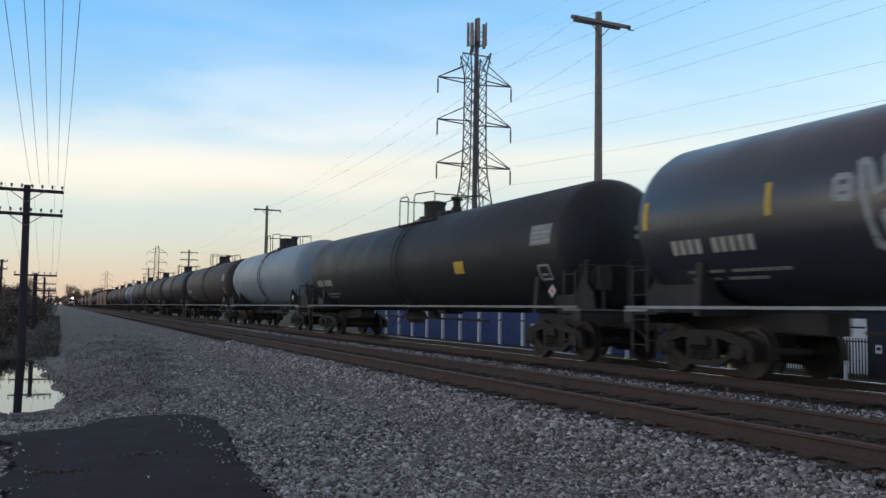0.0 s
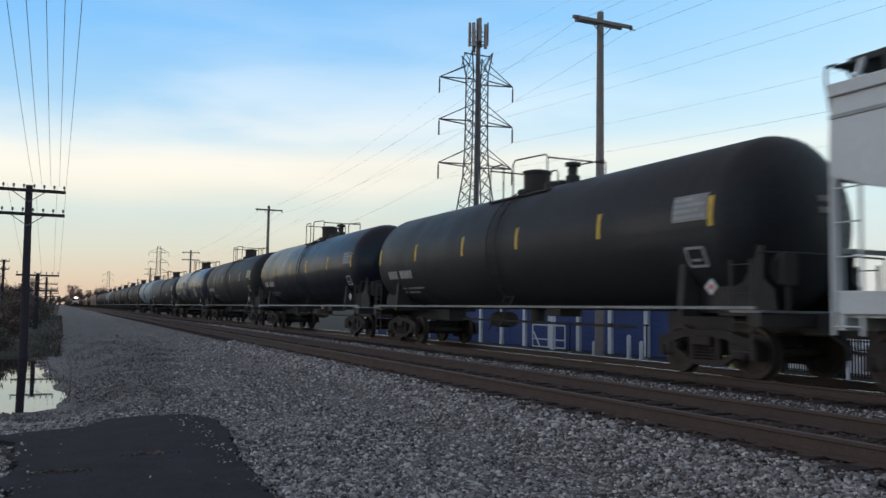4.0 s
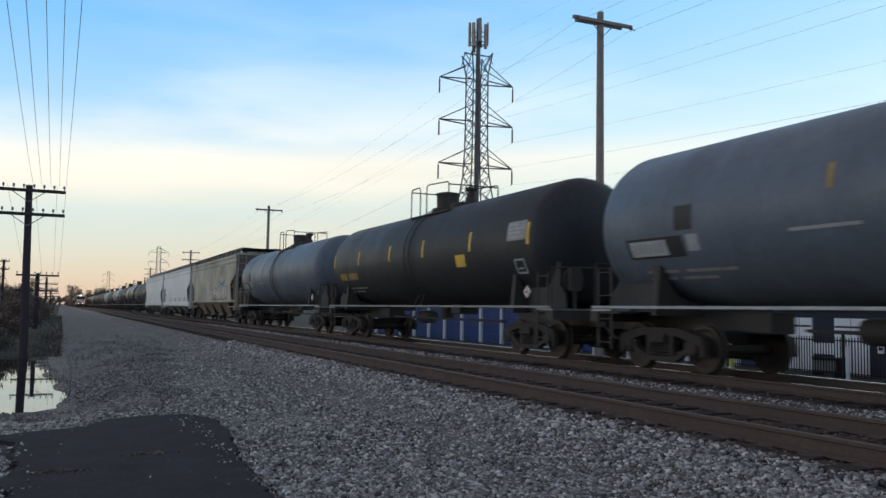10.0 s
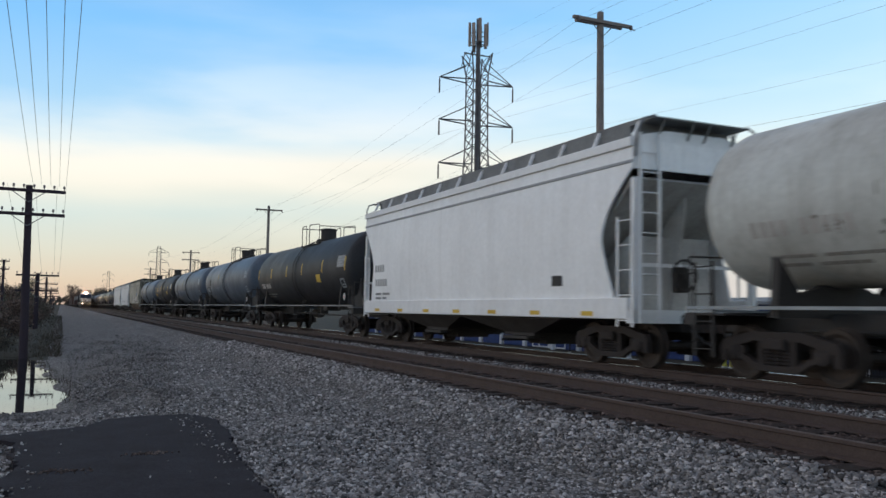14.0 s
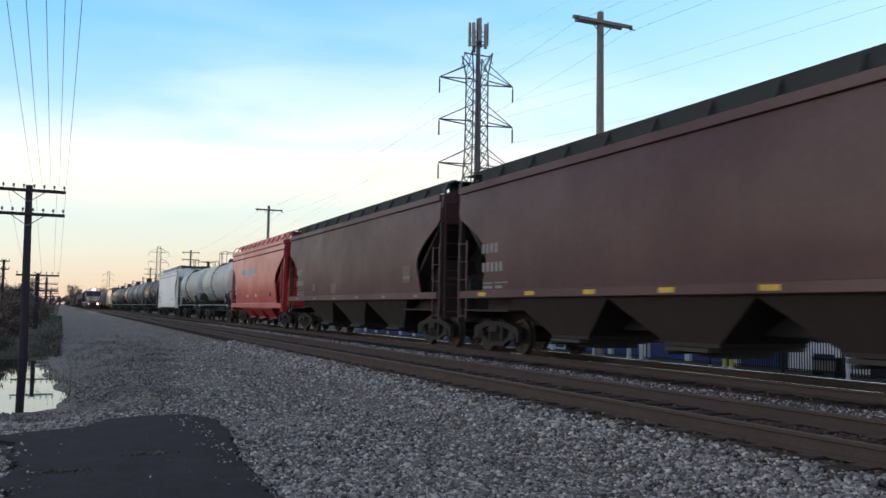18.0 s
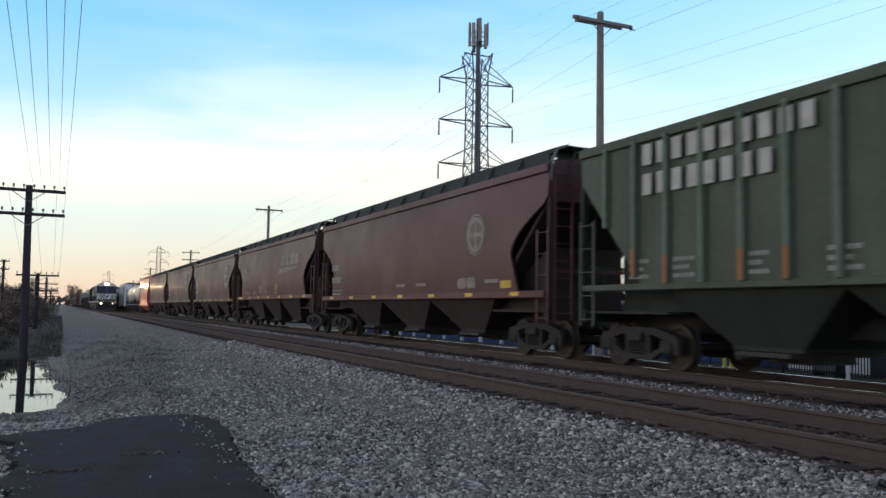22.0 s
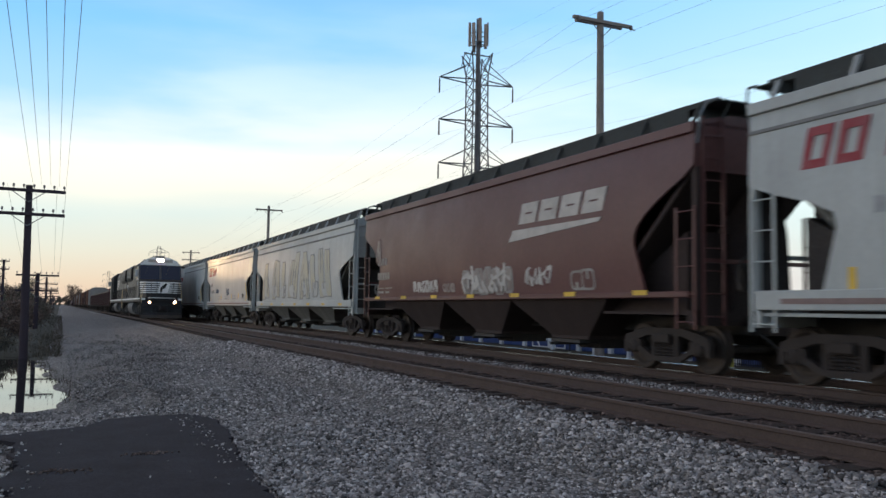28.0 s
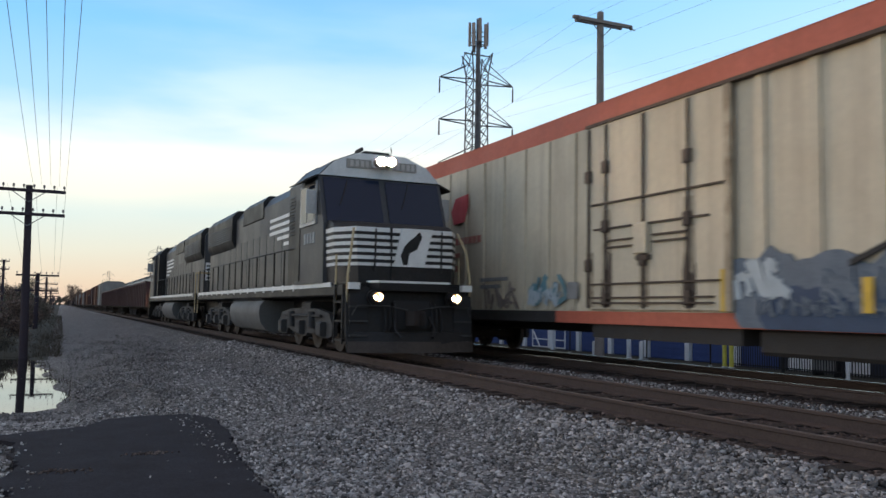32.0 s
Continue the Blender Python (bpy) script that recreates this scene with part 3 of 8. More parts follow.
def add_truck(car, y):
    tr = part("truck", truck_shape, TRUCK, car, "rusty cast freight truck", key="truck", m=pose(0, y, 0))
    for a in (-0.88, 0.88):
        part("axle", axle_shape, TRUCK, tr, key="axle", m=pose(0, a, 0.43))
        for side in (-1, 1):
            part("wheel", wheel_shape, WHEEL, tr, key="wheel", m=pose(0.765 * side, a, 0.43, 0, 0, 0 if side < 0 else 180))
    return tr


def coupler_shape():
    s = Shape().cbox(-0.11, 0.11, -0.75, 0.0, 0.72, 0.98, 0.02)
    s.prism([(-0.17, 0.0), (0.19, 0.0), (0.22, 0.16), (0.12, 0.33), (-0.02, 0.30), (0.02, 0.14), (-0.10, 0.12), (-0.18, 0.2)], "z", 0.70, 1.0)
    return s


def add_couplers(car, half):
    for e in (-1, 1):
        c = part("coupler", coupler_shape, TRUCK, car, key="coupler", m=pose(0, (half - 0.3) * e, 0, 0, 0, 0 if e > 0 else 180))
        part("air_hose", lambda: Shape().path([(0.25, -0.2, 0.75), (0.27, 0.05, 0.62), (0.22, 0.18, 0.50), (0.15, 0.3, 0.48)], 0.025), M_BLACK, c, "black rubber air hose", key="hose")


def ladder_shape(z0, z1, w=0.42, n=None):
    s = Shape()
    n = n or max(2, int((z1 - z0) / 0.36))
    for y in (-w / 2, w / 2):
        s.box(-0.012, 0.012, y - 0.025, y + 0.025, z0, z1)
    for i in range(n):
        z = z0 + 0.12 + i * (z1 - z0 - 0.2) / max(1, n - 1)
        s.tube((0, -w / 2, z), (0, w / 2, z), 0.012, 5)
    return s


def plate(car, side_x, y0, y1, z0, z1, mat, name="marking", label=""):
    """Flat painted marking on the side of a car."""
    x = side_x
    return part(name, Shape().box(x - 0.006, x + 0.004, min(y0, y1), max(y0, y1), z0, z1), mat, car, label, smooth=False)


def letters(car, side_x, y, z, size, word, mat, slant=0.0, width=None, label="", wrap=None, gap=0.28):
    """A row of plain bars of the size and colour of a lettered mark. The row runs towards -y, as it reads from the yard."""
    s = Shape()
    w = width or size * 0.62
    big = size >= 0.35 and wrap is None
    for k, n in enumerate(word):
        a = y - k * w * (1 + gap)
        if n == " ":
            if s.v:      # each word is a part of its own
                part("lettering", s, mat, car, label, smooth=False)
                s, label = Shape(), ""
            continue
        if big:
            s = Shape()
        hgt = size * float(n) / 9
        p = [(a, z), (a - w, z), (a - w - slant * hgt, z + hgt), (a - slant * hgt, z + hgt)]
        if wrap is None:
            s.prism(p, "x", side_x - 0.006, side_x + 0.004)
            if big:
                last = part("lettering", s, mat, car, label if k == 0 else "", smooth=False)
        else:
            rad, zc, q = wrap
            ring = []
            for j in range(5):
                zz = z + hgt * j / 4
                sh = -slant * hgt * j / 4
                dx = math.sqrt(max(0.0, rad * rad - (zz - zc) ** 2))
                ring.append([(-dx - q, a + sh, zz), (-dx - q, a - w + sh, zz), (-dx + 0.01, a - w + sh, zz), (-dx + 0.01, a + sh, zz)])
            s.loft(ring)
    return last if big else part("lettering", s, mat, car, label, smooth=False)


def outline_mark(car, x, y, z, w, h, mat, stroke, label="", slant=0.18):
    """One slanted hollow block of a company name."""
    s = Shape()
    at_ = lambda a, b: (y - a - slant * b, z + b)
    if w < 2.4 * stroke:
        s.prism([at_(0, 0), at_(w, 0), at_(w, h), at_(0, h)], "x", x - 0.006, x + 0.01)
    else:
        for a0, a1, b0, b1 in ((0, stroke, 0, h), (w - stroke, w, 0, h), (stroke, w - stroke, h - stroke, h), (stroke, w - stroke, 0, stroke)):
            s.prism([at_(a0, b0), at_(a1, b0), at_(a1, b1), at_(a0, b1)], "x", x - 0.006, x + 0.01)
    return part("name_block", s, mat, car, label, smooth=False)


def blob(car, side_x, y, z, w, h, mat, seed, label="", wrap=None, name="graffiti", fat=1.0):
    """Sprayed graffiti as overlapping strokes of paint."""
    rng = random.Random(seed)
    s = Shape()
    k = max(4, int(w / (h * 0.36)))
    for i in range(k):
        a = y - w * (i + 0.5) / k
        x0 = [a + rng.uniform(-0.3, 0.3) * h, z + rng.uniform(0, 0.15) * h]
        pts = [x0]
        for _ in range(4):
            pts.append([a + rng.uniform(-0.5, 0.5) * h * 0.6, z + rng.uniform(0.0, 1.0) * h])
        wd = h * rng.uniform(0.035, 0.075) * fat
        for (ya, za), (yb, zb) in zip(pts, pts[1:]):
            d = math.hypot(yb - ya, zb - za) or 1
            ny, nz = -(zb - za) / d * wd, (yb - ya) / d * wd
            ring = []
            for j in range(4):
                q = j / 3
                yc, zc_ = ya + (yb - ya) * q, za + (zb - za) * q
                quad = []
                for sg in (-1, 1):
                    yy, zz = yc + ny * sg, zc_ + nz * sg
                    if wrap:
                        xx = -math.sqrt(max(0.0, wrap[0] ** 2 - (zz - wrap[1]) ** 2))
                    else:
                        xx = side_x
                    quad.append((xx, yy, zz))
                (a0, b0), off = quad, rng.uniform(0.004, 0.009)
                ring.append([(a0[0] - off, a0[1], a0[2]), (b0[0] - off, b0[1], b0[2]), (b0[0] + 0.01, b0[1], b0[2]), (a0[0] + 0.01, a0[1], a0[2])])
            s.loft(ring)
    return part(name, s, mat, car, label, smooth=False)


def scrawl(car, lines, y, z, wd, mat, wrap, label=""):
    """Thin painted lines laid on a tank shell, each line from corner to corner."""
    rad, zc = wrap
    s = Shape()
    lift = 0.008
    for row in lines:
        for (ya, za), (yb, zb) in zip(row, row[1:]):
            d = math.hypot(yb - ya, zb - za) or 1
            ny, nz = -(zb - za) / d * wd, (yb - ya) / d * wd
            ring = []
            for j in range(4):
                q = j / 3
                quad = []
                for sg in (-1, 1):
                    yy, zz = y + ya + (yb - ya) * q + ny * sg, z + za + (zb - za) * q + nz * sg
                    quad.append((-math.sqrt(max(0.0, rad ** 2 - (zz - zc) ** 2)), yy, zz))
                (a, b) = quad
                ring.append([(a[0] - lift, a[1], a[2]), (b[0] - lift, b[1], b[2]), (b[0] + 0.01, b[1], b[2]), (a[0] + 0.01, a[1], a[2])])
            s.loft(ring)
            lift += 0.0004
    return part("painted_line", s, mat, car, label, smooth=False)


def spray_patch(car, x, y, w, low, high, mat, seed, label="", rough=0.2):
    """Filled spray paint with an uneven upper edge, on a flat side."""
    rng = random.Random(seed)
    n = max(8, int(w / 0.12))
    h = [high + rough * noise.noise((i * 0.23, seed * 3.7, 0)) * 1.5 + rng.uniform(-0.25, 0.25) * rough for i in range(n + 1)]
    pts = [(y - w * i / n, low + (0.0 if 0 < i < n else 0.15)) for i in range(n + 1)]
    pts += [(y - w * i / n, max(low + 0.2, h[i])) for i in range(n, -1, -1)]
    return part("graffiti_patch", Shape().prism(pts, "x", x - 0.004, x + 0.02), mat, car, label, smooth=False)


def tag(car, sx, y, z, w, h, n, fill, edge, seed, label="", power=3.0, tilt=0.14, fill_width=1.0):
    """Graffiti letters: filled shapes with an outline and cut-in strokes, following the curved side. They fill nothing legible."""
    rng = random.Random(seed)
    step = w / n
    edge_w = 0.05 if h > 0.35 else 0.02

    def slab(shape, c, half_w, z0, z1, lean, off, p, rows=7, bend=0.0):
        ring = []
        for j in range(rows + 1):
            q = -1 + 2 * j / rows
            hw = half_w * max(0.12, (1 - abs(q) ** p)) ** (1 / p)
            zz = z0 + (z1 - z0) * j / rows
            yc = c - lean * (zz - z0) + bend * (1 - q * q)
            x = -sx(zz)
            ring.append([(x - off, yc + hw, zz), (x - off, yc - hw, zz), (x + 0.012, yc - hw, zz), (x + 0.012, yc + hw, zz)])
        shape.loft(ring)
    for i in range(n):
        rim, body, cuts = Shape(), Shape(), Shape()
        c = y - step * (i + 0.5) + rng.uniform(-0.08, 0.08) * step
        hw = step * rng.uniform(0.46, 0.56) * fill_width
        z0, z1 = z + rng.uniform(0, 0.08) * h, z + h * rng.uniform(0.82, 1.0)
        lean, bend = rng.uniform(-tilt, tilt), rng.uniform(-0.1, 0.1) * step
        lift = 0.0012 * (i % 2)
        slab(rim, c, hw + edge_w * 0.5, z0 - edge_w * 0.5, z1 + edge_w * 0.5, lean, 0.006 + lift, power, bend=bend)
        slab(body, c, hw - edge_w * 0.5, z0 + edge_w * 0.5, z1 - edge_w * 0.5, lean, 0.010 + lift, power, bend=bend)
        kind = "AUEONK"[(seed * 5 + i * 7 + rng.randrange(2)) % 6]
        t0, t1 = (z0, z0 + (z1 - z0) * 0.42) if kind in "AKN" else (z0 + (z1 - z0) * 0.5, z1)
        if kind in "OE":
            t0, t1 = z0 + (z1 - z0) * 0.3, z0 + (z1 - z0) * 0.7
        slab(cuts, c - lean * (t0 - z0) + rng.uniform(-0.1, 0.1) * step, hw * rng.uniform(0.12, 0.22), t0, t1, lean, 0.014, 4, rows=4)
        if kind in "KNE":
            slab(cuts, c - hw * 0.5, hw * 0.12, z0 + (z1 - z0) * 0.52, z0 + (z1 - z0) * rng.uniform(0.75, 0.95), lean + 0.3, 0.0145, 4, rows=4)
        outline = part("graffiti_outline", rim, edge, car, label, smooth=False)
        part("graffiti_fill", body, fill, outline, smooth=False)
        part("graffiti_stroke", cuts, edge, outline, smooth=False)
        label = ""


# ---------------------------------------------------------------- tank cars


def add_tank(car, half, rad, zc, mat, dome=True, step=False, lone=False):
    """Shell, dished heads, stub sills, saddles, side rail, top fittings with their guard frame."""
    e = half - 0.62
    key = (round(half, 1), rad, round(zc, 2))

    def shell():
        rings, n, deep = [], 48, 0.70
        ys = [(-e + deep - deep * math.sin(a), rad * math.cos(a)) for a in [radians(d) for d in (88, 75, 60, 45, 30, 15)]]
        prof = [(y + 0.36, r) for y, r in ys] + [(-e + deep + 0.36, rad), (-0.9, rad), (0.9, rad), (e - deep, rad)] + [(-y, r) for y, r in reversed(ys)]
        for y, r in prof:
            rings.append([(r * math.cos(2 * math.pi * i / n), y, zc + r * math.sin(2 * math.pi * i / n)) for i in range(n)])
        return Shape().loft(rings)
    part("tank_shell", shell, mat, car, key=("shell",) + key)

    def band():
        s = Shape()
        for y in (0.55,):
            s.lathe([(rad + 0.012, y - 0.03), (rad + 0.02, y - 0.02), (rad + 0.02, y + 0.02), (rad + 0.012, y + 0.03)], "y", (0, 0, zc), 40)
        return s
    if step:
        part("girth_band", band, mat, car, key=("band",) + key)
    for sg in (-1, 1):
        def sill():
            s = Shape().cbox(-0.28, 0.28, e - 3.6, half - 0.45, 0.72, 1.08, 0.03)
            s.box(-1.45, 1.45, half - 0.98, half - 0.72, 0.86, 1.06)
            s.box(-1.42, 1.42, e - 1.0, half - 0.72, 1.02, 1.06)
            s.prism([(-1.4, 1.0), (1.4, 1.0), (1.32, 1.9), (0.9, 1.35), (0.4, zc - rad + 0.05), (-0.4, zc - rad + 0.05), (-0.9, 1.35), (-1.32, 1.9)], "y", e - 2.05, e - 1.9)
            return s
        part("hand_brake", lambda: Shape().lathe([(0.26, -0.02), (0.28, 0.0), (0.26, 0.02), (0.22, 0.0)], "y", (-0.85, 0.08, 1.75), 16).cbox(-1.0, -0.7, -0.06, 0.06, 1.5, 2.0, 0.03).box(-0.88, -0.82, -0.03, 0.03, 1.05, 1.6), UNDER, car, "brake wheel and housing", key="handbrake", m=pose(0, -half + 0.75, 0)) if sg < 0 else None
        for x in (-1, 1) if rad > 1.4 else ():
            # dark filler plate added for the end gear below the tank head
            part("saddle_web", lambda: Shape().prism([(e - 2.0, 1.06), (half - 0.82, 1.06), (half - 0.86, 1.42), (half - 1.08, 1.62), (e - 0.45, 2.12), (e - 0.75, 2.2), (e - 1.3, zc - 1.0 * rad + 0.55), (e - 2.0, zc - rad + 0.5)], "x", -0.03, 0.03), BLACK, car, "dark steel web between the shell and the end platform", key=("web",) + key, m=pose(1.0 * x, 0, 0, 0, 0, 0 if sg > 0 else 180), smooth=False)
        part("stub_sill", sill, UNDER, car, key=("sill",) + key, m=pose(0, 0, 0, 0, 0, 0 if sg > 0 else 180))
        part("hazard_placard", lambda: Shape().prism([(0, 1.34), (0.14, 1.48), (0, 1.62), (-0.14, 1.48)], "x", -0.01, 0.01), M_WHITE, car, "white diamond placard", key="placard", m=pose(-1.46, (half - 1.75) * sg, 0), smooth=False) if sg < 0 else None
        part("placard_face", lambda: Shape().prism([(0, 1.42), (0.06, 1.48), (0, 1.54), (-0.06, 1.48)], "x", -0.013, 0.0), M_RED, car, key="placardface", m=pose(-1.46, (half - 1.75) * sg, 0), smooth=False) if sg < 0 else None
        part("end_platform", lambda: Shape().box(-1.46, 1.46, -0.35, 0.3, 1.07, 1.11), M_PALE if mat is not BLACK else GALV, car, "pale grating end platform", key="endplat", m=pose(0, (half - 1.05) * sg, 0), smooth=False)
        for x in (-1.42, 1.42):
            part("end_ladder", lambda: ladder_shape(0.35, 1.9), UNDER, car, key="tank_ladder", m=pose(x, (half - 1.15) * sg, 0))
        part("end_handrail", lambda: Shape().path([(-1.4, 0, 1.05), (-1.4, 0, 2.0), (-0.5, 0.05, 2.02), (0.5, 0.05, 2.02), (1.4, 0, 2.0), (1.4, 0, 1.05)], 0.018), UNDER, car, key="tank_endrail", m=pose(0, (half - 0.8) * sg, 0))
    for x in (-1.46, 1.46):
        part("side_rail", lambda: Shape().box(-0.022, 0.022, -half + 0.8, half - 0.8, 1.12, 1.17), M_PALE if mat is not BLACK else GALV, car, "thin steel side rail", key=("siderail",) + key, m=pose(x, 0, 0))
    top = zc + rad
    if dome:
        part("manway_dome", lambda: Shape().lathe([(0.50, -0.06), (0.50, 0.05), (0.35, 0.06), (0.35, 0.46), (0.38, 0.47), (0.38, 0.54), (0.2, 0.58), (0.05, 0.59)], "z", (0, 0, 0), 18), UNDER, car, "black valve housing on the tank top", key="dome", m=pose(0, -0.1 if lone else 0.4, top))
        part("fill_hatch", lambda: Shape().lathe([(0.30, -0.05), (0.30, 0.1), (0.24, 0.15), (0.04, 0.17)], "z", (0, 0, 0), 16).cbox(-0.12, 0.12, -0.34, -0.26, 0.0, 0.16, 0.02), UNDER, car, "low bolted hatch cover", key="fill_hatch", m=pose(0, 0.85 if lone else -0.5, top))
    else:
        part("manway_cover", lambda: Shape().lathe([(0.45, -0.06), (0.45, 0.1), (0.38, 0.16), (0.05, 0.2)], "z", (0, 0, top), 16).lathe([(0.14, 0.0), (0.14, 0.3), (0.02, 0.32)], "z", (0.0, 1.2, top - 0.02), 10), UNDER, car, key=("cover", round(top, 2)))
    if not lone:
        part("safety_valve", lambda: Shape().lathe([(0.17, -0.05), (0.17, 0.2), (0.11, 0.22), (0.11, 0.42), (0.19, 0.44), (0.19, 0.52), (0.05, 0.55)], "z", (0, -1.25, top), 12), UNDER, car, key=("valve", round(top, 2)))

    def platform():
        s = Shape()
        for x in (-0.86, 0.56):
            s.box(x, x + 0.30, -1.45, 1.45, top - 0.23, top - 0.195)
        for y in (-1.45, 1.37):
            s.box(-0.86, 0.86, y, y + 0.08, top - 0.22, top - 0.17)
        return s
    part("top_platform", platform, UNDER, car, key=("platform", round(top, 2)))

    def guard(front):
        s = Shape()
        r, z1, x = 0.019, 0.72, 0
        if front:
            return s.path([(x, 1.42, -0.2), (x, 1.42, z1 - 0.08), (x, 1.34, z1), (x, 0.78, z1), (x, 0.7, z1 - 0.08), (x, 0.7, -0.2)], r)
        s.path([(x, -1.42, -0.2), (x, -1.42, z1 - 0.16), (x, -1.34, z1 - 0.08), (x, 0.1, z1), (x, 0.2, z1 - 0.08), (x, 0.2, -0.2)], r)
        return s
    def end_bar():
        return Shape().tube((-0.82, 0, 0), (0.82, 0, 0), 0.019)
    for q, g in ((1.42, 0.08), (-1.42, 0.16)):
        part("guard_end_bar", end_bar, UNDER, car, key="guard_end_bar", m=pose(0, q, top + 0.72 - g))
    for x in (-0.82, 0.82):
        for front in (True, False):
            part("guard_rail", lambda: guard(front), UNDER, car, "tubular guard rail around the top fittings", key=("guard", front), m=pose(x, 0, top))
    part("side_ladder", lambda: shell_ladder(rad, zc), UNDER, car, key=("sladder", round(top, 2)))
    part("outlet", lambda: Shape().lathe([(0.2, 0.0), (0.2, 0.35), (0.35, 0.5)], "z", (0, 0.3, zc - rad - 0.42), 12), UNDER, car, key="outlet")
    part("valve_box", lambda: Shape().cbox(-0.3, 0.3, -1.2, -0.6, zc - rad - 0.25, zc - rad + 0.1, 0.03), UNDER, car, key="valvebox")
    part("brake_gear", lambda: Shape().lathe([(0.2, -0.6), (0.22, -0.5), (0.22, 0.3), (0.2, 0.4)], "y", (0.55, 3.2, 0.8), 12).tube((-0.3, -4, 0.75), (-0.3, 4, 0.8), 0.03), UNDER, car, key="brake_gear")


def shell_ladder(rad, zc):
    """Climbing ladder bent round the near side of the shell."""
    s = Shape()
    arc = [radians(a) for a in range(-50, 80, 13)]
    at_ = lambda a, y: (-(rad + 0.07) * math.cos(a), y, zc + (rad + 0.07) * math.sin(a))
    for y in (-0.22, 0.22):
        s.sweep([(-1.47, y, 0.55)] + [at_(a, y) for a in arc], 0.018, 5)
    for a in arc:
        s.tube(at_(a, -0.22), at_(a, 0.22), 0.012, 4)
    return s


def tank_car(label, y, half, mat, rad=1.5, top=4.18, dome=True, step=False, marks="", group="tank cars of the far train", far=False):
    zc = top - rad
    car = thing("tank_car", label, "tank car", (FAR_X, y, 0), group)
    add_tank(car, half, rad, zc, mat, dome, step, "o" in marks)
    add_couplers(car, half)
    tc = half - 2.35
    for sg in (-1, 1):
        add_truck(car, tc * sg)
    w = (rad, zc, 0.006)
    e = half - 1.3
    if far:
        return car
    if "b" not in marks:
        letters(car, 0, e - 0.75, zc - 0.6, 0.24, "9999 99999", M_BONE if "y" not in marks else M_OCHRE, wrap=w, width=0.11, gap=0.75, label="row of pale reporting marks")
    letters(car, 0, e - 0.9, zc - 0.92, 0.05, "99999 9999999", M_WORN if "y" not in marks else M_GREY, wrap=w, width=0.15, gap=0.15)
    letters(car, 0, e - 0.9, zc - 1.04, 0.05, "9999 99999", M_WORN, wrap=w, width=0.15, gap=0.15)
    if "s" in marks:      # yellow conspicuity stripes
        for q in (e - 0.05, e * 0.62, e * 0.22, -e * 0.14, -e * 0.55, -e * 0.94):
            letters(car, 0, q, zc - 0.12, 0.5, "9", M_TAN if "o" in marks and "q" not in marks and abs(q) < e * 0.9 else M_YELLOW, wrap=w, width=0.10, label="yellow reflective stripe")
    if "p" in marks:      # pale data panel at the trailing end, with its lines and a framed notice
        letters(car, 0, -e + 1.35, zc + 0.0, 0.45, "9", M_GREY if mat in (BLACK, NAVY_TANK) else M_SLATE, wrap=w, width=0.85, label="pale lettered data panel")
        for k in range(4):
            letters(car, 0, -e + 1.31, zc + 0.05 + 0.1 * k, 0.055, ("99999", "9999", "99999", "999")[k], M_PALE, wrap=(rad, zc, 0.009), width=0.125, gap=0.25)
        scrawl(car, [[(0, 0), (0, 0.3), (-0.42, 0.3), (-0.42, 0), (0, 0)], [(-0.1, 0.1), (-0.3, 0.1)]], -e + 1.1, zc - 0.75, 0.022, M_PALE, (rad, zc), "thin white framed notice")
    for k in range(2):      # two lines of white lettering on the rear head
        s = Shape()
        for i in range(7 - k):
            x0, z0, ring = 0.12 + 0.125 * i, zc + 0.42 - 0.19 * k, []
            for j in range(3):
                zz, quad = z0 - 0.05 * j, []
                for x in (x0, x0 + 0.1):
                    sn = math.sqrt(max(0.0, 1 - (x * x + (zz - zc) ** 2) / (rad * rad)))
                    quad.append((x, -half + 1.68 - 0.70 * sn, zz))
                ring.append([(x, yy + g, zz_) for g in (-0.012, 0.01) for x, yy, zz_ in (quad if g < 0 else quad[::-1])])
            s.loft(ring)
        part("head_lettering", s, M_WORN, car, "white lettering on the tank head" if k == 0 else "", smooth=False)
    if "q" in marks:
        letters(car, 0, -e * 0.44, zc - 0.5, 0.32, "9", M_YELLOW, wrap=w, width=0.55, label="yellow rectangular placard")
    if "g" in marks:
        lines = [[(0, 0.62), (0, 0.92), (-0.24, 0.9), (-0.24, 0.6), (0, 0.62)], [(-0.06, 0.75), (-0.18, 0.75)],
                 [(-0.36, 1.1), (-0.5, 1.05), (-0.62, 0.62), (-0.82, 0.72), (-0.74, 1.12), (-0.95, 1.2), (-1.2, 0.1), (-1.0, 0.02), (-0.9, 0.42), (-0.72, 0.34), (-0.78, -0.02), (-0.56, -0.08), (-0.36, 1.1)],
                 [(-1.15, 0.95), (-1.5, 1.05), (-1.4, 0.6), (-1.75, 0.7), (-1.85, 1.15), (-2.05, 1.0), (-1.95, 0.05), (-1.6, 0.2), (-1.55, 0.42), (-1.3, 0.3), (-1.15, 0.95)]]
        scrawl(car, lines, e - 4.15, zc - 0.62, 0.045, M_PALE, (rad, zc), "pale grey outlined graffiti")
        blob(car, 0, -0.55 * e + 0.9, zc - 0.85, 1.1, 0.75, M_WORN, 4, "pale grey sprayed smear", wrap=w, fat=2.6)
        scrawl(car, [[(0, 0), (-1.15, 0.03)], [(-0.02, -0.06), (-0.22, -0.06)]], -0.55 * e + 2.1, zc - 0.78, 0.02, M_WORN, (rad, zc), "thin pale stencil line")
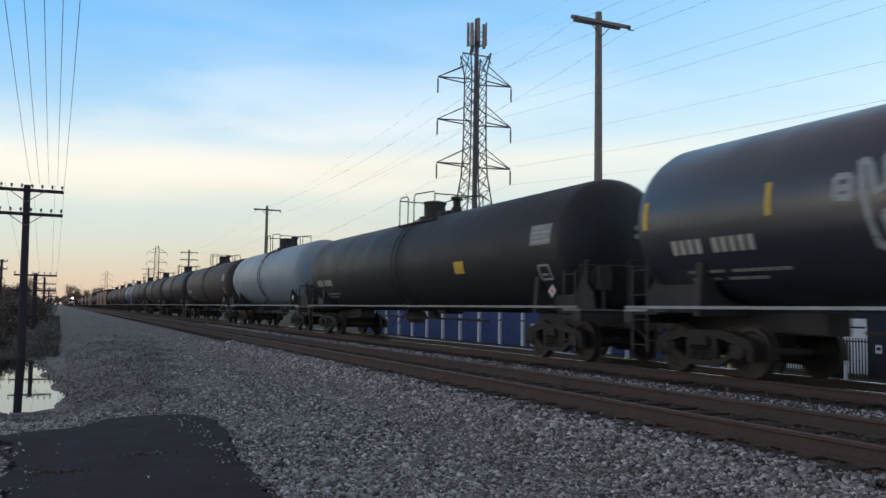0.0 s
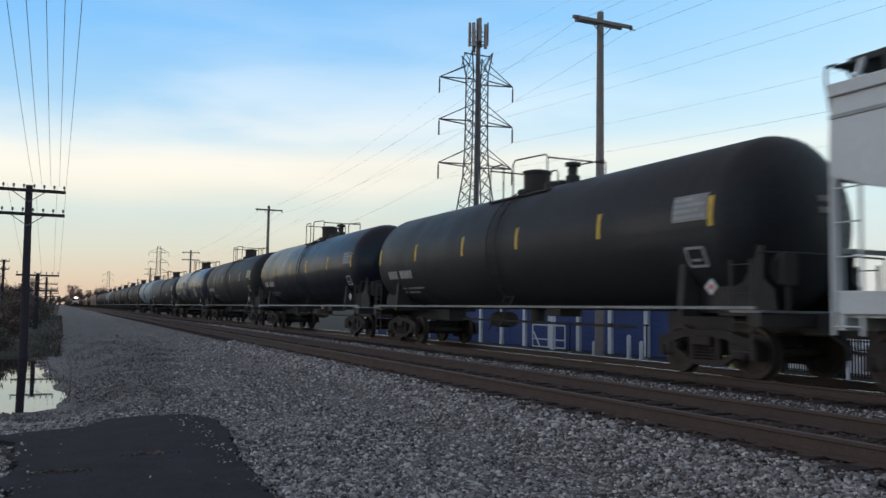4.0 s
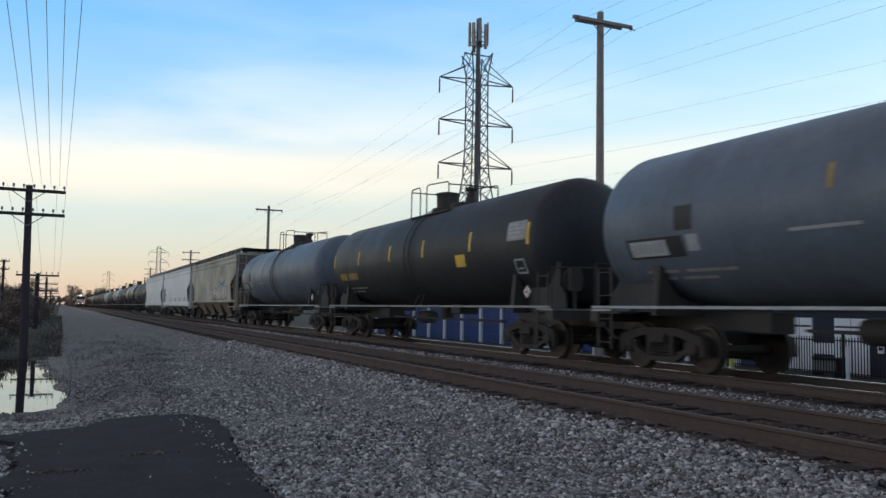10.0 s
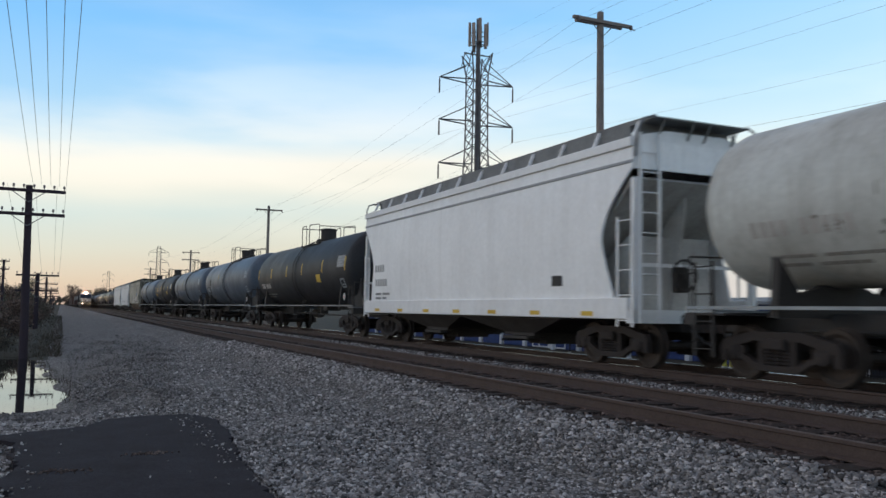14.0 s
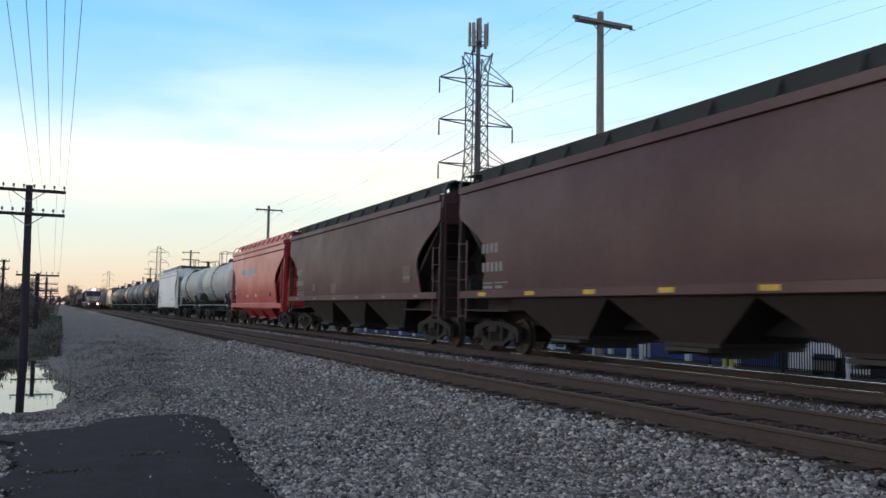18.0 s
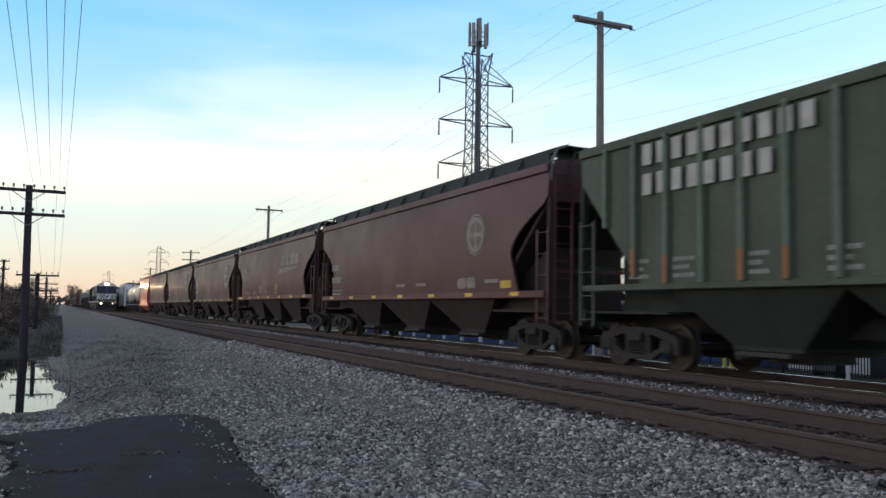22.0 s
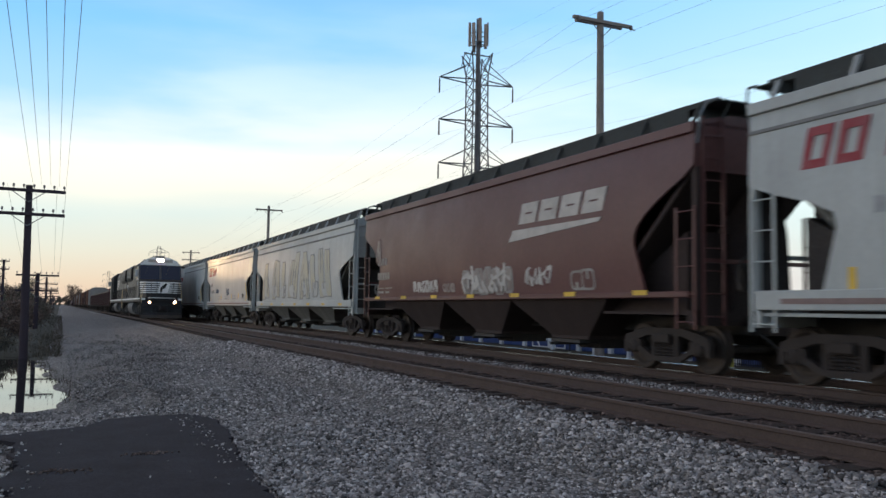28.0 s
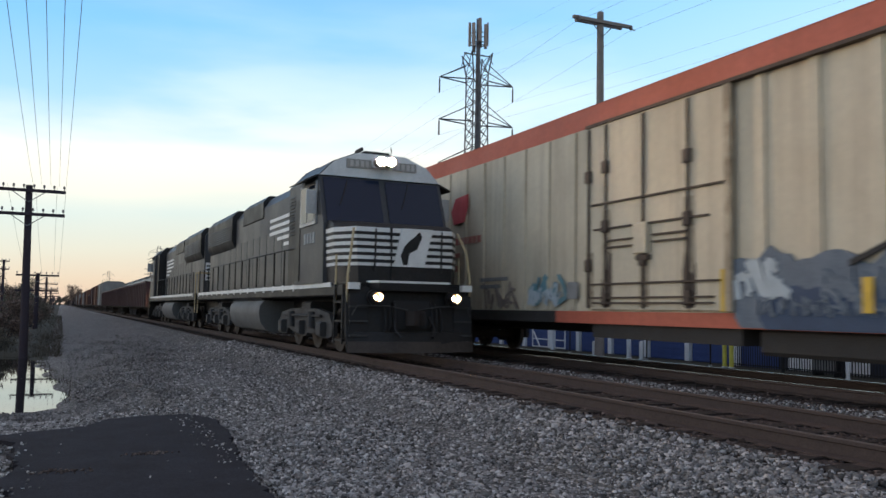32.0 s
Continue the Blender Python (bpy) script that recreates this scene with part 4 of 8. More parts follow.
    if "r" in marks:      # rust scabs
        rng = random.Random(int(y * 7))
        s = Shape()
        for _ in range(44):
            yc, zz, wd, ht = rng.uniform(-e * 0.9, e * 0.6), zc + rng.triangular(-1.0, 0.3, -0.6), rng.uniform(0.012, 0.06), rng.uniform(0.03, 0.2)
            ring = []
            for j in range(4):
                zj, hw = zz - ht * j / 3, wd * (0.4, 1.0, 0.8, 0.25)[j] * rng.uniform(0.7, 1.3)
                dx = math.sqrt(max(0.0, rad * rad - (zj - zc) ** 2))
                ring.append([(-dx - 0.006, yc + hw, zj), (-dx - 0.006, yc - hw, zj), (-dx + 0.01, yc - hw, zj), (-dx + 0.01, yc + hw, zj)])
            s.loft(ring)
        tagged(part("rust_scabs", s, M_SCAB, car, "dark rust scabs on the shell", smooth=False), kind="stuff")
    if "b" in marks:      # painted-over patches round the reporting marks
        letters(car, 0, e - 0.62, zc - 0.66, 0.36, "9", M_BLACK, wrap=w, width=1.5, slant=-0.12, label="black patch under the reporting marks")
        letters(car, 0, e - 0.7, zc - 0.62, 0.27, "9", M_PALE, wrap=(rad, zc, 0.009), width=1.0, slant=-0.12, label="pale lettered panel")
        letters(car, 0, e - 0.76, zc - 0.57, 0.17, "999999", M_GREY, wrap=(rad, zc, 0.012), width=0.09, gap=0.6)
        letters(car, 0, e - 1.95, zc - 0.22, 0.42, "9", M_BLACK, wrap=w, width=0.42, label="black square patch")
        letters(car, 0, e - 2.2, zc - 0.58, 0.28, "9", M_PALE, wrap=w, width=0.28)
        letters(car, 0, e - 4.4, zc - 0.42, 0.05, "9", M_PALE, wrap=w, width=1.2)
        letters(car, 0, e - 5.1, zc + 0.12, 0.36, "9", M_OCHRE, wrap=w, width=0.09, label="worn yellow stripe")
    return car


# ---------------------------------------------------------------- covered hoppers


def hopper_car(label, y, half, mat, marks="", bays=3, top=4.25, ribs=False, group="covered hoppers of the far train", cut=1.6, cuttop=0.74, boards=True, roof_mat=None, bay_mat=None, body_half=None, sill=(1.0, 1.25), mark=(1.4, 2.45), emblem=-5.4):
    low, seam = sill
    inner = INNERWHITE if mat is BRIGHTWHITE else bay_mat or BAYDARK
    car = thing("covered_hopper_car", label, "hopper car", (FAR_X, y, 0), group)
    L = body_half or half - 0.62
    key = (round(half, 1), round(top, 2), ribs, cut, cuttop, sill)
    sx = lambda z: 1.47 + 0.07 * math.sin(math.pi * max(0, min(1, (z - 1.2) / (top - 1.2)))) if not ribs else 1.48

    def inset(z):
        q = (z - 1.25) / (top - 1.25)
        if ribs:
            return max(0.0, cut * (1 - q / 0.78))
        if q > cuttop:
            return 0.0
        if q > 0.36:
            return cut * math.sin((cuttop - q) / (cuttop - 0.36) * math.pi / 2)
        return cut - 0.35 * (0.36 - q) / 0.36

    def side():
        rings = []
        for k in range(17):
            z = seam - 0.03 + (top - seam + 0.03) * k / 16
            a, x = L - inset(z), sx(z)
            rings.append([(-x, -a, z), (-x, a, z), (-x + 0.05, a, z), (-x + 0.05, -a, z)])
        return Shape().loft(rings)
    for sg in (0, 180):
        part("body_side", side, mat, car, key=("hside",) + key, m=pose(0, 0, 0, 0, 0, sg))
    if ribs:
        for i in range(17):
            q = -L + 0.9 + (2 * L - 1.8) * i / 16
            lo = seam - 0.02
            if abs(q) > L - cut:
                lo = 1.25 + (top - 1.25) * 0.78 * (1 - (L - abs(q)) / cut)
            for x in (-1.53, 1.53):
                if x < 0 and i % 3 != 1:
                    part("rib_rust", lambda: Shape().box(-0.004, 0.004, -0.045, 0.045, lo + 0.02, lo + 0.5), M_ORANGE, car, "orange rust at the rib's foot", key=("ribrust", round(lo, 2)), m=pose(x - 0.052, q, 0), smooth=False)
                part("rib", lambda: Shape().cbox(-0.05, 0.05, -0.05, 0.05, lo, top - 0.1, 0.012), GREEN_RIB, car, key=("rib", round(lo, 2), key), m=pose(x, q, 0), smooth=False)

    def chord():
        s = Shape()
        for x in (-1, 1):
            s.cbox(x * 1.5 - 0.045, x * 1.5 + 0.045, -L, L, top - 0.16, top + 0.02, 0.012)
        return s
    part("top_chord", chord, mat, car, key=("chord",) + key)
    # darker strip drawn where the shade of the roof ledge falls
    if not ribs and mat not in (BROWN, DARKBROWN, MAROON):
        for x in (-1, 1):
            part("roof_seam", lambda: Shape().cbox(-0.02, 0.02, -L, L, top - 0.47, top - 0.41, 0.008), SEAM_SHADE_RED if mat is RED else SEAM_SHADE_PALE if mat in (WHITE, BRIGHTWHITE) else GREY_AND_SEAM_SHADE, car, "thin seam below the roof edge", key=("seam",) + key, m=pose(x * (sx(top - 0.44) + 0.004), 0, 0), smooth=False)
    part("roof", lambda: Shape().prism([(-1.47, top - 0.02), (-1.2, top + 0.1), (-0.7, top + 0.2), (0.7, top + 0.2), (1.2, top + 0.1), (1.47, top - 0.02)], "y", -L, L), roof_mat or mat, car, key=("roof",) + key)
    part("hatch_trough", lambda: hatch_shape(L, top), roof_mat or mat, car, key=("hatch",) + key)
    for x in (-1, 1) if boards else ():
        part("running_board", lambda: board_shape(L, top), RED if mat is RED else GREY_AND_SEAM_SHADE if mat is BRIGHTWHITE else ROOFDARK, car, "steel roof running board", key=("board",) + key, m=pose(0, 0, 0, 0, 0, 0 if x < 0 else 180))
        turn = pose(0, 0, 0, 0, 0, 0 if x < 0 else 180)
        part("roof_grab_rail", lambda: grab_shape(L, top), GALV, car, key=("grab",) + key, m=turn)
        part("roof_grab_rail", lambda: grab_shape(L, top), GALV, car, key=("grab",) + key, m=Matrix.Scale(-1, 4, (0, 1, 0)) @ turn)
        for i in range(12):
            part("board_bracket", lambda: Shape().prism([(-1.34, top + 0.02), (-1.27, top + 0.04), (-1.10, top + 0.40), (-1.165, top + 0.40)], "y", -0.03, 0.03), (ROOFDARK if mat in (BROWN, DARKBROWN, MAROON) else mat), car, key=("bracket", round(top, 2), mat in (BROWN, DARKBROWN, MAROON)), m=turn @ pose(0, -L + 0.25 + (2 * L - 0.5) * i / 11, 0), smooth=False)
    part("side_sill", lambda: Shape().cbox(-1.535, -1.40, -half + 0.75, half - 0.75, low, seam, 0.015).cbox(1.40, 1.535, -half + 0.75, half - 0.75, low, seam, 0.015), mat, car, key=("hsill",) + key)
    part("center_sill", lambda: Shape().cbox(-0.3, 0.3, -half + 0.7, half - 0.7, 0.68, 1.02, 0.03), UNDER, car, key=("csill", round(half, 1)))
    for sg in (-1, 1):
        r = pose(0, 0, 0, 0, 0, 0 if sg > 0 else 180)

        def slope():
            q = L - 0.05 - 1.12 * (top - 0.75 - low)
            p = [(L - 0.05, top - 0.75), (q, low), (q - 0.1, low + 0.05), (L - 0.12, top - 0.7)]
            return Shape().prism(p, "x", -1.42, 1.42)
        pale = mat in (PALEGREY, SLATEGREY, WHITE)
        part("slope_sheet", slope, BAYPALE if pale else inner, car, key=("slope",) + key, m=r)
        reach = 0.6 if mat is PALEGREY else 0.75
        # end_support and center_web are added to close the bright view through the end
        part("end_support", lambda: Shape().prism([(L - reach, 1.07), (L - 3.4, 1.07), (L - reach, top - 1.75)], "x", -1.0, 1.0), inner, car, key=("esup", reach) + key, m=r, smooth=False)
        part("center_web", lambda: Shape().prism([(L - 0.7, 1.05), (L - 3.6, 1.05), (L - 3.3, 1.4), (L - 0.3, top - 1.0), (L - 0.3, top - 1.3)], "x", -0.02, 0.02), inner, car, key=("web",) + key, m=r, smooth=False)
        if mat in (PALEGREY, SLATEGREY):
            for x in (-1, 1):
                # dark panel added so that the open corner reads as shaded
                part("corner_gusset", lambda: Shape().prism([(-1.36, 1.07), (-0.72, 1.07), (-0.80, 2.3), (-0.95, 1.25 + (top - 1.25) * cuttop), (-1.36, 1.25 + (top - 1.25) * cuttop)], "y", L - 0.06, L - 0.03), BAYDARK, car, "dark corner gusset at the car end", key=("gusset",) + key, m=r if x < 0 else r @ Matrix.Scale(-1, 4, (1, 0, 0)), smooth=False)
        part("end_sheet", lambda: Shape().box(-1.45, 1.45, L - 0.05, L, 1.25 + (top - 1.25) * cuttop - 0.02, top + 0.02), END_GRIME if mat in (GREYGREEN, BEIGE) else mat, car, key=("esheet",) + key, m=r)

        def endframe():
            s = Shape()
            for x in (-1.42, 1.42):
                s.box(x - 0.06, x + 0.06, L - 0.08, L + 0.04, 1.1, top - 0.75)
            s.box(-1.45, 1.45, L - 2.6, half - 0.72, 1.02, 1.07)
            s.box(-1.5, 1.5, half - 0.8, half - 0.7, 0.85, 1.1)
            return s
        part("end_frame", endframe, mat if pale or mat in (BRIGHTWHITE, BEIGE) else inner, car, key=("eframe",) + key, m=r)
        part("end_ladder", lambda: end_ladder_shape(0.85, top + 0.1), mat, car, key=("endladder", round(top, 2)), m=r @ pose(0, L + 0.07, 0))
        part("end_brace", lambda: Shape().box(-1.36, 1.36, L - 0.02, L + 0.03, 1.9, 1.97), mat, car, key=("ebrace", round(L, 2)), m=r, smooth=False)
        if sg < 0:
            part("brake_wheel", brake_wheel_shape, STEEL if mat in (PALEGREY, WHITE) else UNDER, car, "hand brake wheel on the car end", key="brakewheel", m=pose(-0.45, -L - 0.2, 1.75))
        part("air_reservoir", lambda: Shape().lathe([(0.05, -0.5), (0.22, -0.42), (0.22, 0.42), (0.05, 0.5)], "x", (0.1, L - 1.5, 1.45), 12), UNDER, car, key=("res",) + key, m=r)
        for x in (-1.5, 1.5):
            part("ladder", lambda: ladder_shape(0.78, 2.85, 0.45), mat, car, key=("hladder",) + key, m=pose(x, (L + 0.02 - 0.25) * sg, 0))
    n = bays
    span = (2 * L - 5.2) / n
    for i in range(n):
        c = -L + 2.6 + span * (i + 0.5)

        def bay():
            h = span / 2 - 0.02
            return Shape().loft([[(-1.39, -h, low + 0.15), (1.39, -h, low + 0.15), (1.39, h, low + 0.15), (-1.39, h, low + 0.15)], [(-1.39, -h, low - 0.04), (1.39, -h, low - 0.04), (1.39, h, low - 0.04), (-1.39, h, low - 0.04)],
                                 [(-1.0, -0.72, 0.54), (1.0, -0.72, 0.54), (1.0, 0.72, 0.54), (-1.0, 0.72, 0.54)], [(-1.0, -0.7, 0.47), (1.0, -0.7, 0.47), (1.0, 0.7, 0.47), (-1.0, 0.7, 0.47)]])
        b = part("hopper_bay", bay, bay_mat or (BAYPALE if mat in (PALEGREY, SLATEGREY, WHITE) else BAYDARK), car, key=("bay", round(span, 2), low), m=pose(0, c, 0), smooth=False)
        part("outlet_gate", lambda: Shape().box(-1.12, 1.12, -0.56, 0.56, 0.39, 0.46).tube((-1.3, 0.3, 0.36), (1.3, 0.3, 0.36), 0.035).cbox(-0.5, 0.5, -0.4, 0.4, 0.27, 0.39, 0.02), UNDER, b, key="gate")
    add_couplers(car, half)
    for sg in (-1, 1):
        add_truck(car, (half - 1.9) * sg)
    if "u" in marks:      # yellow edge along the cut of the trailing end
        edge = []
        for k in range(9):
            z = 1.5 + 0.11 * k
            a = -L + inset(z) + 0.02
            edge.append([(-sx(z) - 0.008, a, z), (-sx(z) - 0.008, a + 0.16, z), (-sx(z) + 0.01, a + 0.16, z), (-sx(z) + 0.01, a, z)])
        part("edge_reflector", Shape().loft(edge), M_YELLOW, car, "yellow edge strip", smooth=False)
    hopper_marks(car, L, top, marks, sx, sill, mark, emblem)
    return car


def hatch_shape(L, top):
    s = Shape().cbox(-0.36, 0.36, -L + 0.5, L - 0.5, top + 0.15, top + 0.36, 0.05)
    n = 6
    for i in range(n):
        y = -L + 1.3 + (2 * L - 2.6) * i / (n - 1)
        s.box(-0.42, 0.42, y - 0.05, y + 0.05, top + 0.3, top + 0.4)
    return s


def board_shape(L, top):
    """Long roof walk with a lip, a skirt for the shade beneath, and half of the cross walk over each end."""
    s = Shape().box(-1.12, -0.62, -L + 0.02, L - 0.02, top + 0.40, top + 0.44)
    # solid skirt fills the gap where the roof trough lies in shade
    s.box(-1.135, -1.10, -L + 0.55, L - 0.55, top + 0.16, top + 0.455)
    s.box(-1.135, -1.10, -L + 0.02, L - 0.02, top + 0.36, top + 0.45)
    for e in (-1, 1):
        s.box(-1.16, 0.0, min(e * (L - 0.32), e * (L + 0.24)), max(e * (L - 0.32), e * (L + 0.24)), top + 0.372, top + 0.398)
        s.tube((-0.9, e * L, top + 0.05), (-0.9, e * (L + 0.2), top + 0.375), 0.022)
        s.tube((-0.2, e * L, top + 0.05), (-0.2, e * (L + 0.2), top + 0.375), 0.022)
        s.box(-1.1, 0.0, e * (L - 0.3) - 0.015, e * (L - 0.3) + 0.015, top + 0.08, top + 0.372)
    return s


def grab_shape(L, top):
    s = Shape()
    s.path([(-1.45, L + 0.02, top - 0.35), (-1.45, L + 0.10, top + 0.12), (-1.36, L + 0.16, top + 0.34), (-1.12, L + 0.2, top + 0.42)], 0.022)
    return s


def end_ladder_shape(z0, z1, x0=0.93, x1=1.37):
    """Ladder on the end of a car, stiles of angle iron and round rungs."""
    s = Shape()
    for x in (x0, x1):
        s.box(x - 0.025, x + 0.025, -0.02, 0.02, z0, z1)
    n = int((z1 - z0) / 0.38)
    for i in range(n):
        z = z0 + 0.15 + i * 0.38
        s.tube((x0, 0, z), (x1, 0, z), 0.014, 5)
    return s


def brake_wheel_shape():
    s = Shape()
    ring = [(0.29 * math.cos(2 * math.pi * i / 18), 0, 0.29 * math.sin(2 * math.pi * i / 18)) for i in range(19)]
    s.path(ring, 0.024, 6)
    for i in range(5):
        a = 2 * math.pi * i / 5 + 0.3
        s.tube((0, 0.03, 0), (0.28 * math.cos(a), 0, 0.28 * math.sin(a)), 0.016, 5)
    s.lathe([(0.06, -0.03), (0.06, 0.05), (0.03, 0.14)], "y", (0, 0, 0), 10)
    s.cbox(-0.14, 0.14, 0.06, 0.2, -0.32, 0.16, 0.03)
    return s


def hopper_marks(car, L, top, marks, sx, sill, mark, emblem):
    low, seam = sill
    xs = -1.537
    x = -sx(2.4) - 0.004
    xl = -sx(1.7) + 0.004
    dark = "d" in marks
    ink = M_GREY if dark else (M_FADE if "o" in marks or "w" in marks else M_WORN)
    if "n" in marks:      # two rows of reporting marks at the leading end
        a, z = L - mark[0], mark[1]
        letters(car, -sx(z + 0.1), a, z, 0.23, "9999", ink, width=0.13, gap=0.7, label="row of worn reporting marks")
        letters(car, -sx(z - 0.35), a, z - 0.46, 0.23, "99999", ink, width=0.13, gap=0.7)
        letters(car, xl, a, z - 0.75, 0.07, "9999 99999", ink, width=0.1, gap=0.25)
        letters(car, xl, a, max(seam + 0.04, z - 0.9), 0.07, "9999 999", ink, width=0.1, gap=0.25)
    if "t" in marks:      # small data lines along the bottom
        for q in (0.45, 0.1, -0.25, -0.6):
            letters(car, xl, L * q, 1.66, 0.08, "999999", M_GREY if dark else M_PALE, width=0.2, gap=0.1)
            plate(car, xl, L * q - 1.5, L * q - 1.6, 1.48, 1.86, M_PINK, "check_mark", "faded red check mark")
            letters(car, xl, L * q, 1.50, 0.08, "99999", M_GREY if dark else M_PALE, width=0.2, gap=0.1)
    if "a" in marks:      # yellow and buff patches low on the side
        for a, w, z, h, mt in ((2.6, 0.34, 1.75, 0.22, M_YELLOW), (1.9, 0.4, 1.72, 0.14, M_YELLOW), (2.3, 1.1, 2.3, 0.06, M_WORN), (3.9, 0.3, 1.75, 0.12, M_WORN), (-2.2, 0.3, 1.65, 0.16, M_BLACK), (5.0, 0.25, 1.6, 0.1, M_WORN)):
            plate(car, -sx(z) - 0.004, a, a - w, z, z + h, mt, "paint_patch", "small painted patch")
    if "y" in marks:      # yellow reflectors on the sill
        for i in range(7):
            q = -L + 1.4 + (2 * L - 2.8) * i / 6
            plate(car, xs, q - 0.2, q + 0.2, low + 0.05, low + 0.14, M_YELLOW, "reflector", "yellow reflector strip")
    if "w" in marks:      # white reflectors
        for i in range(6):
            q = -L + 1.6 + (2 * L - 3.2) * i / 5
            plate(car, xs, q - 0.15, q + 0.15, low + 0.06, low + 0.13, M_KHAKI, "reflector", "dull tan reflector strip")
        spray_patch(car, -sx(1.9) - 0.002, L - 6.5, 0.7, 1.6, 2.1, M_DIM, 61, "faint pale spray mark", 0.25)
        spray_patch(car, -sx(1.9) - 0.002, L - 3.9, 0.4, 1.75, 2.2, M_DIM, 62, "", 0.2)
        plate(car, -sx(2.1) - 0.003, L - 14.0, L - 14.6, 1.85, 2.42, M_DIM, "data_panel", "faint lettered data panel")
        letters(car, -sx(2.1) - 0.006, L - 14.08, 1.95, 0.1, "999", M_FADE, width=0.12, gap=0.4)
    if "o" in marks:      # round emblem
        scale_ = 0.66 if "x" in marks else 0.94

        def oval(r, a0=0.0, a1=360.0, n=28):
            r *= scale_
            return [(emblem + r * math.cos(radians(a0 + (a1 - a0) * i / n)), 2.95 + r * math.sin(radians(a0 + (a1 - a0) * i / n))) for i in range(n if a1 - a0 == 360 else n + 1)]
        for k, (r, mt, nm) in enumerate(((0.80, M_FADE, "emblem"), (0.74, DARKBROWN, "emblem_ring"), (0.69, M_FADE if "x" in marks else M_WORN, "emblem_face"))):
            part(nm, Shape().prism(oval(r), "x", -sx(2.95) - 0.012 - 0.003 * k, -sx(2.95) + 0.03), mt, car, "worn round emblem" if k == 0 else "", smooth=False)
        for k in range(4):      # brown quarters leave a pale cross
            a = 45 + 90 * k
            cy, cz = 0.11 * scale_ * math.cos(radians(a)), 0.11 * scale_ * math.sin(radians(a))
            wedge = [(y + cy, z + cz) for y, z in oval(0.42, a - 42, a + 42, 8)] + [(emblem + cy, 2.95 + cz)]
            part("emblem_quarter", Shape().prism(wedge, "x", -sx(2.95) - 0.022, -sx(2.95)), M_DIM, car, smooth=False)
    if "v" in marks:      # slanted italic mark with underline wedge
        for k in range(4):
            outline_mark(car, -sx(3.2) - 0.004, -2.45 - 0.84 * k, 3.02, 0.72, 0.46, M_BONE if "k" in marks else M_FADE, 0.21, "white slanted railroad mark", 0.35)
        part("underline", Shape().prism([(-2.2, 2.9), (-5.7, 2.9), (-5.6, 2.82), (-2.0, 2.64)], "x", -sx(2.75) - 0.012, -sx(2.75) + 0.01), M_BONE if "k" in marks else M_FADE, car, smooth=False)
    if "c" in marks:      # red railroad name
        for k, (a, w, h) in enumerate(((0.0, 0.44, 0.58), (0.56, 0.44, 0.58), (1.34, 0.42, 0.58), (1.88, 0.34, 0.40), (2.34, 0.12, 0.52), (2.60, 0.12, 0.58))):
            outline_mark(car, -sx(3.3) - 0.006, L - 1.0 - a, 3.1, w, h, M_CRIMSON, 0.125, "red slanted block of the railroad name", 0.24)
        ink2 = M_GREY if marks == "cstu" else M_PALE
        letters(car, -sx(2.5), 5.85, 2.38, 0.22, "999", ink2, width=0.2, gap=0.4, label="worn reporting marks")
        letters(car, -sx(2.1), 5.7, 1.93, 0.22, "99999", ink2, width=0.18, gap=0.4)
        if marks == "cstu":      # dark scribbles
            blob(car, -sx(2.05) - 0.006, 3.9, 1.9, 1.1, 0.36, M_NAVY, 131, "dark blue scribble", fat=1.4)
            blob(car, -sx(2.05) - 0.006, 0.0, 1.75, 0.9, 0.45, M_NAVY, 132, "dark blue scribble", fat=1.4)
            for a in (-1.6, 2.0, -3.8):
                plate(car, -sx(1.7) - 0.004, a, a - 0.14, 1.55, 1.95, M_YELLOW, "paint_patch", "yellow patch")
        if marks == "cts":      # faint dirty scribbles low on the side
            for k, (a, w, h) in enumerate(((-0.6, 0.9, 0.25), (-5.2, 0.8, 0.35))):
                blob(car, -sx(1.8) - 0.006, a, 1.5, w, h, M_PALE if k % 2 else M_WORN, 141 + k, "faint dirty scribble")
        plate(car, -sx(1.6), L - 1.72, L - 1.84, 1.3, 1.95, M_YELLOW, "reflector", "yellow reflector")
        plate(car, -sx(1.6), L - 5.2, L - 5.32, 1.3, 1.85, M_YELLOW, "reflector")
        plate(car, -sx(1.6), -L + 1.72, -L + 1.84, 1.3, 2.0, M_YELLOW, "reflector")
        plate(car, xs, -L + 0.6, L - 0.6, low + 0.09, low + 0.17, M_RUST, "sill_stripe", "faded rusty sill stripe")
    if "j" in marks:      # yellow stencil blocks and small pale patches
        for a, z in ((2.2, 2.2), (-1.25, 2.1)):
            for k in range(4):
                letters(car, -sx(2.0) - 0.002, a, z - 0.13 * k, 0.06, "99999", M_OCHRE, width=0.11, gap=0.1)
        for a, z in ((2.55, 2.85), (6.0, 3.55), (0.75, 1.75), (3.6, 1.75), (5.9, 1.78), (5.3, 1.72)):
            plate(car, -sx(z) - 0.004, a, a - 0.26, z, z + 0.13, M_FADE, "stencil_patch", "pale stencil patch")
        plate(car, xs, L - 0.7, L - 1.7, low + 0.03, low + 0.15, M_YELLOW, "reflector", "long yellow reflector")
    if "x" in marks:
        plate(car, -sx(1.7) - 0.004, -6.39, -6.9, 1.58, 1.76, M_YELLOW, "notice", "yellow notice plate")
        tag(car, sx, -4.05, 1.6, 1.0, 0.3, 4, M_FADE, M_WORN, 33, "faint pale scribble", 3)
        for a in (-5.6, -1.2, 0.4):
            letters(car, -sx(1.8), a, 1.72, 0.09, "9999", M_FADE, width=0.16, gap=0.1)
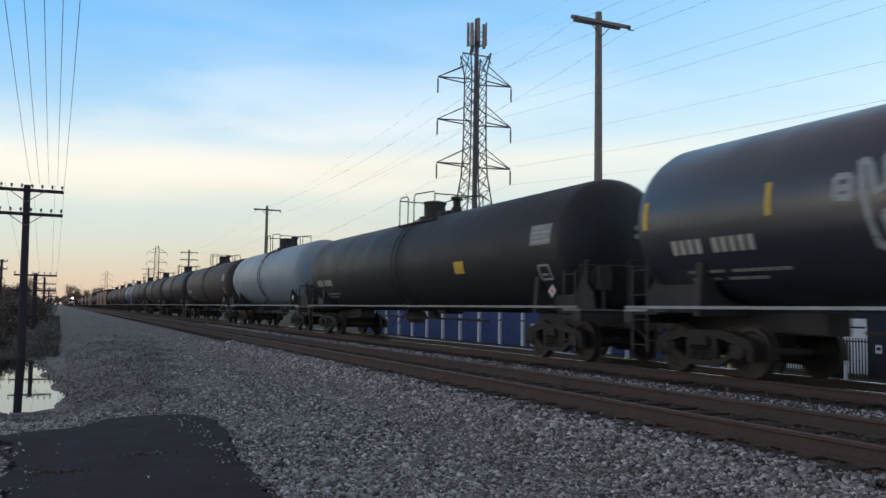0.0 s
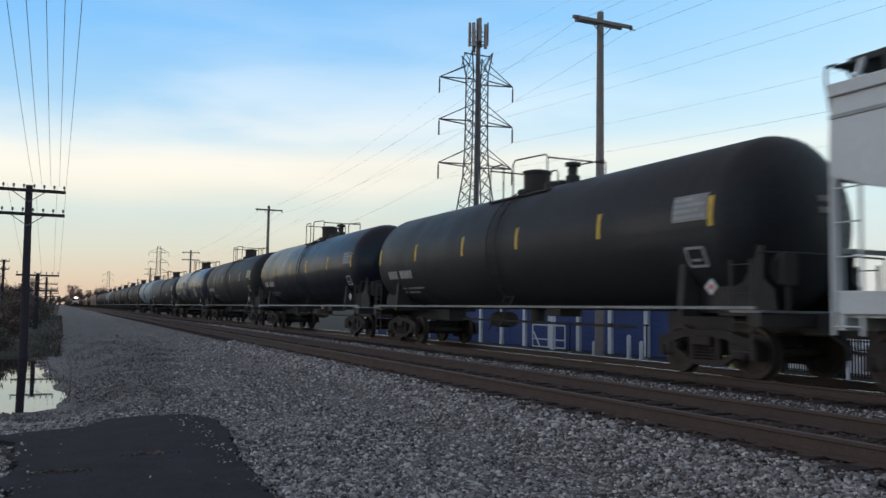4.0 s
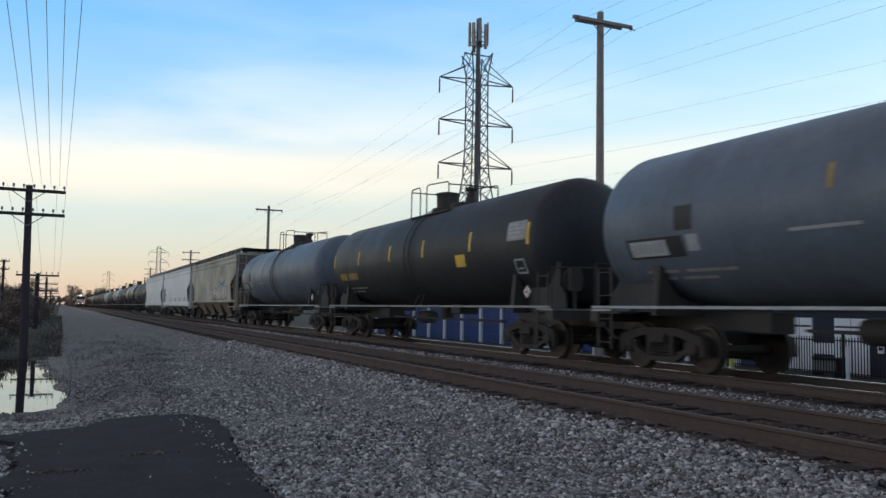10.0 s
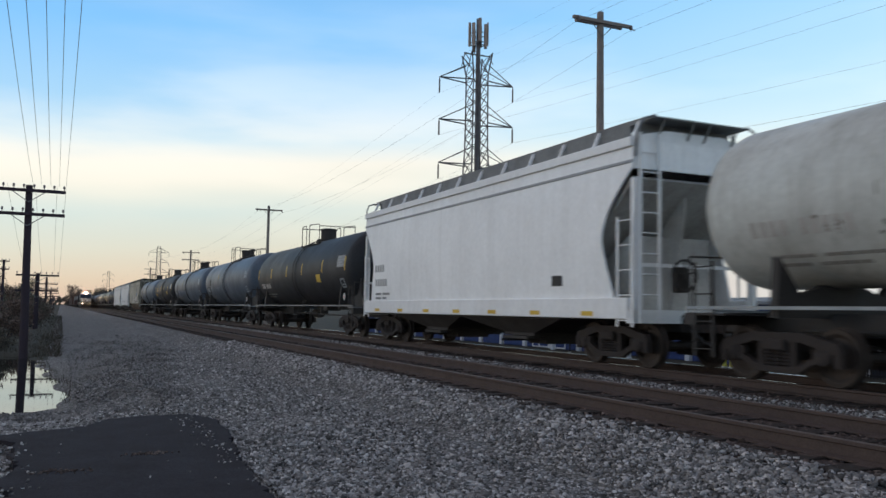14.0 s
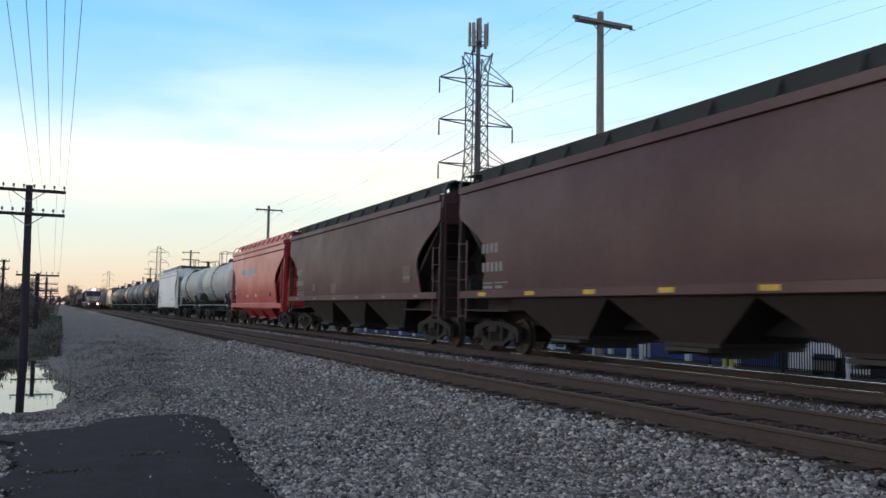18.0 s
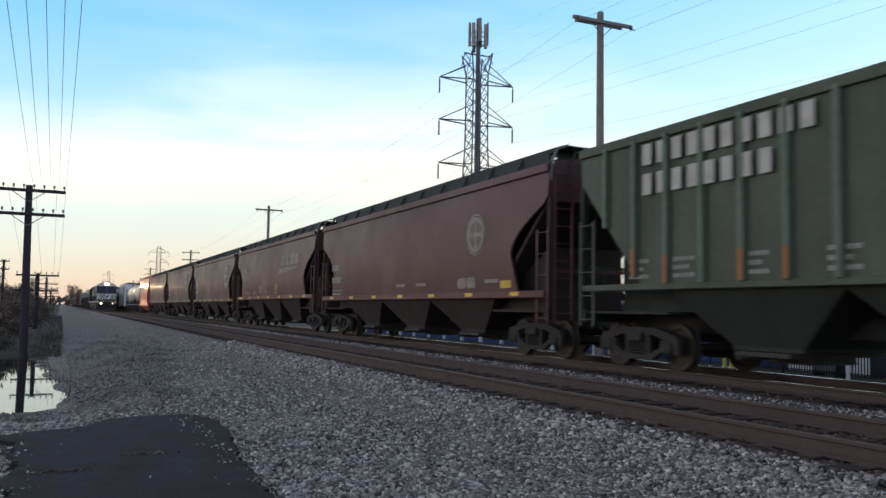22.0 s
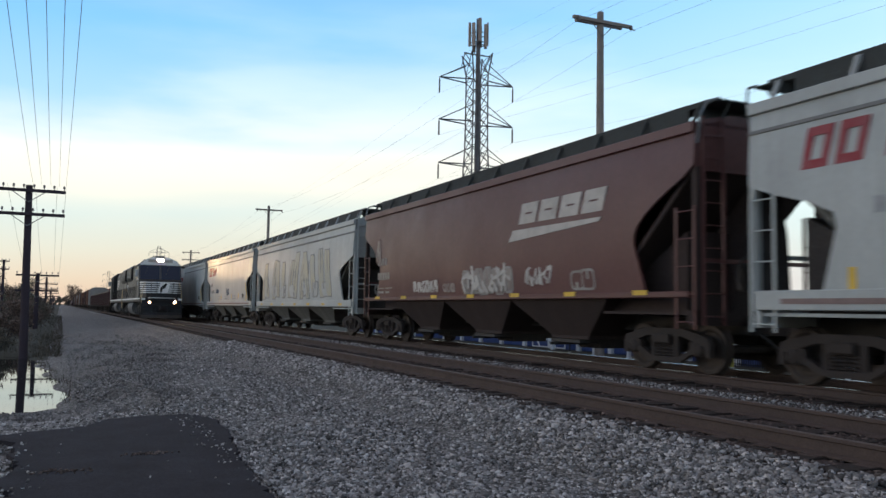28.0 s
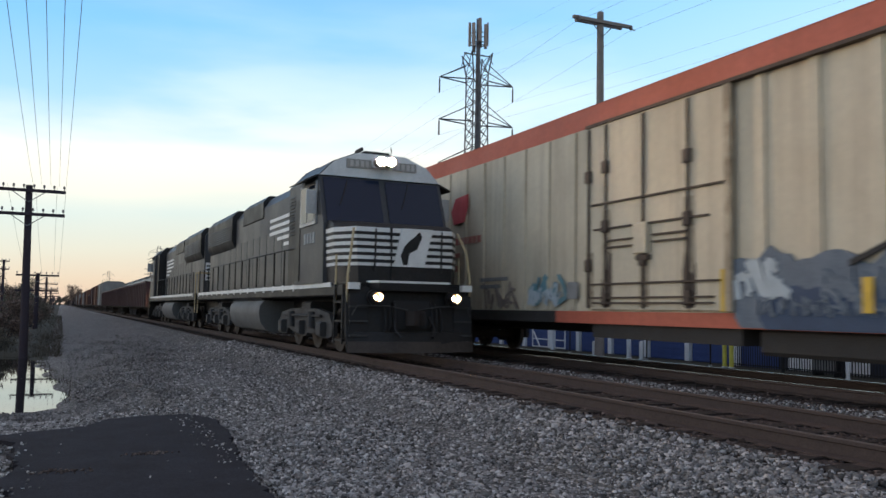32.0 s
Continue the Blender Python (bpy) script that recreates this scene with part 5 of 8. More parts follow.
    if "h" in marks:      # grey company mark over a blue swoosh, on beige
        for k, w in enumerate((0.48, 0.5, 0.42)):
            a = -3.75 - 0.62 * k
            frame_of = [(a, 2.95), (a - w, 2.95), (a - w, 3.62), (a, 3.62)]
            for (y0, z0), (y1, z1) in zip(frame_of, frame_of[1:] + frame_of[:1]):
                plate(car, -sx(3.2) - 0.004 * (y0 == y1), min(y0, y1) - 0.045, max(y0, y1) + 0.045, min(z0, z1) - 0.03, max(z0, z1) + 0.03, M_GREY, "company_mark", "grey block of the company mark")
        arc = [(-4.55 + 1.1 * math.cos(a), 2.78 - 0.38 * math.sin(a)) for a in [math.pi * i / 14 for i in range(15)]]
        arc += [(-4.55 + (q[0] + 4.55) * 0.97, q[1] + 0.19 * math.sin(math.pi * i / 14) + 0.02) for i, q in reversed(list(enumerate(arc)))]
        part("swoosh", Shape().prism(arc, "x", -sx(2.6) - 0.016, -sx(2.6) + 0.02), M_BLUE, car, "blue swoosh below the mark", smooth=False)
        tag(car, sx, -0.25, 1.48, 2.9, 0.82, 4, M_BONE, M_BLACK, 21, "white bubble graffiti with black outline", 2.6)
        tag(car, sx, -3.2, 1.48, 3.2, 0.88, 4, M_BONE, M_BLACK, 22, "white bubble graffiti with black outline", 3.5)
        tag(car, sx, 3.3, 1.7, 1.5, 0.6, 3, M_WORN, M_GREY, 23, "faint grey scribble", 3)
        letters(car, -sx(2.2), L - 1.3, 2.35, 0.2, "9999", M_GREY, width=0.15, label="row of reporting marks")
        letters(car, -sx(2.0), L - 1.3, 1.98, 0.2, "999999", M_GREY, width=0.13)
    if "m" in marks:      # tall angular lettering over the side
        tag(car, sx, 6.9, 1.42, 12.6, 2.1, 12, M_TAN, M_GREY, 40, "tall tan and grey graffiti lettering", 9, 0.42, 0.62)
        tag(car, sx, 6.5, 1.5, 12.2, 0.7, 7, PALEGREY, M_GREY, 41, "", 5, 0.5, 0.5)
    if "k" in marks:      # white graffiti along the lower side
        tag(car, sx, 3.85, 1.5, 1.8, 0.45, 6, M_BONE, MAROON, 61, "white spray signature", 5)
        tag(car, sx, 1.75, 1.5, 0.8, 0.3, 3, M_FADE, MAROON, 65, "", 5)
        tag(car, sx, 0.45, 1.43, 2.6, 0.72, 6, M_FADE, M_WORN, 62, "white and grey spray graffiti", 4, 0.3)
        blob(car, -sx(1.9) - 0.016, 0.45, 1.45, 2.5, 0.75, M_BONE, 63)
        blob(car, -sx(1.8) - 0.008, -2.75, 1.6, 1.1, 0.42, M_BONE, 64)
        tag(car, sx, -4.6, 1.5, 0.8, 0.4, 2, MAROON, M_WORN, 66, "", 6)
        tag(car, sx, L - 1.2, 2.5, 0.5, 0.9, 2, M_FADE, MAROON, 67, "", 3)
    if "l" in marks:      # lime and blue graffiti piece
        for k in range(3):
            letters(car, -sx(2.0) - 0.002, L - 1.3, 1.55 + 0.28 * k, 0.14, "99999", M_GREY, width=0.2)
        tag(car, sx, 6.05, 1.36, 2.4, 0.95, 4, M_LIME, M_NAVY, 71, "lime green graffiti with dark blue outline", 7)
        tag(car, lambda z: 1.537, 6.0, low + 0.06, 2.3, 0.27, 4, M_BLUE, M_NAVY, 72, "", 4)
        for a, z in ((6.3, 2.3), (5.2, 2.4), (3.6, 1.6), (3.6, 1.9)):
            tag(car, sx, a, z, 0.75, 0.22, 3, M_GREY, M_WORN, 75 + int(a), "", 4)
        tag(car, sx, -0.5, 1.36, 3.3, 0.62, 5, M_ICE, M_WORN, 73, "pale blue graffiti letters", 7)
        tag(car, lambda z: 1.537, -0.4, low + 0.08, 3.2, 0.24, 4, M_ICE, M_WORN, 74, "", 4)
        tag(car, sx, 2.9, 1.4, 1.6, 0.5, 3, M_PINK, GREYGREEN, 78, "faint pink scribble", 3)
        plate(car, xs, -4.3, -4.9, low + 0.2, low + 0.3, M_ORANGE, "sill_patch", "rusty red sill patch")
        plate(car, xs, -L + 0.9, -L + 1.9, low + 0.04, low + 0.18, M_YELLOW, "reflector", "yellow sill patch")
    if "g" in marks:      # white bubbly graffiti near the leading end
        tag(car, sx, 5.15, 1.36, 2.9, 0.86, 4, M_WHITE, M_GREY, 81, "white graffiti letters with grey outline", 6, 0.3, 0.9)
        plate(car, -sx(1.8) - 0.004, L - 1.02, L - 1.12, 1.36, 2.45, M_YELLOW, "reflector", "thin yellow reflector")
        letters(car, -sx(3.1), L - 0.6, 2.9, 0.3, "999", M_PINK, width=0.26, label="faded red mark")
        tag(car, sx, 2.0, 1.45, 1.6, 0.7, 3, M_PINK, GREYGREEN, 83, "faint pink scribble", 3)
    if "e" in marks:      # round grain emblem with red lines
        ring = [(-2.25 + 0.52 * math.cos(a), 3.28 + 0.56 * math.sin(a)) for a in [2 * math.pi * i / 24 for i in range(24)]]
        part("emblem", Shape().prism(ring, "x", -sx(3.2) - 0.012, -sx(3.2) + 0.02), GREY_AND_SEAM_SHADE, car, "round dark grey and tan emblem", smooth=False)
        ring = [(-2.25 + 0.30 * math.cos(a), 3.16 + 0.28 * math.sin(a)) for a in [2 * math.pi * i / 20 for i in range(20)]]
        part("emblem_face", Shape().prism(ring, "x", -sx(3.2) - 0.016, -sx(3.2)), M_KHAKI, car, smooth=False)
        ring = [(-2.27 + 0.12 * math.cos(a), 3.08 + 0.13 * math.sin(a)) for a in [2 * math.pi * i / 12 for i in range(12)]]
        part("emblem_core", Shape().prism(ring, "x", -sx(3.2) - 0.020, -sx(3.2)), M_RUST, car, smooth=False)
        plate(car, -sx(3.2) - 0.008, -1.95, -2.55, 2.66, 2.84, GREY_AND_SEAM_SHADE, "emblem_base")
        plate(car, -sx(1.9) - 0.006, -5.45, -6.0, 1.72, 2.02, M_WHITE, "notice_panel", "dark notice with white edges")
        plate(car, -sx(1.9) - 0.010, -5.49, -5.96, 1.76, 1.98, M_BLACK, "notice_face")
        plate(car, xs, -5.6, -7.0, low + 0.04, low + 0.17, M_YELLOW, "reflector", "long yellow reflector strip")
        for k, wd in enumerate(("999999999", "999999", "9999999")):
            letters(car, -sx(3.2) - 0.004, -3.0, 3.40 - 0.26 * k, 0.16, wd, M_BRICK, width=0.14, gap=0.35, label="lines of faded red lettering" if k == 0 else "")
        for k in range(4):
            letters(car, -sx(1.8) - 0.002, 0.7, 1.95 - 0.14 * k, 0.06, "99999", M_GREY, width=0.13, gap=0.1)
        blob(car, -sx(1.7) - 0.006, -0.4, 1.44, 1.0, 0.55, M_BRICK, 91, "faded red scribble", fat=1.3)
        blob(car, -sx(1.7) - 0.006, -4.9, 1.55, 0.9, 0.5, M_BRICK, 92, "faded red scribble", fat=1.0)
        blob(car, -sx(1.7) - 0.006, -3.2, 1.75, 1.1, 0.3, M_GREY, 98, "faint scribble", fat=1.0)
        blob(car, -sx(1.7) - 0.012, -0.5, 1.44, 0.9, 0.5, M_RUST, 97)
        for a, h, sd in ((4.0, 0.4, 93), (-2.9, 0.4, 94), (-4.8, 0.3, 96)):
            blob(car, -sx(1.7) - 0.006, a, 1.42, 1.3, h, (M_WORN, M_GREY, M_RUST)[sd % 3], sd, "faint scribble")
        for i in range(30):      # row of faded red and grey dashes along the sill
            q = -5.3 + 0.42 * i
            plate(car, xs, q - 0.13, q + 0.13, low + 0.06, low + 0.14, (M_BRICK, M_GREY, M_RUST)[i % 3], "sill_dash", "faded dash on the sill")
    if "z" in marks:      # large white block mark on green
        upper = [(-2.63, 4.05), (-5.05, 4.02), (-5.32, 3.92), (-5.40, 3.7), (-5.33, 3.4), (-5.05, 3.08), (-4.7, 3.02), (-4.72, 3.42), (-4.45, 3.42), (-3.62, 2.98), (-3.2, 3.47), (-2.66, 3.49)]
        lower = [(-2.12, 2.0), (-2.28, 2.6), (-2.92, 2.62), (-3.19, 3.05), (-3.55, 2.7), (-4.37, 2.62), (-4.4, 2.98), (-4.95, 2.97), (-5.08, 2.7), (-5.02, 2.35), (-4.8, 2.08), (-4.39, 1.97)]
        for k, ring in enumerate((upper, lower)):
            part("emblem" if k == 0 else "emblem_base", Shape().prism(ring, "x", -1.590, -1.470), M_BONE, car, "large white block emblem" if k == 0 else "", smooth=False)
        letters(car, -1.552, L - 2.05, 3.70, 0.38, "9999999999", M_BONE, width=0.235, gap=0.68, label="two rows of faded white lettering")
        letters(car, -1.552, L - 2.05, 3.16, 0.38, "99999999", M_BONE, width=0.235, gap=0.68)
        for q in (0.8, 0.65, 0.45, 0.25):
            for k in range(3):
                letters(car, -1.487, L * q, 1.66 + 0.14 * k, 0.07, ("9999", "999", "9999")[k], M_WORN, width=0.1, gap=0.4)
        for k in range(4):
            plate(car, -1.552, -6.0, -6.4, 1.55 + 0.3 * k, 1.60 + 0.3 * k, M_BONE, "grab_iron", "pale grab iron")
    if "f" in marks:      # bold white lettering on red
        letters(car, -sx(3.0) - 0.004, L * 0.55, 2.75, 0.42, "99 99999999", M_WHITE, slant=0.1, width=0.28, label="white company lettering")
        letters(car, -sx(2.0), L - 1.2, 2.1, 0.18, "9999", M_WHITE)
        letters(car, -sx(2.0), L - 1.2, 1.75, 0.18, "999", M_WHITE)
        letters(car, xl, L * 0.3, 1.6, 0.12, "99999", M_WHITE)
        letters(car, xl, -L * 0.05, 1.6, 0.16, "999", M_WHITE)
    if "s" in marks:      # dark square sign near the trailing end
        plate(car, -sx(1.7) - 0.004, -L + 2.35, -L + 2.75, 1.58, 1.80, M_BLACK, "placard", "small black stencil panel")

# ---------------------------------------------------------------- the far train, front to rear
ENDS = {-3: 71.07, -2: 50.85, -1: 33.64, 0: 11.97, 1: -5.91, 2: -23.62, 3: -41.5, 4: -59.08, 5: -78.89, 6: -98.83, 7: -119.13, 8: -137.06, 9: -154.72, 10: -172.64,
        11: -190.39, 12: -207.3, 13: -224.27, 14: -236.62, 15: -249.3, 16: -263.43, 17: -281.33, 18: -299.22, 19: -317.3, 20: -334.94, 21: -353.19, 22: -370.37, 23: -387.7,
        24: -404.52, 25: -421.21, 26: -438.56, 27: -456.29, 28: -473.55, 29: -491.02, 30: -508.16, 31: -530.7}
for k in ENDS:
    ENDS[k] += 1.45 if k in (-3, -2, -1, 0, 1, 2, 3, 7, 8, 9, 10, 11, 13, 14) else {30: 1.15, 31: -0.55}.get(k, 0.55)        # from the body's front to the coupling; tank heads stand further back
TRAIN = []


def at(k):
    """Middle and half length of the k-th car at the start."""
    return (ENDS[k - 1] + ENDS[k]) / 2, (ENDS[k - 1] - ENDS[k]) / 2


def build_far_train():
    y = ENDS[-3]
    paints = [BLACK, DUSTY, BLACK, GREYBLUE, DUSTY, BLACK, DUSTY, BROWN, DARKBROWN, BROWN, BLACK, DUSTY, MAROON, DARKBROWN, BLACK, BROWN, DUSTY, BLACK, DARKBROWN, BROWN, BLACK, BLACK, DUSTY, BROWN]
    for k, p in enumerate(paints):
        if p in (BROWN, DARKBROWN, MAROON):
            TRAIN.append((hopper_car("brown covered hopper far ahead in the train", y + 8.85, 8.85, p, top=4.1), y + 8.85))
        else:
            TRAIN.append((tank_car("dark tank car far ahead in the train", y + 8.85, 8.85, p, far=True), y + 8.85))
        y += 17.7
    T = lambda k, *a, **b: TRAIN.append((tank_car(a[0], at(k)[0], at(k)[1], *a[1:], **b), at(k)[0]))
    H = lambda k, *a, **b: TRAIN.append((hopper_car(a[0], at(k)[0], at(k)[1], *a[1:], **b), at(k)[0]))
    T(-2, "dusty black tank car with guard rail on top", DUSTY, marks="p")
    T(-1, "pale blue tank car with dark ends", PALEBLUE)
    T(0, "long black tank car with yellow placard", BLACK, marks="pq", top=4.0)
    T(1, "black tank car with pale graffiti and yellow stripes", NAVY_TANK, marks="spg", top=4.14)
    T(2, "matt black tank car with yellow stripes", BLACK, marks="spo")
    T(3, "glossy blue-black tank car with yellow stripes and data panel", BLUEBLACK, marks="sp")
    T(4, "black tank car with broad yellow stripes", BLACK, marks="sp", top=4.09)
    H(5, "clean white covered hopper with yellow patches", WHITE, marks="adu", top=4.2, cuttop=0.56, sill=(1.06, 1.37))
    H(6, "plain white covered hopper with black reporting marks", WHITE, marks="ntd", top=4.2, cuttop=0.56, sill=(1.06, 1.37))
    H(7, "beige covered hopper streaked with grime and graffiti", BEIGE, marks="h", bays=4, top=4.2, bay_mat=BAYBROWN, cuttop=0.56, sill=(1.32, 1.46))
    T(8, "blue-grey tank car with girth seam", GREYBLUE, marks="b", step=True)
    T(9, "black tank car with yellow lettering and placard", BLACK, marks="sqpy", dome=True)
    T(10, "dull blue-grey tank car with patched lettering", GREYBLUE, marks="bp", step=True)
    T(11, "blue-grey tank car with smeared panel", GREYBLUE, marks="bp", step=True)
    T(12, "black tank car with bright yellow stripes and placard", BLACK, marks="spqo", top=4.1)
    H(13, "short bright white covered hopper with yellow sill reflectors", BRIGHTWHITE, marks="ndys", bays=2, top=4.3, cut=0.95, cuttop=0.82, sill=(0.92, 1.32), mark=(1.15, 2.25))
    T(14, "short grey-beige tank car with rusty stains", BEIGE_TANK, marks="r", rad=1.36, step=True, dome=False)
    T(15, "short pale grey tank car with rust scabs", BEIGE_TANK, marks="r", rad=1.36, step=True, dome=False)
    H(16, "short bright red covered hopper with white lettering", RED, marks="fs", bays=3, top=4.25, roof_mat=RED, bay_mat=RED)
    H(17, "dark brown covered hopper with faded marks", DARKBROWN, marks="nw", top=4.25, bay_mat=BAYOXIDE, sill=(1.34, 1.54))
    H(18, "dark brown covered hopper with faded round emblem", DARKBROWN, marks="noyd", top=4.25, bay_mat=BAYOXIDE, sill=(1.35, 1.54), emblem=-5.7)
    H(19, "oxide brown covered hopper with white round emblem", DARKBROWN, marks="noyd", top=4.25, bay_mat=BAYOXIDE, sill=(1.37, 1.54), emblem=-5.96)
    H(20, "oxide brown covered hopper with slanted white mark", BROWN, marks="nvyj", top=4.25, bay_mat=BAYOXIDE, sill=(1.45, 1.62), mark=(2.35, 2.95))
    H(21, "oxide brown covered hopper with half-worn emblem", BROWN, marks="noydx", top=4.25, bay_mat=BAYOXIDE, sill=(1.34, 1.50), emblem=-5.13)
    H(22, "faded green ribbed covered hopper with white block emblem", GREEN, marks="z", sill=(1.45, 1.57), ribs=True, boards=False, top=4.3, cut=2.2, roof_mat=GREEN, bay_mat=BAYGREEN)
    H(23, "faded grey covered hopper with white graffiti", GREYGREEN, marks="ngsd", top=4.25, cuttop=0.6, sill=(0.97, 1.33), mark=(1.2, 2.5))
    H(24, "pale grey covered hopper with red railroad name", PALEGREY, marks="csu", top=4.25, cuttop=0.56, sill=(1.12, 1.38))
    H(25, "pale grey covered hopper with red name and scribbles", PALEGREY, marks="cstu", top=4.25, cuttop=0.56, sill=(1.12, 1.38))
    H(26, "pale grey covered hopper with tall graffiti letters", PALEGREY, marks="my", top=4.25, cuttop=0.56, sill=(1.1, 1.35))
    H(27, "maroon covered hopper with white slanted railroad mark", MAROON, marks="nvky", top=4.25, bay_mat=BAYOXIDE, sill=(1.31, 1.42))
    H(28, "pale grey covered hopper with faded red name", PALEGREY, marks="cts", top=4.25, cuttop=0.56, sill=(1.11, 1.40))
    H(29, "dirty beige covered hopper with lime graffiti", GREYGREEN, marks="ls", top=4.25, cuttop=0.6, sill=(0.94, 1.34))
    H(30, "pale grey covered hopper with round emblem and red lines", SLATEGREY, marks="ey", top=4.25, cuttop=0.56, sill=(1.08, 1.30))
    reefer(31)


M_BRICK = paint("marking_faded_red", (0.42, 0.15, 0.12), 0.6, vary=0.2, scale=3, grime=(0.5, 0.42, 0.32), dirt=0.5, bump=0)
STREAKED = paint("rust_streaked_cream", (0.46, 0.39, 0.29), 0.7, vary=0.15, scale=2.5, grime=(0.13, 0.085, 0.055), dirt=0.9, bump=0.001, streak=0.9)
RODS = paint("grimy_lock_rod", (0.10, 0.075, 0.06), 0.7, vary=0.3, scale=4, dirt=0.5, bump=0)


def reefer(k):
    y, half = at(k)
    car = thing("refrigerator_car", "cream refrigerator boxcar with coral stripe and graffiti", "boxcar", (FAR_X, y, 0), "")
    L, top = half - 1.15, 5.2
    part("body", lambda: Shape().box(-1.5, 1.5, -L, L, 1.02, top - 0.46), CREAM, car, smooth=False)
    part("top_stripe", Shape().box(-1.505, 1.505, -L - 0.005, L + 0.005, top - 0.46, top - 0.02), CORAL, car, "coral red top band", smooth=False)
    part("roof", Shape().prism([(-1.52, top - 0.03), (1.52, top - 0.03), (1.2, top + 0.1), (0, top + 0.16), (-1.2, top + 0.1)], "y", -L - 0.04, L + 0.04), CORAL, car)
    part("bottom_stripe", Shape().box(-1.51, 1.51, -L - 0.01, 3.2, 0.82, 1.06), CORAL, car, "coral red side sill", smooth=False)
    # black colour stands for the near locomotive's shade on the coral sill
    part("sill_end", Shape().box(-1.51, 1.51, 3.2, L + 0.01, 0.82, 1.06), UNDER, car, "grimy black end of the side sill", smooth=False)
    part("fuel_tank", Shape().cbox(-1.32, -0.5, -4.6, -2.3, 0.42, 0.84, 0.06), UNDER, car, "black fuel tank under the floor", smooth=False)
    part("equipment_box", Shape().cbox(-1.3, -0.5, -6.5, -4.8, 0.48, 0.84, 0.04), UNDER, car, "black equipment box under the floor", smooth=False)
    for i in range(22):
        q = -L + 0.35 + (2 * L - 0.7) * i / 21
        if abs(q) < 2.1:
            continue
        for x in (-1.52, 1.52):
            part("rib", Shape().cbox(x - 0.022, x + 0.022, q - 0.09, q + 0.09, 1.08, top - 0.48, 0.012), CREAM, car, key=("rrib", round(q, 2), x), smooth=False)
    for x, r in ((-1.56, 0), (1.56, 180)):
        d = part("plug_door", Shape().box(-0.03, 0.03, -1.9, 1.9, 1.1, top - 0.5), CREAM, car, "cream plug door with dirty lock rods", key="rdoor", m=pose(x, 0, 0, 0, 0, r), smooth=False)
        for q, zs in ((1.28, (3.83, 2.68, 1.3)), (0.15, (2.0,)), (-1.02, (3.68, 2.62, 1.3)), (1.84, (3.7, 1.95))):
            part("rust_streak", lambda: Shape().box(-0.036, -0.03, -0.13, 0.13, 1.14, 3.0 if len(zs) == 3 else 2.2), STREAKED, d, "brown rust streak", key=("rstreak", len(zs)), m=pose(0, q, 0), smooth=False)
            if len(zs) == 3:
                spray_patch(d, -0.034, q + 0.16, 0.32, 1.14, 1.75, RODS, 300 + int(q * 10), "dark rust stain", 0.5)
            part("lock_rod", lambda: Shape().tube((-0.06, 0, 1.12), (-0.06, 0, top - 0.55), 0.026), RODS, d, key="rrod", m=pose(0, q, 0))
            for z in zs:
                part("latch_block", lambda: Shape().cbox(-0.11, -0.02, -0.075, 0.075, -0.12, 0.12, 0.02), RODS, d, key="rlatch", m=pose(0, q, z), smooth=False)
        for z, y0, y1 in ((3.13, -1.85, 1.75), (2.64, -1.5, 1.65), (2.40, 0.4, 1.25), (2.27, 0.4, 1.25), (2.42, -0.98, -0.1), (2.30, -0.98, -0.1), (1.58, -1.75, 1.75), (1.32, -1.6, 1.75), (1.22, -1.6, 1.7)):
            part("door_bar", Shape().box(-0.08, -0.03, y0, y1, z - 0.016, z + 0.016), RODS, d, key=("rbar", z), smooth=False)
        part("gear_box", lambda: Shape().cbox(-0.14, -0.03, -0.02, 0.34, 2.1, 2.66, 0.02), CREAM, d, "cream gear housing of the door", key="rgear", smooth=False)
        part("gear_foot", lambda: Shape().cbox(-0.12, -0.03, -0.04, 0.30, 1.98, 2.08, 0.02), RODS, d, key="rgearfoot", smooth=False)
        part("door_post", lambda: Shape().cbox(-0.06, 0.02, -1.99, -1.86, 1.08, top - 0.46, 0.01), STREAKED, d, key="rpost", smooth=False)
        part("door_track", Shape().box(-0.07, 0.05, -6.5, 1.95, top - 0.51, top - 0.45), RODS, d, "rusty upper door track", key="rtrack", smooth=False)
    sx = -1.55
    part("emblem", Shape().prism([(L - 2.75, 3.3), (L - 3.4, 3.34), (L - 3.6, 3.7), (L - 3.6, 4.05), (L - 2.85, 4.0), (L - 2.6, 3.65)], "x", sx - 0.006, sx + 0.01), M_RED, car, "red curled emblem", smooth=False)
    letters(car, sx, L - 1.6, 2.75, 0.18, "9999 999999", M_BRICK, width=0.2, label="red company lettering")
    letters(car, sx, L - 2.8, 2.42, 0.12, "9999", M_BRICK)
    letters(car, sx, L - 2.9, 2.05, 0.16, "99", M_BRICK)
    blob(car, sx, L - 4.6, 1.06, 1.6, 0.7, M_FADE, 101, "faint grey sprayed scribble")
    blob(car, sx, 4.3, 1.15, 1.5, 0.7, M_TEAL, 102, "teal spray scribble", fat=1.3)
    blob(car, sx - 0.008, 4.2, 1.15, 1.3, 0.5, M_ICE, 103)
    spray_patch(car, sx - 0.004, -2.0, 7.2, 0.84, 1.92, M_SLATE, 104, "slate blue sprayed graffiti piece", 0.2)
    spray_patch(car, sx - 0.012, -2.5, 6.7, 0.83, 1.45, M_NAVY, 110, "dark lower edge of the graffiti", 0.14)
    blob(car, sx - 0.022, -2.1, 1.25, 1.0, 0.65, M_ICE, 111, "pale blue sprayed cloud", fat=1.7)
    blob(car, sx - 0.030, -3.6, 1.25, 5.2, 0.45, M_SLATE, 109, fat=1.5)
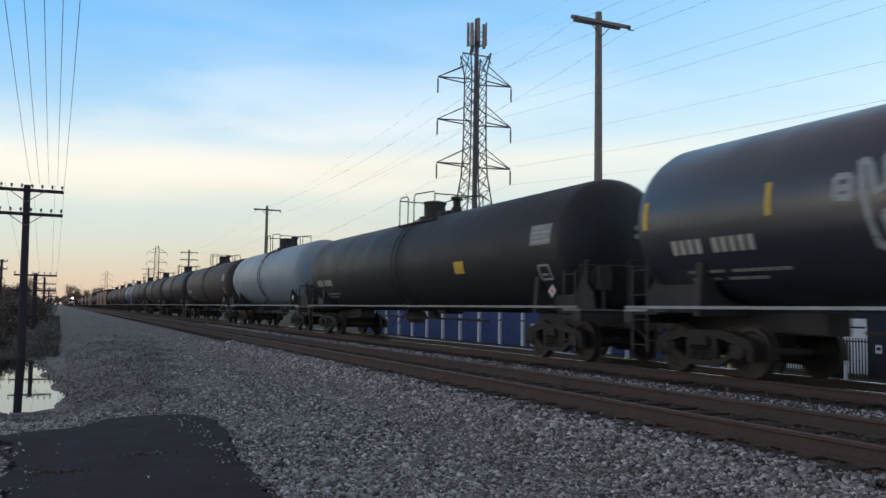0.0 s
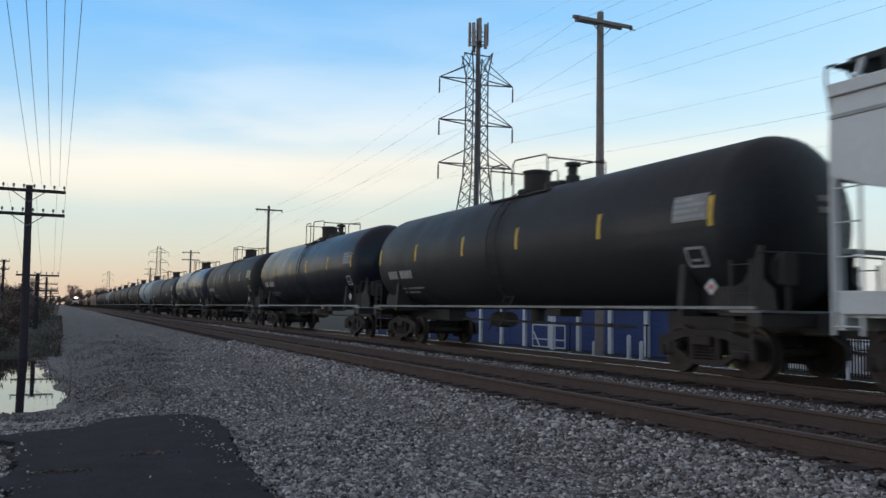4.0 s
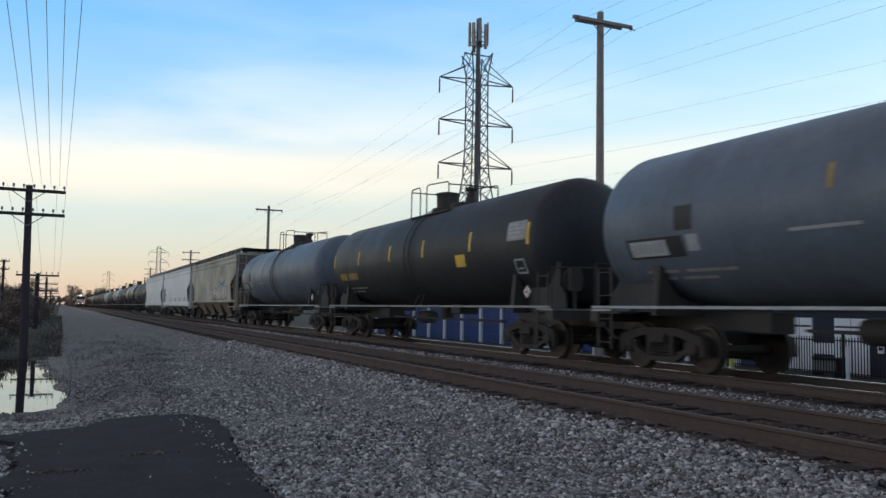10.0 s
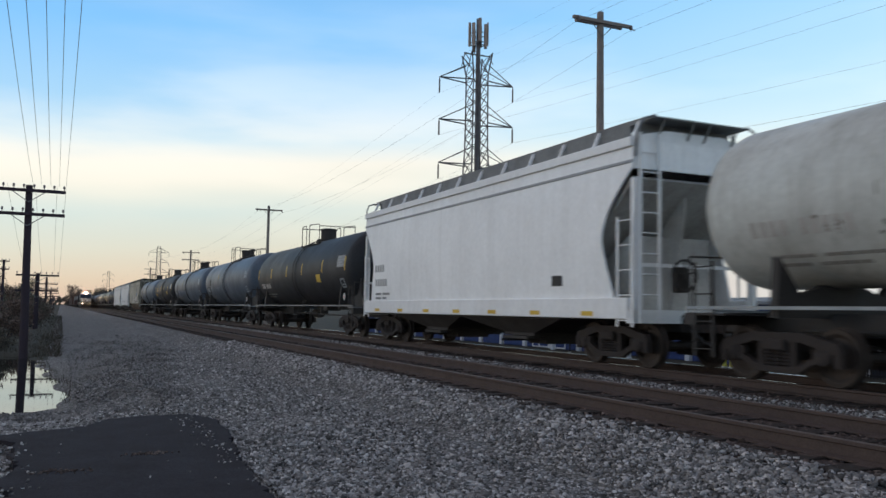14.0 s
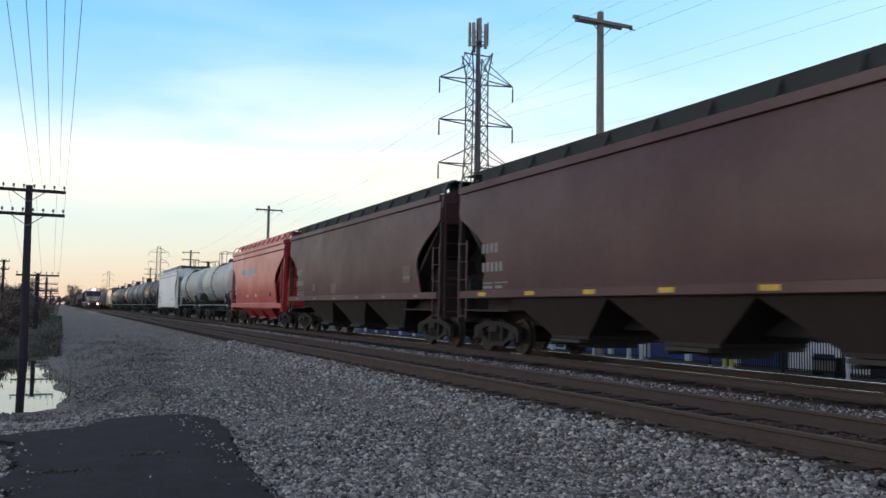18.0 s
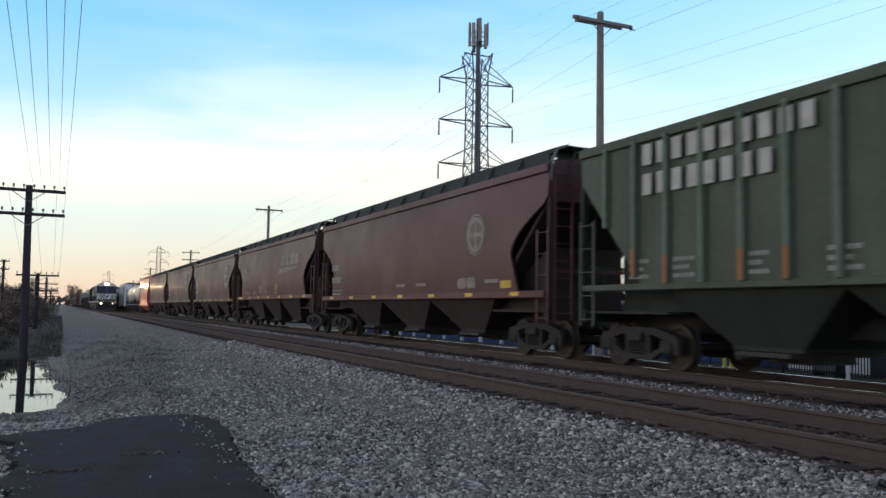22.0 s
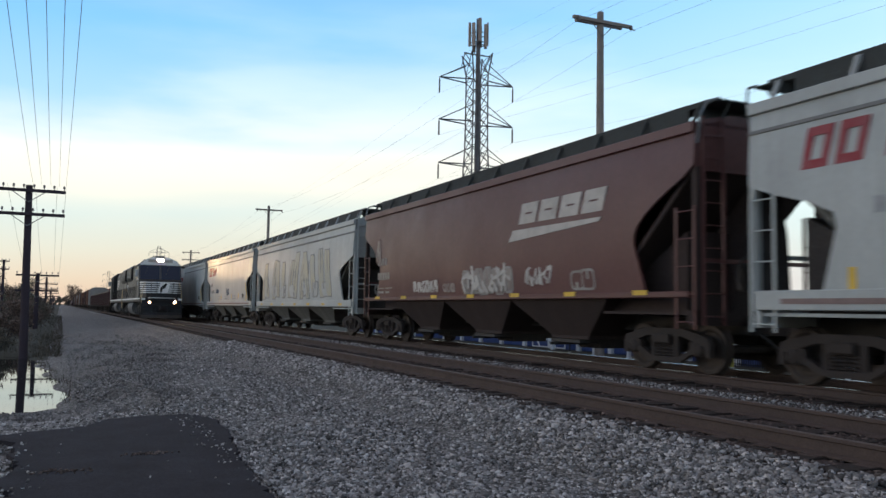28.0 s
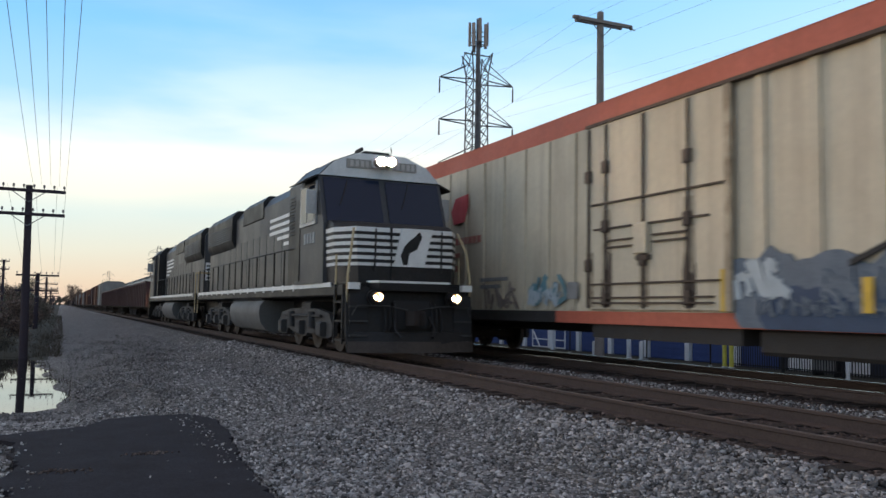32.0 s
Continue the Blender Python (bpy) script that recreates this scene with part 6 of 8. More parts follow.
    blob(car, sx - 0.038, -2.5, 1.02, 6.2, 0.3, M_SLATE, 105, fat=0.9)
    for q in (-4.1, -5.9, -7.6):
        part("graffiti_arc", Shape().prism([(q, 1.78), (q - 0.75, 2.08), (q - 0.9, 2.02), (q - 0.86, 1.9), (q - 0.7, 1.98), (q - 0.02, 1.70)], "x", sx - 0.05, sx), M_BLACK, car, "black graffiti stroke", smooth=False)
    for q in (-1.75, -4.3):
        plate(car, sx - 0.05, q, q - 0.16, 1.08, 1.75 if q != -4.3 else 1.55, M_YELLOW, "reflector", "yellow reflector")
    plate(car, sx - 0.004, 2.7, 2.3, 1.3, 1.65, M_GREY, "placard", "dark notice panel")
    letters(car, sx - 0.004, 6.6, 1.75, 0.09, "99999999", M_GREY, width=0.16, gap=0.1)
    letters(car, sx - 0.004, 6.6, 1.58, 0.09, "999999", M_GREY, width=0.16, gap=0.1)
    part("underframe", Shape().cbox(-0.35, 0.35, -half + 0.7, half - 0.7, 0.6, 0.95, 0.03).box(-1.4, 1.4, -2, 2, 0.55, 0.85), UNDER, car)
    for sg in (-1, 1):
        for x in (-1.5, 1.5):
            part("ladder", lambda: ladder_shape(0.5, 2.6), CREAM, car, key="rladder", m=pose(x * 1.03, (L - 0.35) * sg, 0))
        add_truck(car, (half - 2.3) * sg)
    add_couplers(car, half)
    TRAIN.append((car, y))


build_far_train()

# ---------------------------------------------------------------- the near train
NEAR_TRAIN = []
LOCO = paint("dusty_black_locomotive_paint", (0.064, 0.066, 0.071), 0.45, vary=0.15, scale=0.7, grime=(0.095, 0.094, 0.096), dirt=0.3, bump=0.002, streak=0.2)
LOCO_BLACK = paint("black_locomotive_paint", (0.022, 0.0215, 0.022), 0.48, vary=0.2, scale=0.8, dirt=0.2, bump=0.002)
LOCO_WHITE = paint("white_locomotive_stripe", (0.82, 0.82, 0.80), 0.5, vary=0.08, scale=2, grime=(0.3, 0.29, 0.27), dirt=0.3, bump=0)
LOCO_TRUCK = paint("grey_locomotive_truck", (0.055, 0.054, 0.055), 0.68, vary=0.2, scale=3, dirt=0.4, bump=0.006)
TANK_GREY = paint("dusty_fuel_tank", (0.13, 0.13, 0.13), 0.6, vary=0.1, scale=1, grime=(0.1, 0.09, 0.08), dirt=0.4, bump=0.003, streak=0.2)
RAIL_PALE = paint("pale_yellow_handrail", (0.50, 0.40, 0.24), 0.6, bump=0)
SILVER = paint("silver_window_frame", (0.42, 0.42, 0.42), 0.45, metal=0.4, bump=0)
LAMP = glow("lit_headlight", (1.0, 0.66, 0.35), 6000)
LAMP_BOWL = glow("headlight_bowl", (1.0, 0.85, 0.68), 3.0)
LAMP_SOFT = glow("lit_ditch_light", (1.0, 0.60, 0.32), 650)
DITCH_BOWL = glow("ditch_light_bowl", (1.0, 0.55, 0.26), 1.3)
BOARD = glow("lit_number_board", (0.20, 0.19, 0.18), 0.12)
BROW = paint("dusty_grey_brow", (0.74, 0.735, 0.73), 0.6, vary=0.1, scale=2, grime=(0.3, 0.29, 0.27), dirt=0.3, bump=0, streak=0.15)


def glass(name, col=(0.02, 0.03, 0.05)):
    m = bpy.data.materials.new(name)
    m.use_nodes = True
    b = m.node_tree.nodes["Principled BSDF"]
    b.inputs["Base Color"].default_value = (*col, 1)
    b.inputs["Roughness"].default_value = 0.06
    b.inputs["Specular IOR Level"].default_value = 0.3
    return m


# The blue base colour stands for sky reflected in the panes.
GLASS = glass("dark_cab_glass", (0.012, 0.020, 0.042))


def nose_ring(z, y0, w, grow=0.0):
    g = grow
    return [(-w - g, -0.1, z), (-w - g, y0 + 0.55, z), (-w + 0.33 - g * 0.5, y0 - g, z), (w - 0.33 + g * 0.5, y0 - g, z), (w + g, y0 + 0.55, z), (w + g, -0.1, z)]


def locomotive(label, off, rz):
    car = thing("locomotive", label, "locomotive", (NEAR_X, 529 + off, 0), "locomotives of the near train", rz=rz)

    front = pose(0, 0.62, 0)      # the pilot and all that hangs on it

    def P(name, shape, mat, label="", key=None, m=None, smooth=True, parent=None):
        if name in ("pilot", "plow", "plow_lip", "step_well", "uncoupling_lever", "mu_hose", "corner_plate", "coupler_pocket", "anticlimber", "anticlimber_edge", "ditch_light", "front_steps"):
            m = front @ (m or Matrix.Identity(4))
        return part(name, shape, mat, parent or car, label, key=("loco", key or name), m=m, smooth=smooth)
    P("underframe", lambda: Shape().cbox(-1.45, 1.45, -1.53, 19.0, 1.30, 1.56, 0.03).cbox(-0.4, 0.4, -1.58, 19.2, 0.75, 1.35, 0.04), LOCO_BLACK)
    for x in (-1, 1):
        P("sill_stripe", lambda: Shape().box(-0.012, 0.012, -0.6, 18.6, 1.50, 1.60), LOCO_WHITE, "white sill stripe", m=pose(1.462 * x, 0, 0), smooth=False)
    P("walkway", lambda: Shape().box(-1.44, 1.44, -1.58, 19.0, 1.56, 1.60), LOCO_BLACK, smooth=False)
    P("pilot", lambda: Shape().loft([[(-1.40, -2.40, 0.16), (1.40, -2.40, 0.16), (1.40, -2.2, 0.16), (-1.40, -2.2, 0.16)], [(-1.45, -2.30, 0.62), (1.45, -2.30, 0.62), (1.45, -2.15, 0.62), (-1.45, -2.15, 0.62)], [(-1.45, -2.22, 1.5), (1.45, -2.22, 1.5), (1.45, -2.12, 1.5), (-1.45, -2.12, 1.5)]]), LOCO_BLACK)
    P("plow", lambda: Shape().loft([[(-1.45, -2.35, 0.14), (0, -2.75, 0.14), (1.45, -2.35, 0.14), (0, -2.4, 0.14)], [(-1.45, -2.32, 0.55), (0, -2.5, 0.55), (1.45, -2.32, 0.55), (0, -2.3, 0.55)]]), LOCO_BLACK)
    P("plow_lip", lambda: Shape().loft([[(-1.44, -2.40, 0.13), (0, -2.80, 0.13), (1.44, -2.40, 0.13), (0, -2.45, 0.13)], [(-1.44, -2.375, 0.36), (0, -2.66, 0.36), (1.44, -2.375, 0.36), (0, -2.4, 0.36)]]), DUSTY, "dusty brown plow edge")
    for x in (-1, 1):
        # black plate stands for the shade inside the step well
        well = P("step_well", lambda: Shape().box(-0.2, 0.2, -2.335, -2.28, 0.42, 1.34), M_BLACK, "dark step well in the pilot", key="stepwell", m=pose(1.2 * x, 0, 0), smooth=False)
        for k in range(3):
            P("step_tread", lambda: Shape().cbox(-0.2, 0.2, -2.40, -2.33, -0.02, 0.02, 0.008), LOCO_TRUCK, key="steptread", parent=well, m=pose(0, 0, 0.48 + 0.30 * k), smooth=False)
        P("uncoupling_lever", lambda: Shape().path([(0.12, -2.42, 1.02), (0.55, -2.44, 1.10), (1.25, -2.42, 1.10), (1.36, -2.40, 0.9)], 0.016), LOCO_TRUCK, key=("lever", x), m=pose(0, 0, 0) if x > 0 else Matrix.Scale(-1, 4, (1, 0, 0)))
        for k in range(3):
            P("mu_hose", lambda: Shape().path([(0, -2.32, 1.2), (0.01, -2.42, 1.05), (0.02, -2.44, 0.75), (0.0, -2.40, 0.6)], 0.022), M_BLACK, "rubber hose on the pilot", key="muhose", m=pose(x * (0.42 + 0.11 * k), 0, -0.04 * k))
        P("corner_plate", lambda: Shape().box(-0.12, 0.12, -2.36, -2.22, 1.44, 1.58), LOCO_WHITE, "white pilot corner plate", key="cornerplate", m=pose(1.3 * x, 0, 0), smooth=False)
    # black block stands for the shade of the coupler opening
    P("coupler_pocket", lambda: Shape().cbox(-0.42, 0.42, -2.36, -2.2, 0.62, 1.22, 0.05), M_BLACK, "dark coupler pocket", smooth=False)
    P("anticlimber", lambda: Shape().prism([(-0.95, -2.15), (-0.8, -2.5), (0.8, -2.5), (0.95, -2.15)], "z", 1.42, 1.60), LOCO_BLACK)
    P("anticlimber_edge", lambda: Shape().prism([(-0.96, -2.16), (-0.81, -2.51), (0.81, -2.51), (0.96, -2.16)], "z", 1.585, 1.63), LOCO_WHITE, smooth=False)
    for y, r in ((-1.58, 180), (19.1, 0)):
        c = P("coupler", coupler_shape, TRUCK, m=pose(0, y + (0.25 if r == 0 else -0.25), 0, 0, 0, r))
        P("air_hose", lambda: Shape().path([(0.4, -0.1, 0.9), (0.45, 0.1, 0.6), (0.35, 0.22, 0.45)], 0.03).path([(-0.4, -0.1, 0.9), (-0.45, 0.1, 0.6), (-0.35, 0.22, 0.45)], 0.03), M_BLACK, parent=c)
    # nose
    P("nose", lambda: Shape().loft([nose_ring(1.6, -1.35, 1.42), nose_ring(2.2, -1.32, 1.44), nose_ring(2.80, -1.26, 1.46), nose_ring(2.90, -1.15, 1.44), [(-1.42, -0.1, 3.0), (-1.42, -0.3, 3.0), (-1.2, -0.34, 3.0), (1.2, -0.34, 3.0), (1.42, -0.3, 3.0), (1.42, -0.1, 3.0)]]), LOCO_BLACK)
    P("nose_band", lambda: Shape().loft([nose_ring(1.96, -1.338, 1.435, 0.008), nose_ring(2.80, -1.262, 1.462, 0.008)]), LOCO_WHITE, "white nose band", smooth=False)
    for k, z in enumerate((2.03, 2.18, 2.33, 2.48, 2.63)):
        ya, yb = -1.338 + (z - 1.96) / 0.84 * 0.076, -1.338 + (z - 1.89) / 0.84 * 0.076
        P("nose_stripe", lambda: Shape().loft([nose_ring(z, ya, 1.435 + (z - 1.96) * 0.0321, 0.016), nose_ring(z + 0.07, yb, 1.435 + (z - 1.89) * 0.0321, 0.016)]), LOCO_BLACK, "black nose stripe", key=("ns", k), smooth=False)
    P("nose_panel", lambda: Shape().prism([(-0.30, 1.96), (0.42, 1.96), (0.62, 2.80), (-0.10, 2.80)], "y", -1.366, -1.25), LOCO_WHITE, "white nose panel", smooth=False)
    P("nose_emblem", lambda: Shape().prism([(-0.08, 2.0), (0.02, 2.0), (0.06, 2.25), (0.24, 2.35), (0.36, 2.62), (0.30, 2.74), (0.18, 2.62), (0.05, 2.52), (-0.06, 2.4), (-0.14, 2.2)], "y", -1.376, -1.26), LOCO_BLACK, "black emblem on the nose", smooth=False)
    P("nose_door_seam", lambda: Shape().box(-0.36, -0.34, -1.372, -1.26, 1.7, 2.8), LOCO_BLACK, smooth=False)
    P("nose_grab", lambda: Shape().path([(-0.75, -1.42, 1.85), (-0.75, -1.45, 2.75)], 0.02).path([(0.8, -1.42, 1.85), (0.8, -1.45, 2.75)], 0.02), LOCO_BLACK)
    # cab
    P("cab", lambda: Shape().loft([[(-1.52, -0.16, 1.6), (1.52, -0.16, 1.6), (1.52, 2.35, 1.6), (-1.52, 2.35, 1.6)], [(-1.53, -0.12, 2.95), (1.53, -0.12, 2.95), (1.53, 2.35, 2.95), (-1.53, 2.35, 2.95)],
                                   [(-1.53, 0.38, 4.12), (1.53, 0.38, 4.12), (1.53, 2.35, 4.12), (-1.53, 2.35, 4.12)], [(-1.18, 0.42, 4.48), (1.18, 0.42, 4.48), (1.18, 2.35, 4.48), (-1.18, 2.35, 4.48)],
                                   [(-0.62, 0.46, 4.72), (0.62, 0.46, 4.72), (0.62, 2.35, 4.72), (-0.62, 2.35, 4.72)]]), LOCO, smooth=False)
    for x in (-1, 1):
        w = P("windshield_pane", lambda: Shape().loft([[(-0.68, -0.15, 2.98), (0.68, -0.15, 2.98), (0.68, -0.10, 2.98), (-0.68, -0.10, 2.98)], [(-0.68, 0.31, 4.06), (0.68, 0.31, 4.06), (0.68, 0.36, 4.06), (-0.68, 0.36, 4.06)]]), GLASS, "dark blue windshield pane", m=pose(0.76 * x, 0, 0), smooth=False)
        P("wiper", lambda: Shape().tube((-0.1, 0.28, 4.02), (-0.35, 0.02, 3.4), 0.012), M_BLACK, parent=w)
    P("brow", lambda: Shape().prism([(-1.50, 4.12), (1.50, 4.12), (1.16, 4.47), (0.6, 4.70), (-0.6, 4.70), (-1.16, 4.47)], "y", 0.32, 0.38), BROW, "pale grey brow above the windshield", smooth=False)
    for x in (-1, 1):
        nb = P("number_board", lambda: Shape().box(-0.30, 0.30, -0.10, -0.06, 4.34, 4.54), BOARD, "lit number board", m=pose(0.58 * x, 0.38, 0), smooth=False)
        P("number_bars", lambda: Shape().box(-0.22, -0.14, -0.106, -0.1, 4.37, 4.51).box(-0.09, -0.01, -0.106, -0.1, 4.37, 4.51).box(0.04, 0.12, -0.106, -0.1, 4.37, 4.51).box(0.16, 0.24, -0.106, -0.1, 4.37, 4.51), M_BONE, parent=nb, smooth=False)
    hd = P("headlight", lambda: Shape().cbox(-0.27, 0.27, -0.14, 0.0, 4.36, 4.62, 0.03), LOCO_WHITE, m=pose(0, 0.38, 0), smooth=False)
    for x in (-0.12, 0.12):
        P("lens", lambda: Shape().lathe([(0.06, -0.128), (0.104, -0.15), (0.106, -0.12)], "y", (0, 0, 4.49), 16), LAMP_BOWL, "lit headlight lens", parent=hd, m=pose(x, 0, 0))
        # tube added around the bulb to cut its sideways light
        P("visor", lambda: Shape().lathe([(0.108, -0.12), (0.108, -0.40), (0.119, -0.40), (0.119, -0.12)], "y", (0, 0, 4.49), 16), LOCO_BLACK, "black lamp visor", parent=hd, m=pose(x, 0, 0))
        P("bulb", lambda: Shape().lathe([(0.02, -0.152), (0.06, -0.148), (0.06, -0.12)], "y", (0, 0, 4.49), 14), LAMP, "glaring headlight bulb", parent=hd, m=pose(x, 0, 0))
    for x, mt in ((-0.89, LAMP_SOFT), (0.89, LAMP_SOFT)):
        d = P("ditch_light", lambda: Shape().lathe([(0.06, -2.28), (0.15, -2.34), (0.16, -2.46), (0.14, -2.46)], "y", (0, 0, 1.28), 14), LOCO_BLACK, m=pose(x, 0, 0))
        P("lens", lambda: Shape().lathe([(0.045, -2.45), (0.097, -2.47), (0.098, -2.44)], "y", (0, 0, 1.28), 14), DITCH_BOWL, "lit ditch light lens", key="dlens", parent=d)
        # same added tube, to keep the ditch light's beam narrow
        P("visor", lambda: Shape().lathe([(0.10, -2.43), (0.10, -2.70), (0.112, -2.70), (0.112, -2.43)], "y", (0, 0, 1.28), 16), LOCO_BLACK, "black lamp visor", key="dvisor", parent=d)
        P("bulb", lambda: Shape().lathe([(0.015, -2.472), (0.045, -2.468), (0.045, -2.44)], "y", (0, 0, 1.28), 12), mt, "glaring ditch light bulb", key="dbulb", parent=d)
    for x in (-1, 1):
        r = pose(0, 0, 0) if x < 0 else Matrix.Scale(-1, 4, (1, 0, 0))
        wf = P("side_window_frame", lambda: Shape().box(-1.57, -1.53, 0.42, 1.78, 2.98, 3.98), SILVER, "silver side window frame", key=("swf", x), m=r, smooth=False)
        for q in (0, 1):
            P("side_pane", lambda: Shape().box(-1.58, -1.54, 0.5 + 0.62 * q, 1.06 + 0.62 * q, 3.06, 3.9), GLASS, key=("sp", q), parent=wf, smooth=False)
        P("sunshade", lambda: Shape().prism([(-1.85, 3.98), (-1.53, 4.14), (-1.53, 4.10), (-1.85, 3.95)], "y", 0.4, 1.8), LOCO_BLACK, key=("ss", x), m=r, smooth=False)
        P("cab_lettering", lambda: Shape().box(-1.54, -1.53, 0.55, 0.72, 2.55, 2.8).box(-1.54, -1.53, 0.8, 0.97, 2.55, 2.8).box(-1.54, -1.53, 1.05, 1.22, 2.55, 2.8).box(-1.54, -1.53, 1.3, 1.47, 2.55, 2.8), M_PALE, key=("cl", x), m=r, smooth=False)
        P("cab_door", lambda: Shape().box(-1.545, -1.53, 1.85, 2.3, 1.7, 3.7), LOCO_BLACK, key=("cd", x), m=r, smooth=False)
        P("mirror", lambda: Shape().box(-1.8, -1.56, 0.36, 0.4, 3.2, 3.75), SILVER, key=("mi", x), m=r, smooth=False)
        P("front_steps", lambda: Shape().box(-1.48, -1.1, -2.15, -1.55, 0.35, 0.39).box(-1.48, -1.1, -2.1, -1.55, 0.75, 0.79).box(-1.48, -1.1, -2.05, -1.55, 1.15, 1.19).box(-1.49, -1.46, -2.15, -2.1, 0.3, 1.55).box(-1.49, -1.46, -1.6, -1.55, 0.3, 1.55), LOCO_BLACK, key=("fs", x), m=r, smooth=False)
        P("corner_handrail", lambda: Shape().path([(-1.42, -1.6, 0.75), (-1.42, -1.62, 1.7), (-1.34, -1.58, 2.3), (-1.22, -1.35, 2.75)], 0.025), RAIL_PALE, "pale yellow corner handrail", key=("ch", x), m=r)
        P("step_handrail", lambda: Shape().path([(-1.46, -0.95, 0.9), (-1.46, -0.95, 2.2)], 0.022), RAIL_PALE, key=("sh", x), m=r)
        P("end_handrail", lambda: Shape().path([(-1.42, 19.1, 0.75), (-1.42, 19.1, 2.5), (-0.4, 19.1, 2.5), (-0.4, 19.1, 1.6)], 0.025), RAIL_PALE, key=("eh", x), m=r)
        sr = P("side_handrail", lambda: Shape().path([(-1.44, 2.5, 2.55), (-1.44, 18.6, 2.55)], 0.02), LOCO_BLACK, key=("sr", x), m=r)
        for i in range(15):
            P("stanchion", lambda: Shape().tube((-1.44, 0, 1.45), (-1.44, 0, 2.55), 0.022, 6), LOCO_BLACK, key="st", parent=sr, m=pose(0, 2.6 + i * 1.14, 0))
            P("stanchion_foot", lambda: Shape().box(-1.475, -1.44, -0.05, 0.05, 1.45, 1.62), LOCO_WHITE, key="sf", parent=sr, m=pose(0, 2.6 + i * 1.14, 0), smooth=False)
    P("roof_detail", lambda: Shape().cbox(-0.35, 0.35, 0.7, 1.7, 4.72, 4.84, 0.04).path([(0.3, 0.5, 4.72), (0.3, 0.5, 4.95)], 0.012).path([(-0.5, 0.35, 4.80), (-0.5, 0.75, 4.80)], 0.05), LOCO_BLACK)
    P("horn", lambda: Shape().lathe([(0.03, 2.2), (0.035, 1.95), (0.09, 1.8)], "y", (0.15, 0, 4.8), 10).lathe([(0.03, 2.2), (0.035, 2.45), (0.08, 2.6)], "y", (0.35, 0, 4.8), 10), SILVER)
    # hood behind the cab
    P("intake", lambda: Shape().prism([(-1.40, 1.6), (1.40, 1.6), (1.40, 4.18), (1.0, 4.62), (-1.0, 4.62), (-1.40, 4.18)], "y", 2.35, 3.5), LOCO_BLACK)
    P("intake_grille", lambda: grille(-1.405, 2.45, 3.4, 2.9, 3.95, 12), LOCO_BLACK, "black louvred grille")
    P("hood", lambda: Shape().prism([(-1.0, 1.6), (1.0, 1.6), (1.0, 4.2), (0.8, 4.5), (0.4, 4.57), (-0.4, 4.57), (-0.8, 4.5), (-1.0, 4.2)], "y", 3.5, 18.7), LOCO)
    for i in range(11):
        for x, r in ((-1, 0), (1, 180)):
            P("hood_door", lambda: Shape().box(-0.012, 0.012, -0.47, 0.47, 1.75, 3.3), LOCO, key="hd", m=pose(1.006 * x, 4.3 + i * 1.0, 0, 0, 0, r), smooth=False)
    for x in (-1, 1):
        P("hood_lettering", lambda: Shape().box(-0.01, 0.01, 4.3, 7.4, 3.62, 3.72).box(-0.01, 0.01, 4.3, 7.4, 3.42, 3.52).box(-0.01, 0.01, 4.3, 7.4, 3.22, 3.32).box(-0.01, 0.01, 4.3, 6.4, 3.02, 3.12).box(-0.01, 0.01, 4.3, 5.6, 2.82, 2.92), LOCO_WHITE, "pale lettering block", m=pose(1.016 * x, 0, 0), smooth=False)
    P("dynamic_brake", lambda: Shape().cbox(-1.03, 1.03, 8.4, 11.6, 3.7, 4.62, 0.2), LOCO_BLACK)
    for i in range(3):
        P("roof_fan", lambda: Shape().lathe([(0.62, 0), (0.62, 0.14), (0.5, 0.18), (0.1, 0.18)], "z", (0, 0, 4.36), 18), LOCO_BLACK, m=pose(0, 13.2 + 1.6 * i, 0.22))
    P("radiator", lambda: Shape().prism([(-1.02, 3.2), (-1.16, 3.45), (-1.16, 4.35), (-0.95, 4.6), (0.95, 4.6), (1.16, 4.35), (1.16, 3.45), (1.02, 3.2)], "y", 13.0, 18.5), LOCO_BLACK, "black flared radiator section")
    P("radiator_grille", lambda: grille(-1.165, 13.2, 18.3, 3.5, 4.1, 7), LOCO, "louvred radiator grille")
    P("exhaust", lambda: Shape().box(-0.35, 0.35, 7.2, 7.7, 4.5, 4.72), LOCO_BLACK, smooth=False)
    P("end_band", lambda: Shape().box(-0.95, 0.95, 18.7, 18.72, 2.2, 3.0), LOCO_WHITE, "white end band", smooth=False)
    for k in range(4):
        P("end_stripe", lambda: Shape().box(-0.9, 0.9, 18.72, 18.726, 2.28 + 0.18 * k, 2.34 + 0.18 * k), LOCO_BLACK, key=("es", k), smooth=False)
    # below the deck
    P("fuel_tank", lambda: Shape().prism([(-0.95, 0.27), (0.95, 0.27), (1.22, 0.36), (1.40, 0.58), (1.46, 0.85), (1.43, 1.08), (1.3, 1.24), (-1.3, 1.24), (-1.43, 1.08), (-1.46, 0.85), (-1.40, 0.58), (-1.22, 0.36)], "y", 6.6, 11.3), TANK_GREY, "dusty grey fuel tank")
    P("air_tank", lambda: Shape().lathe([(0.1, 6.6), (0.22, 6.7), (0.22, 11.0), (0.1, 11.1)], "y", (-1.2, 0, 1.42), 12), LOCO_BLACK)
    for y in (2.5, 15.0):
        tr = P("locomotive_truck", loco_truck, LOCO_TRUCK, "grey three-axle truck", key="ltruck", m=pose(0, y, 0))
        for a in (-1.85, 0.0, 1.85):
            P("axle", axle_shape, TRUCK, key="laxle", parent=tr, m=pose(0, a, 0.53))
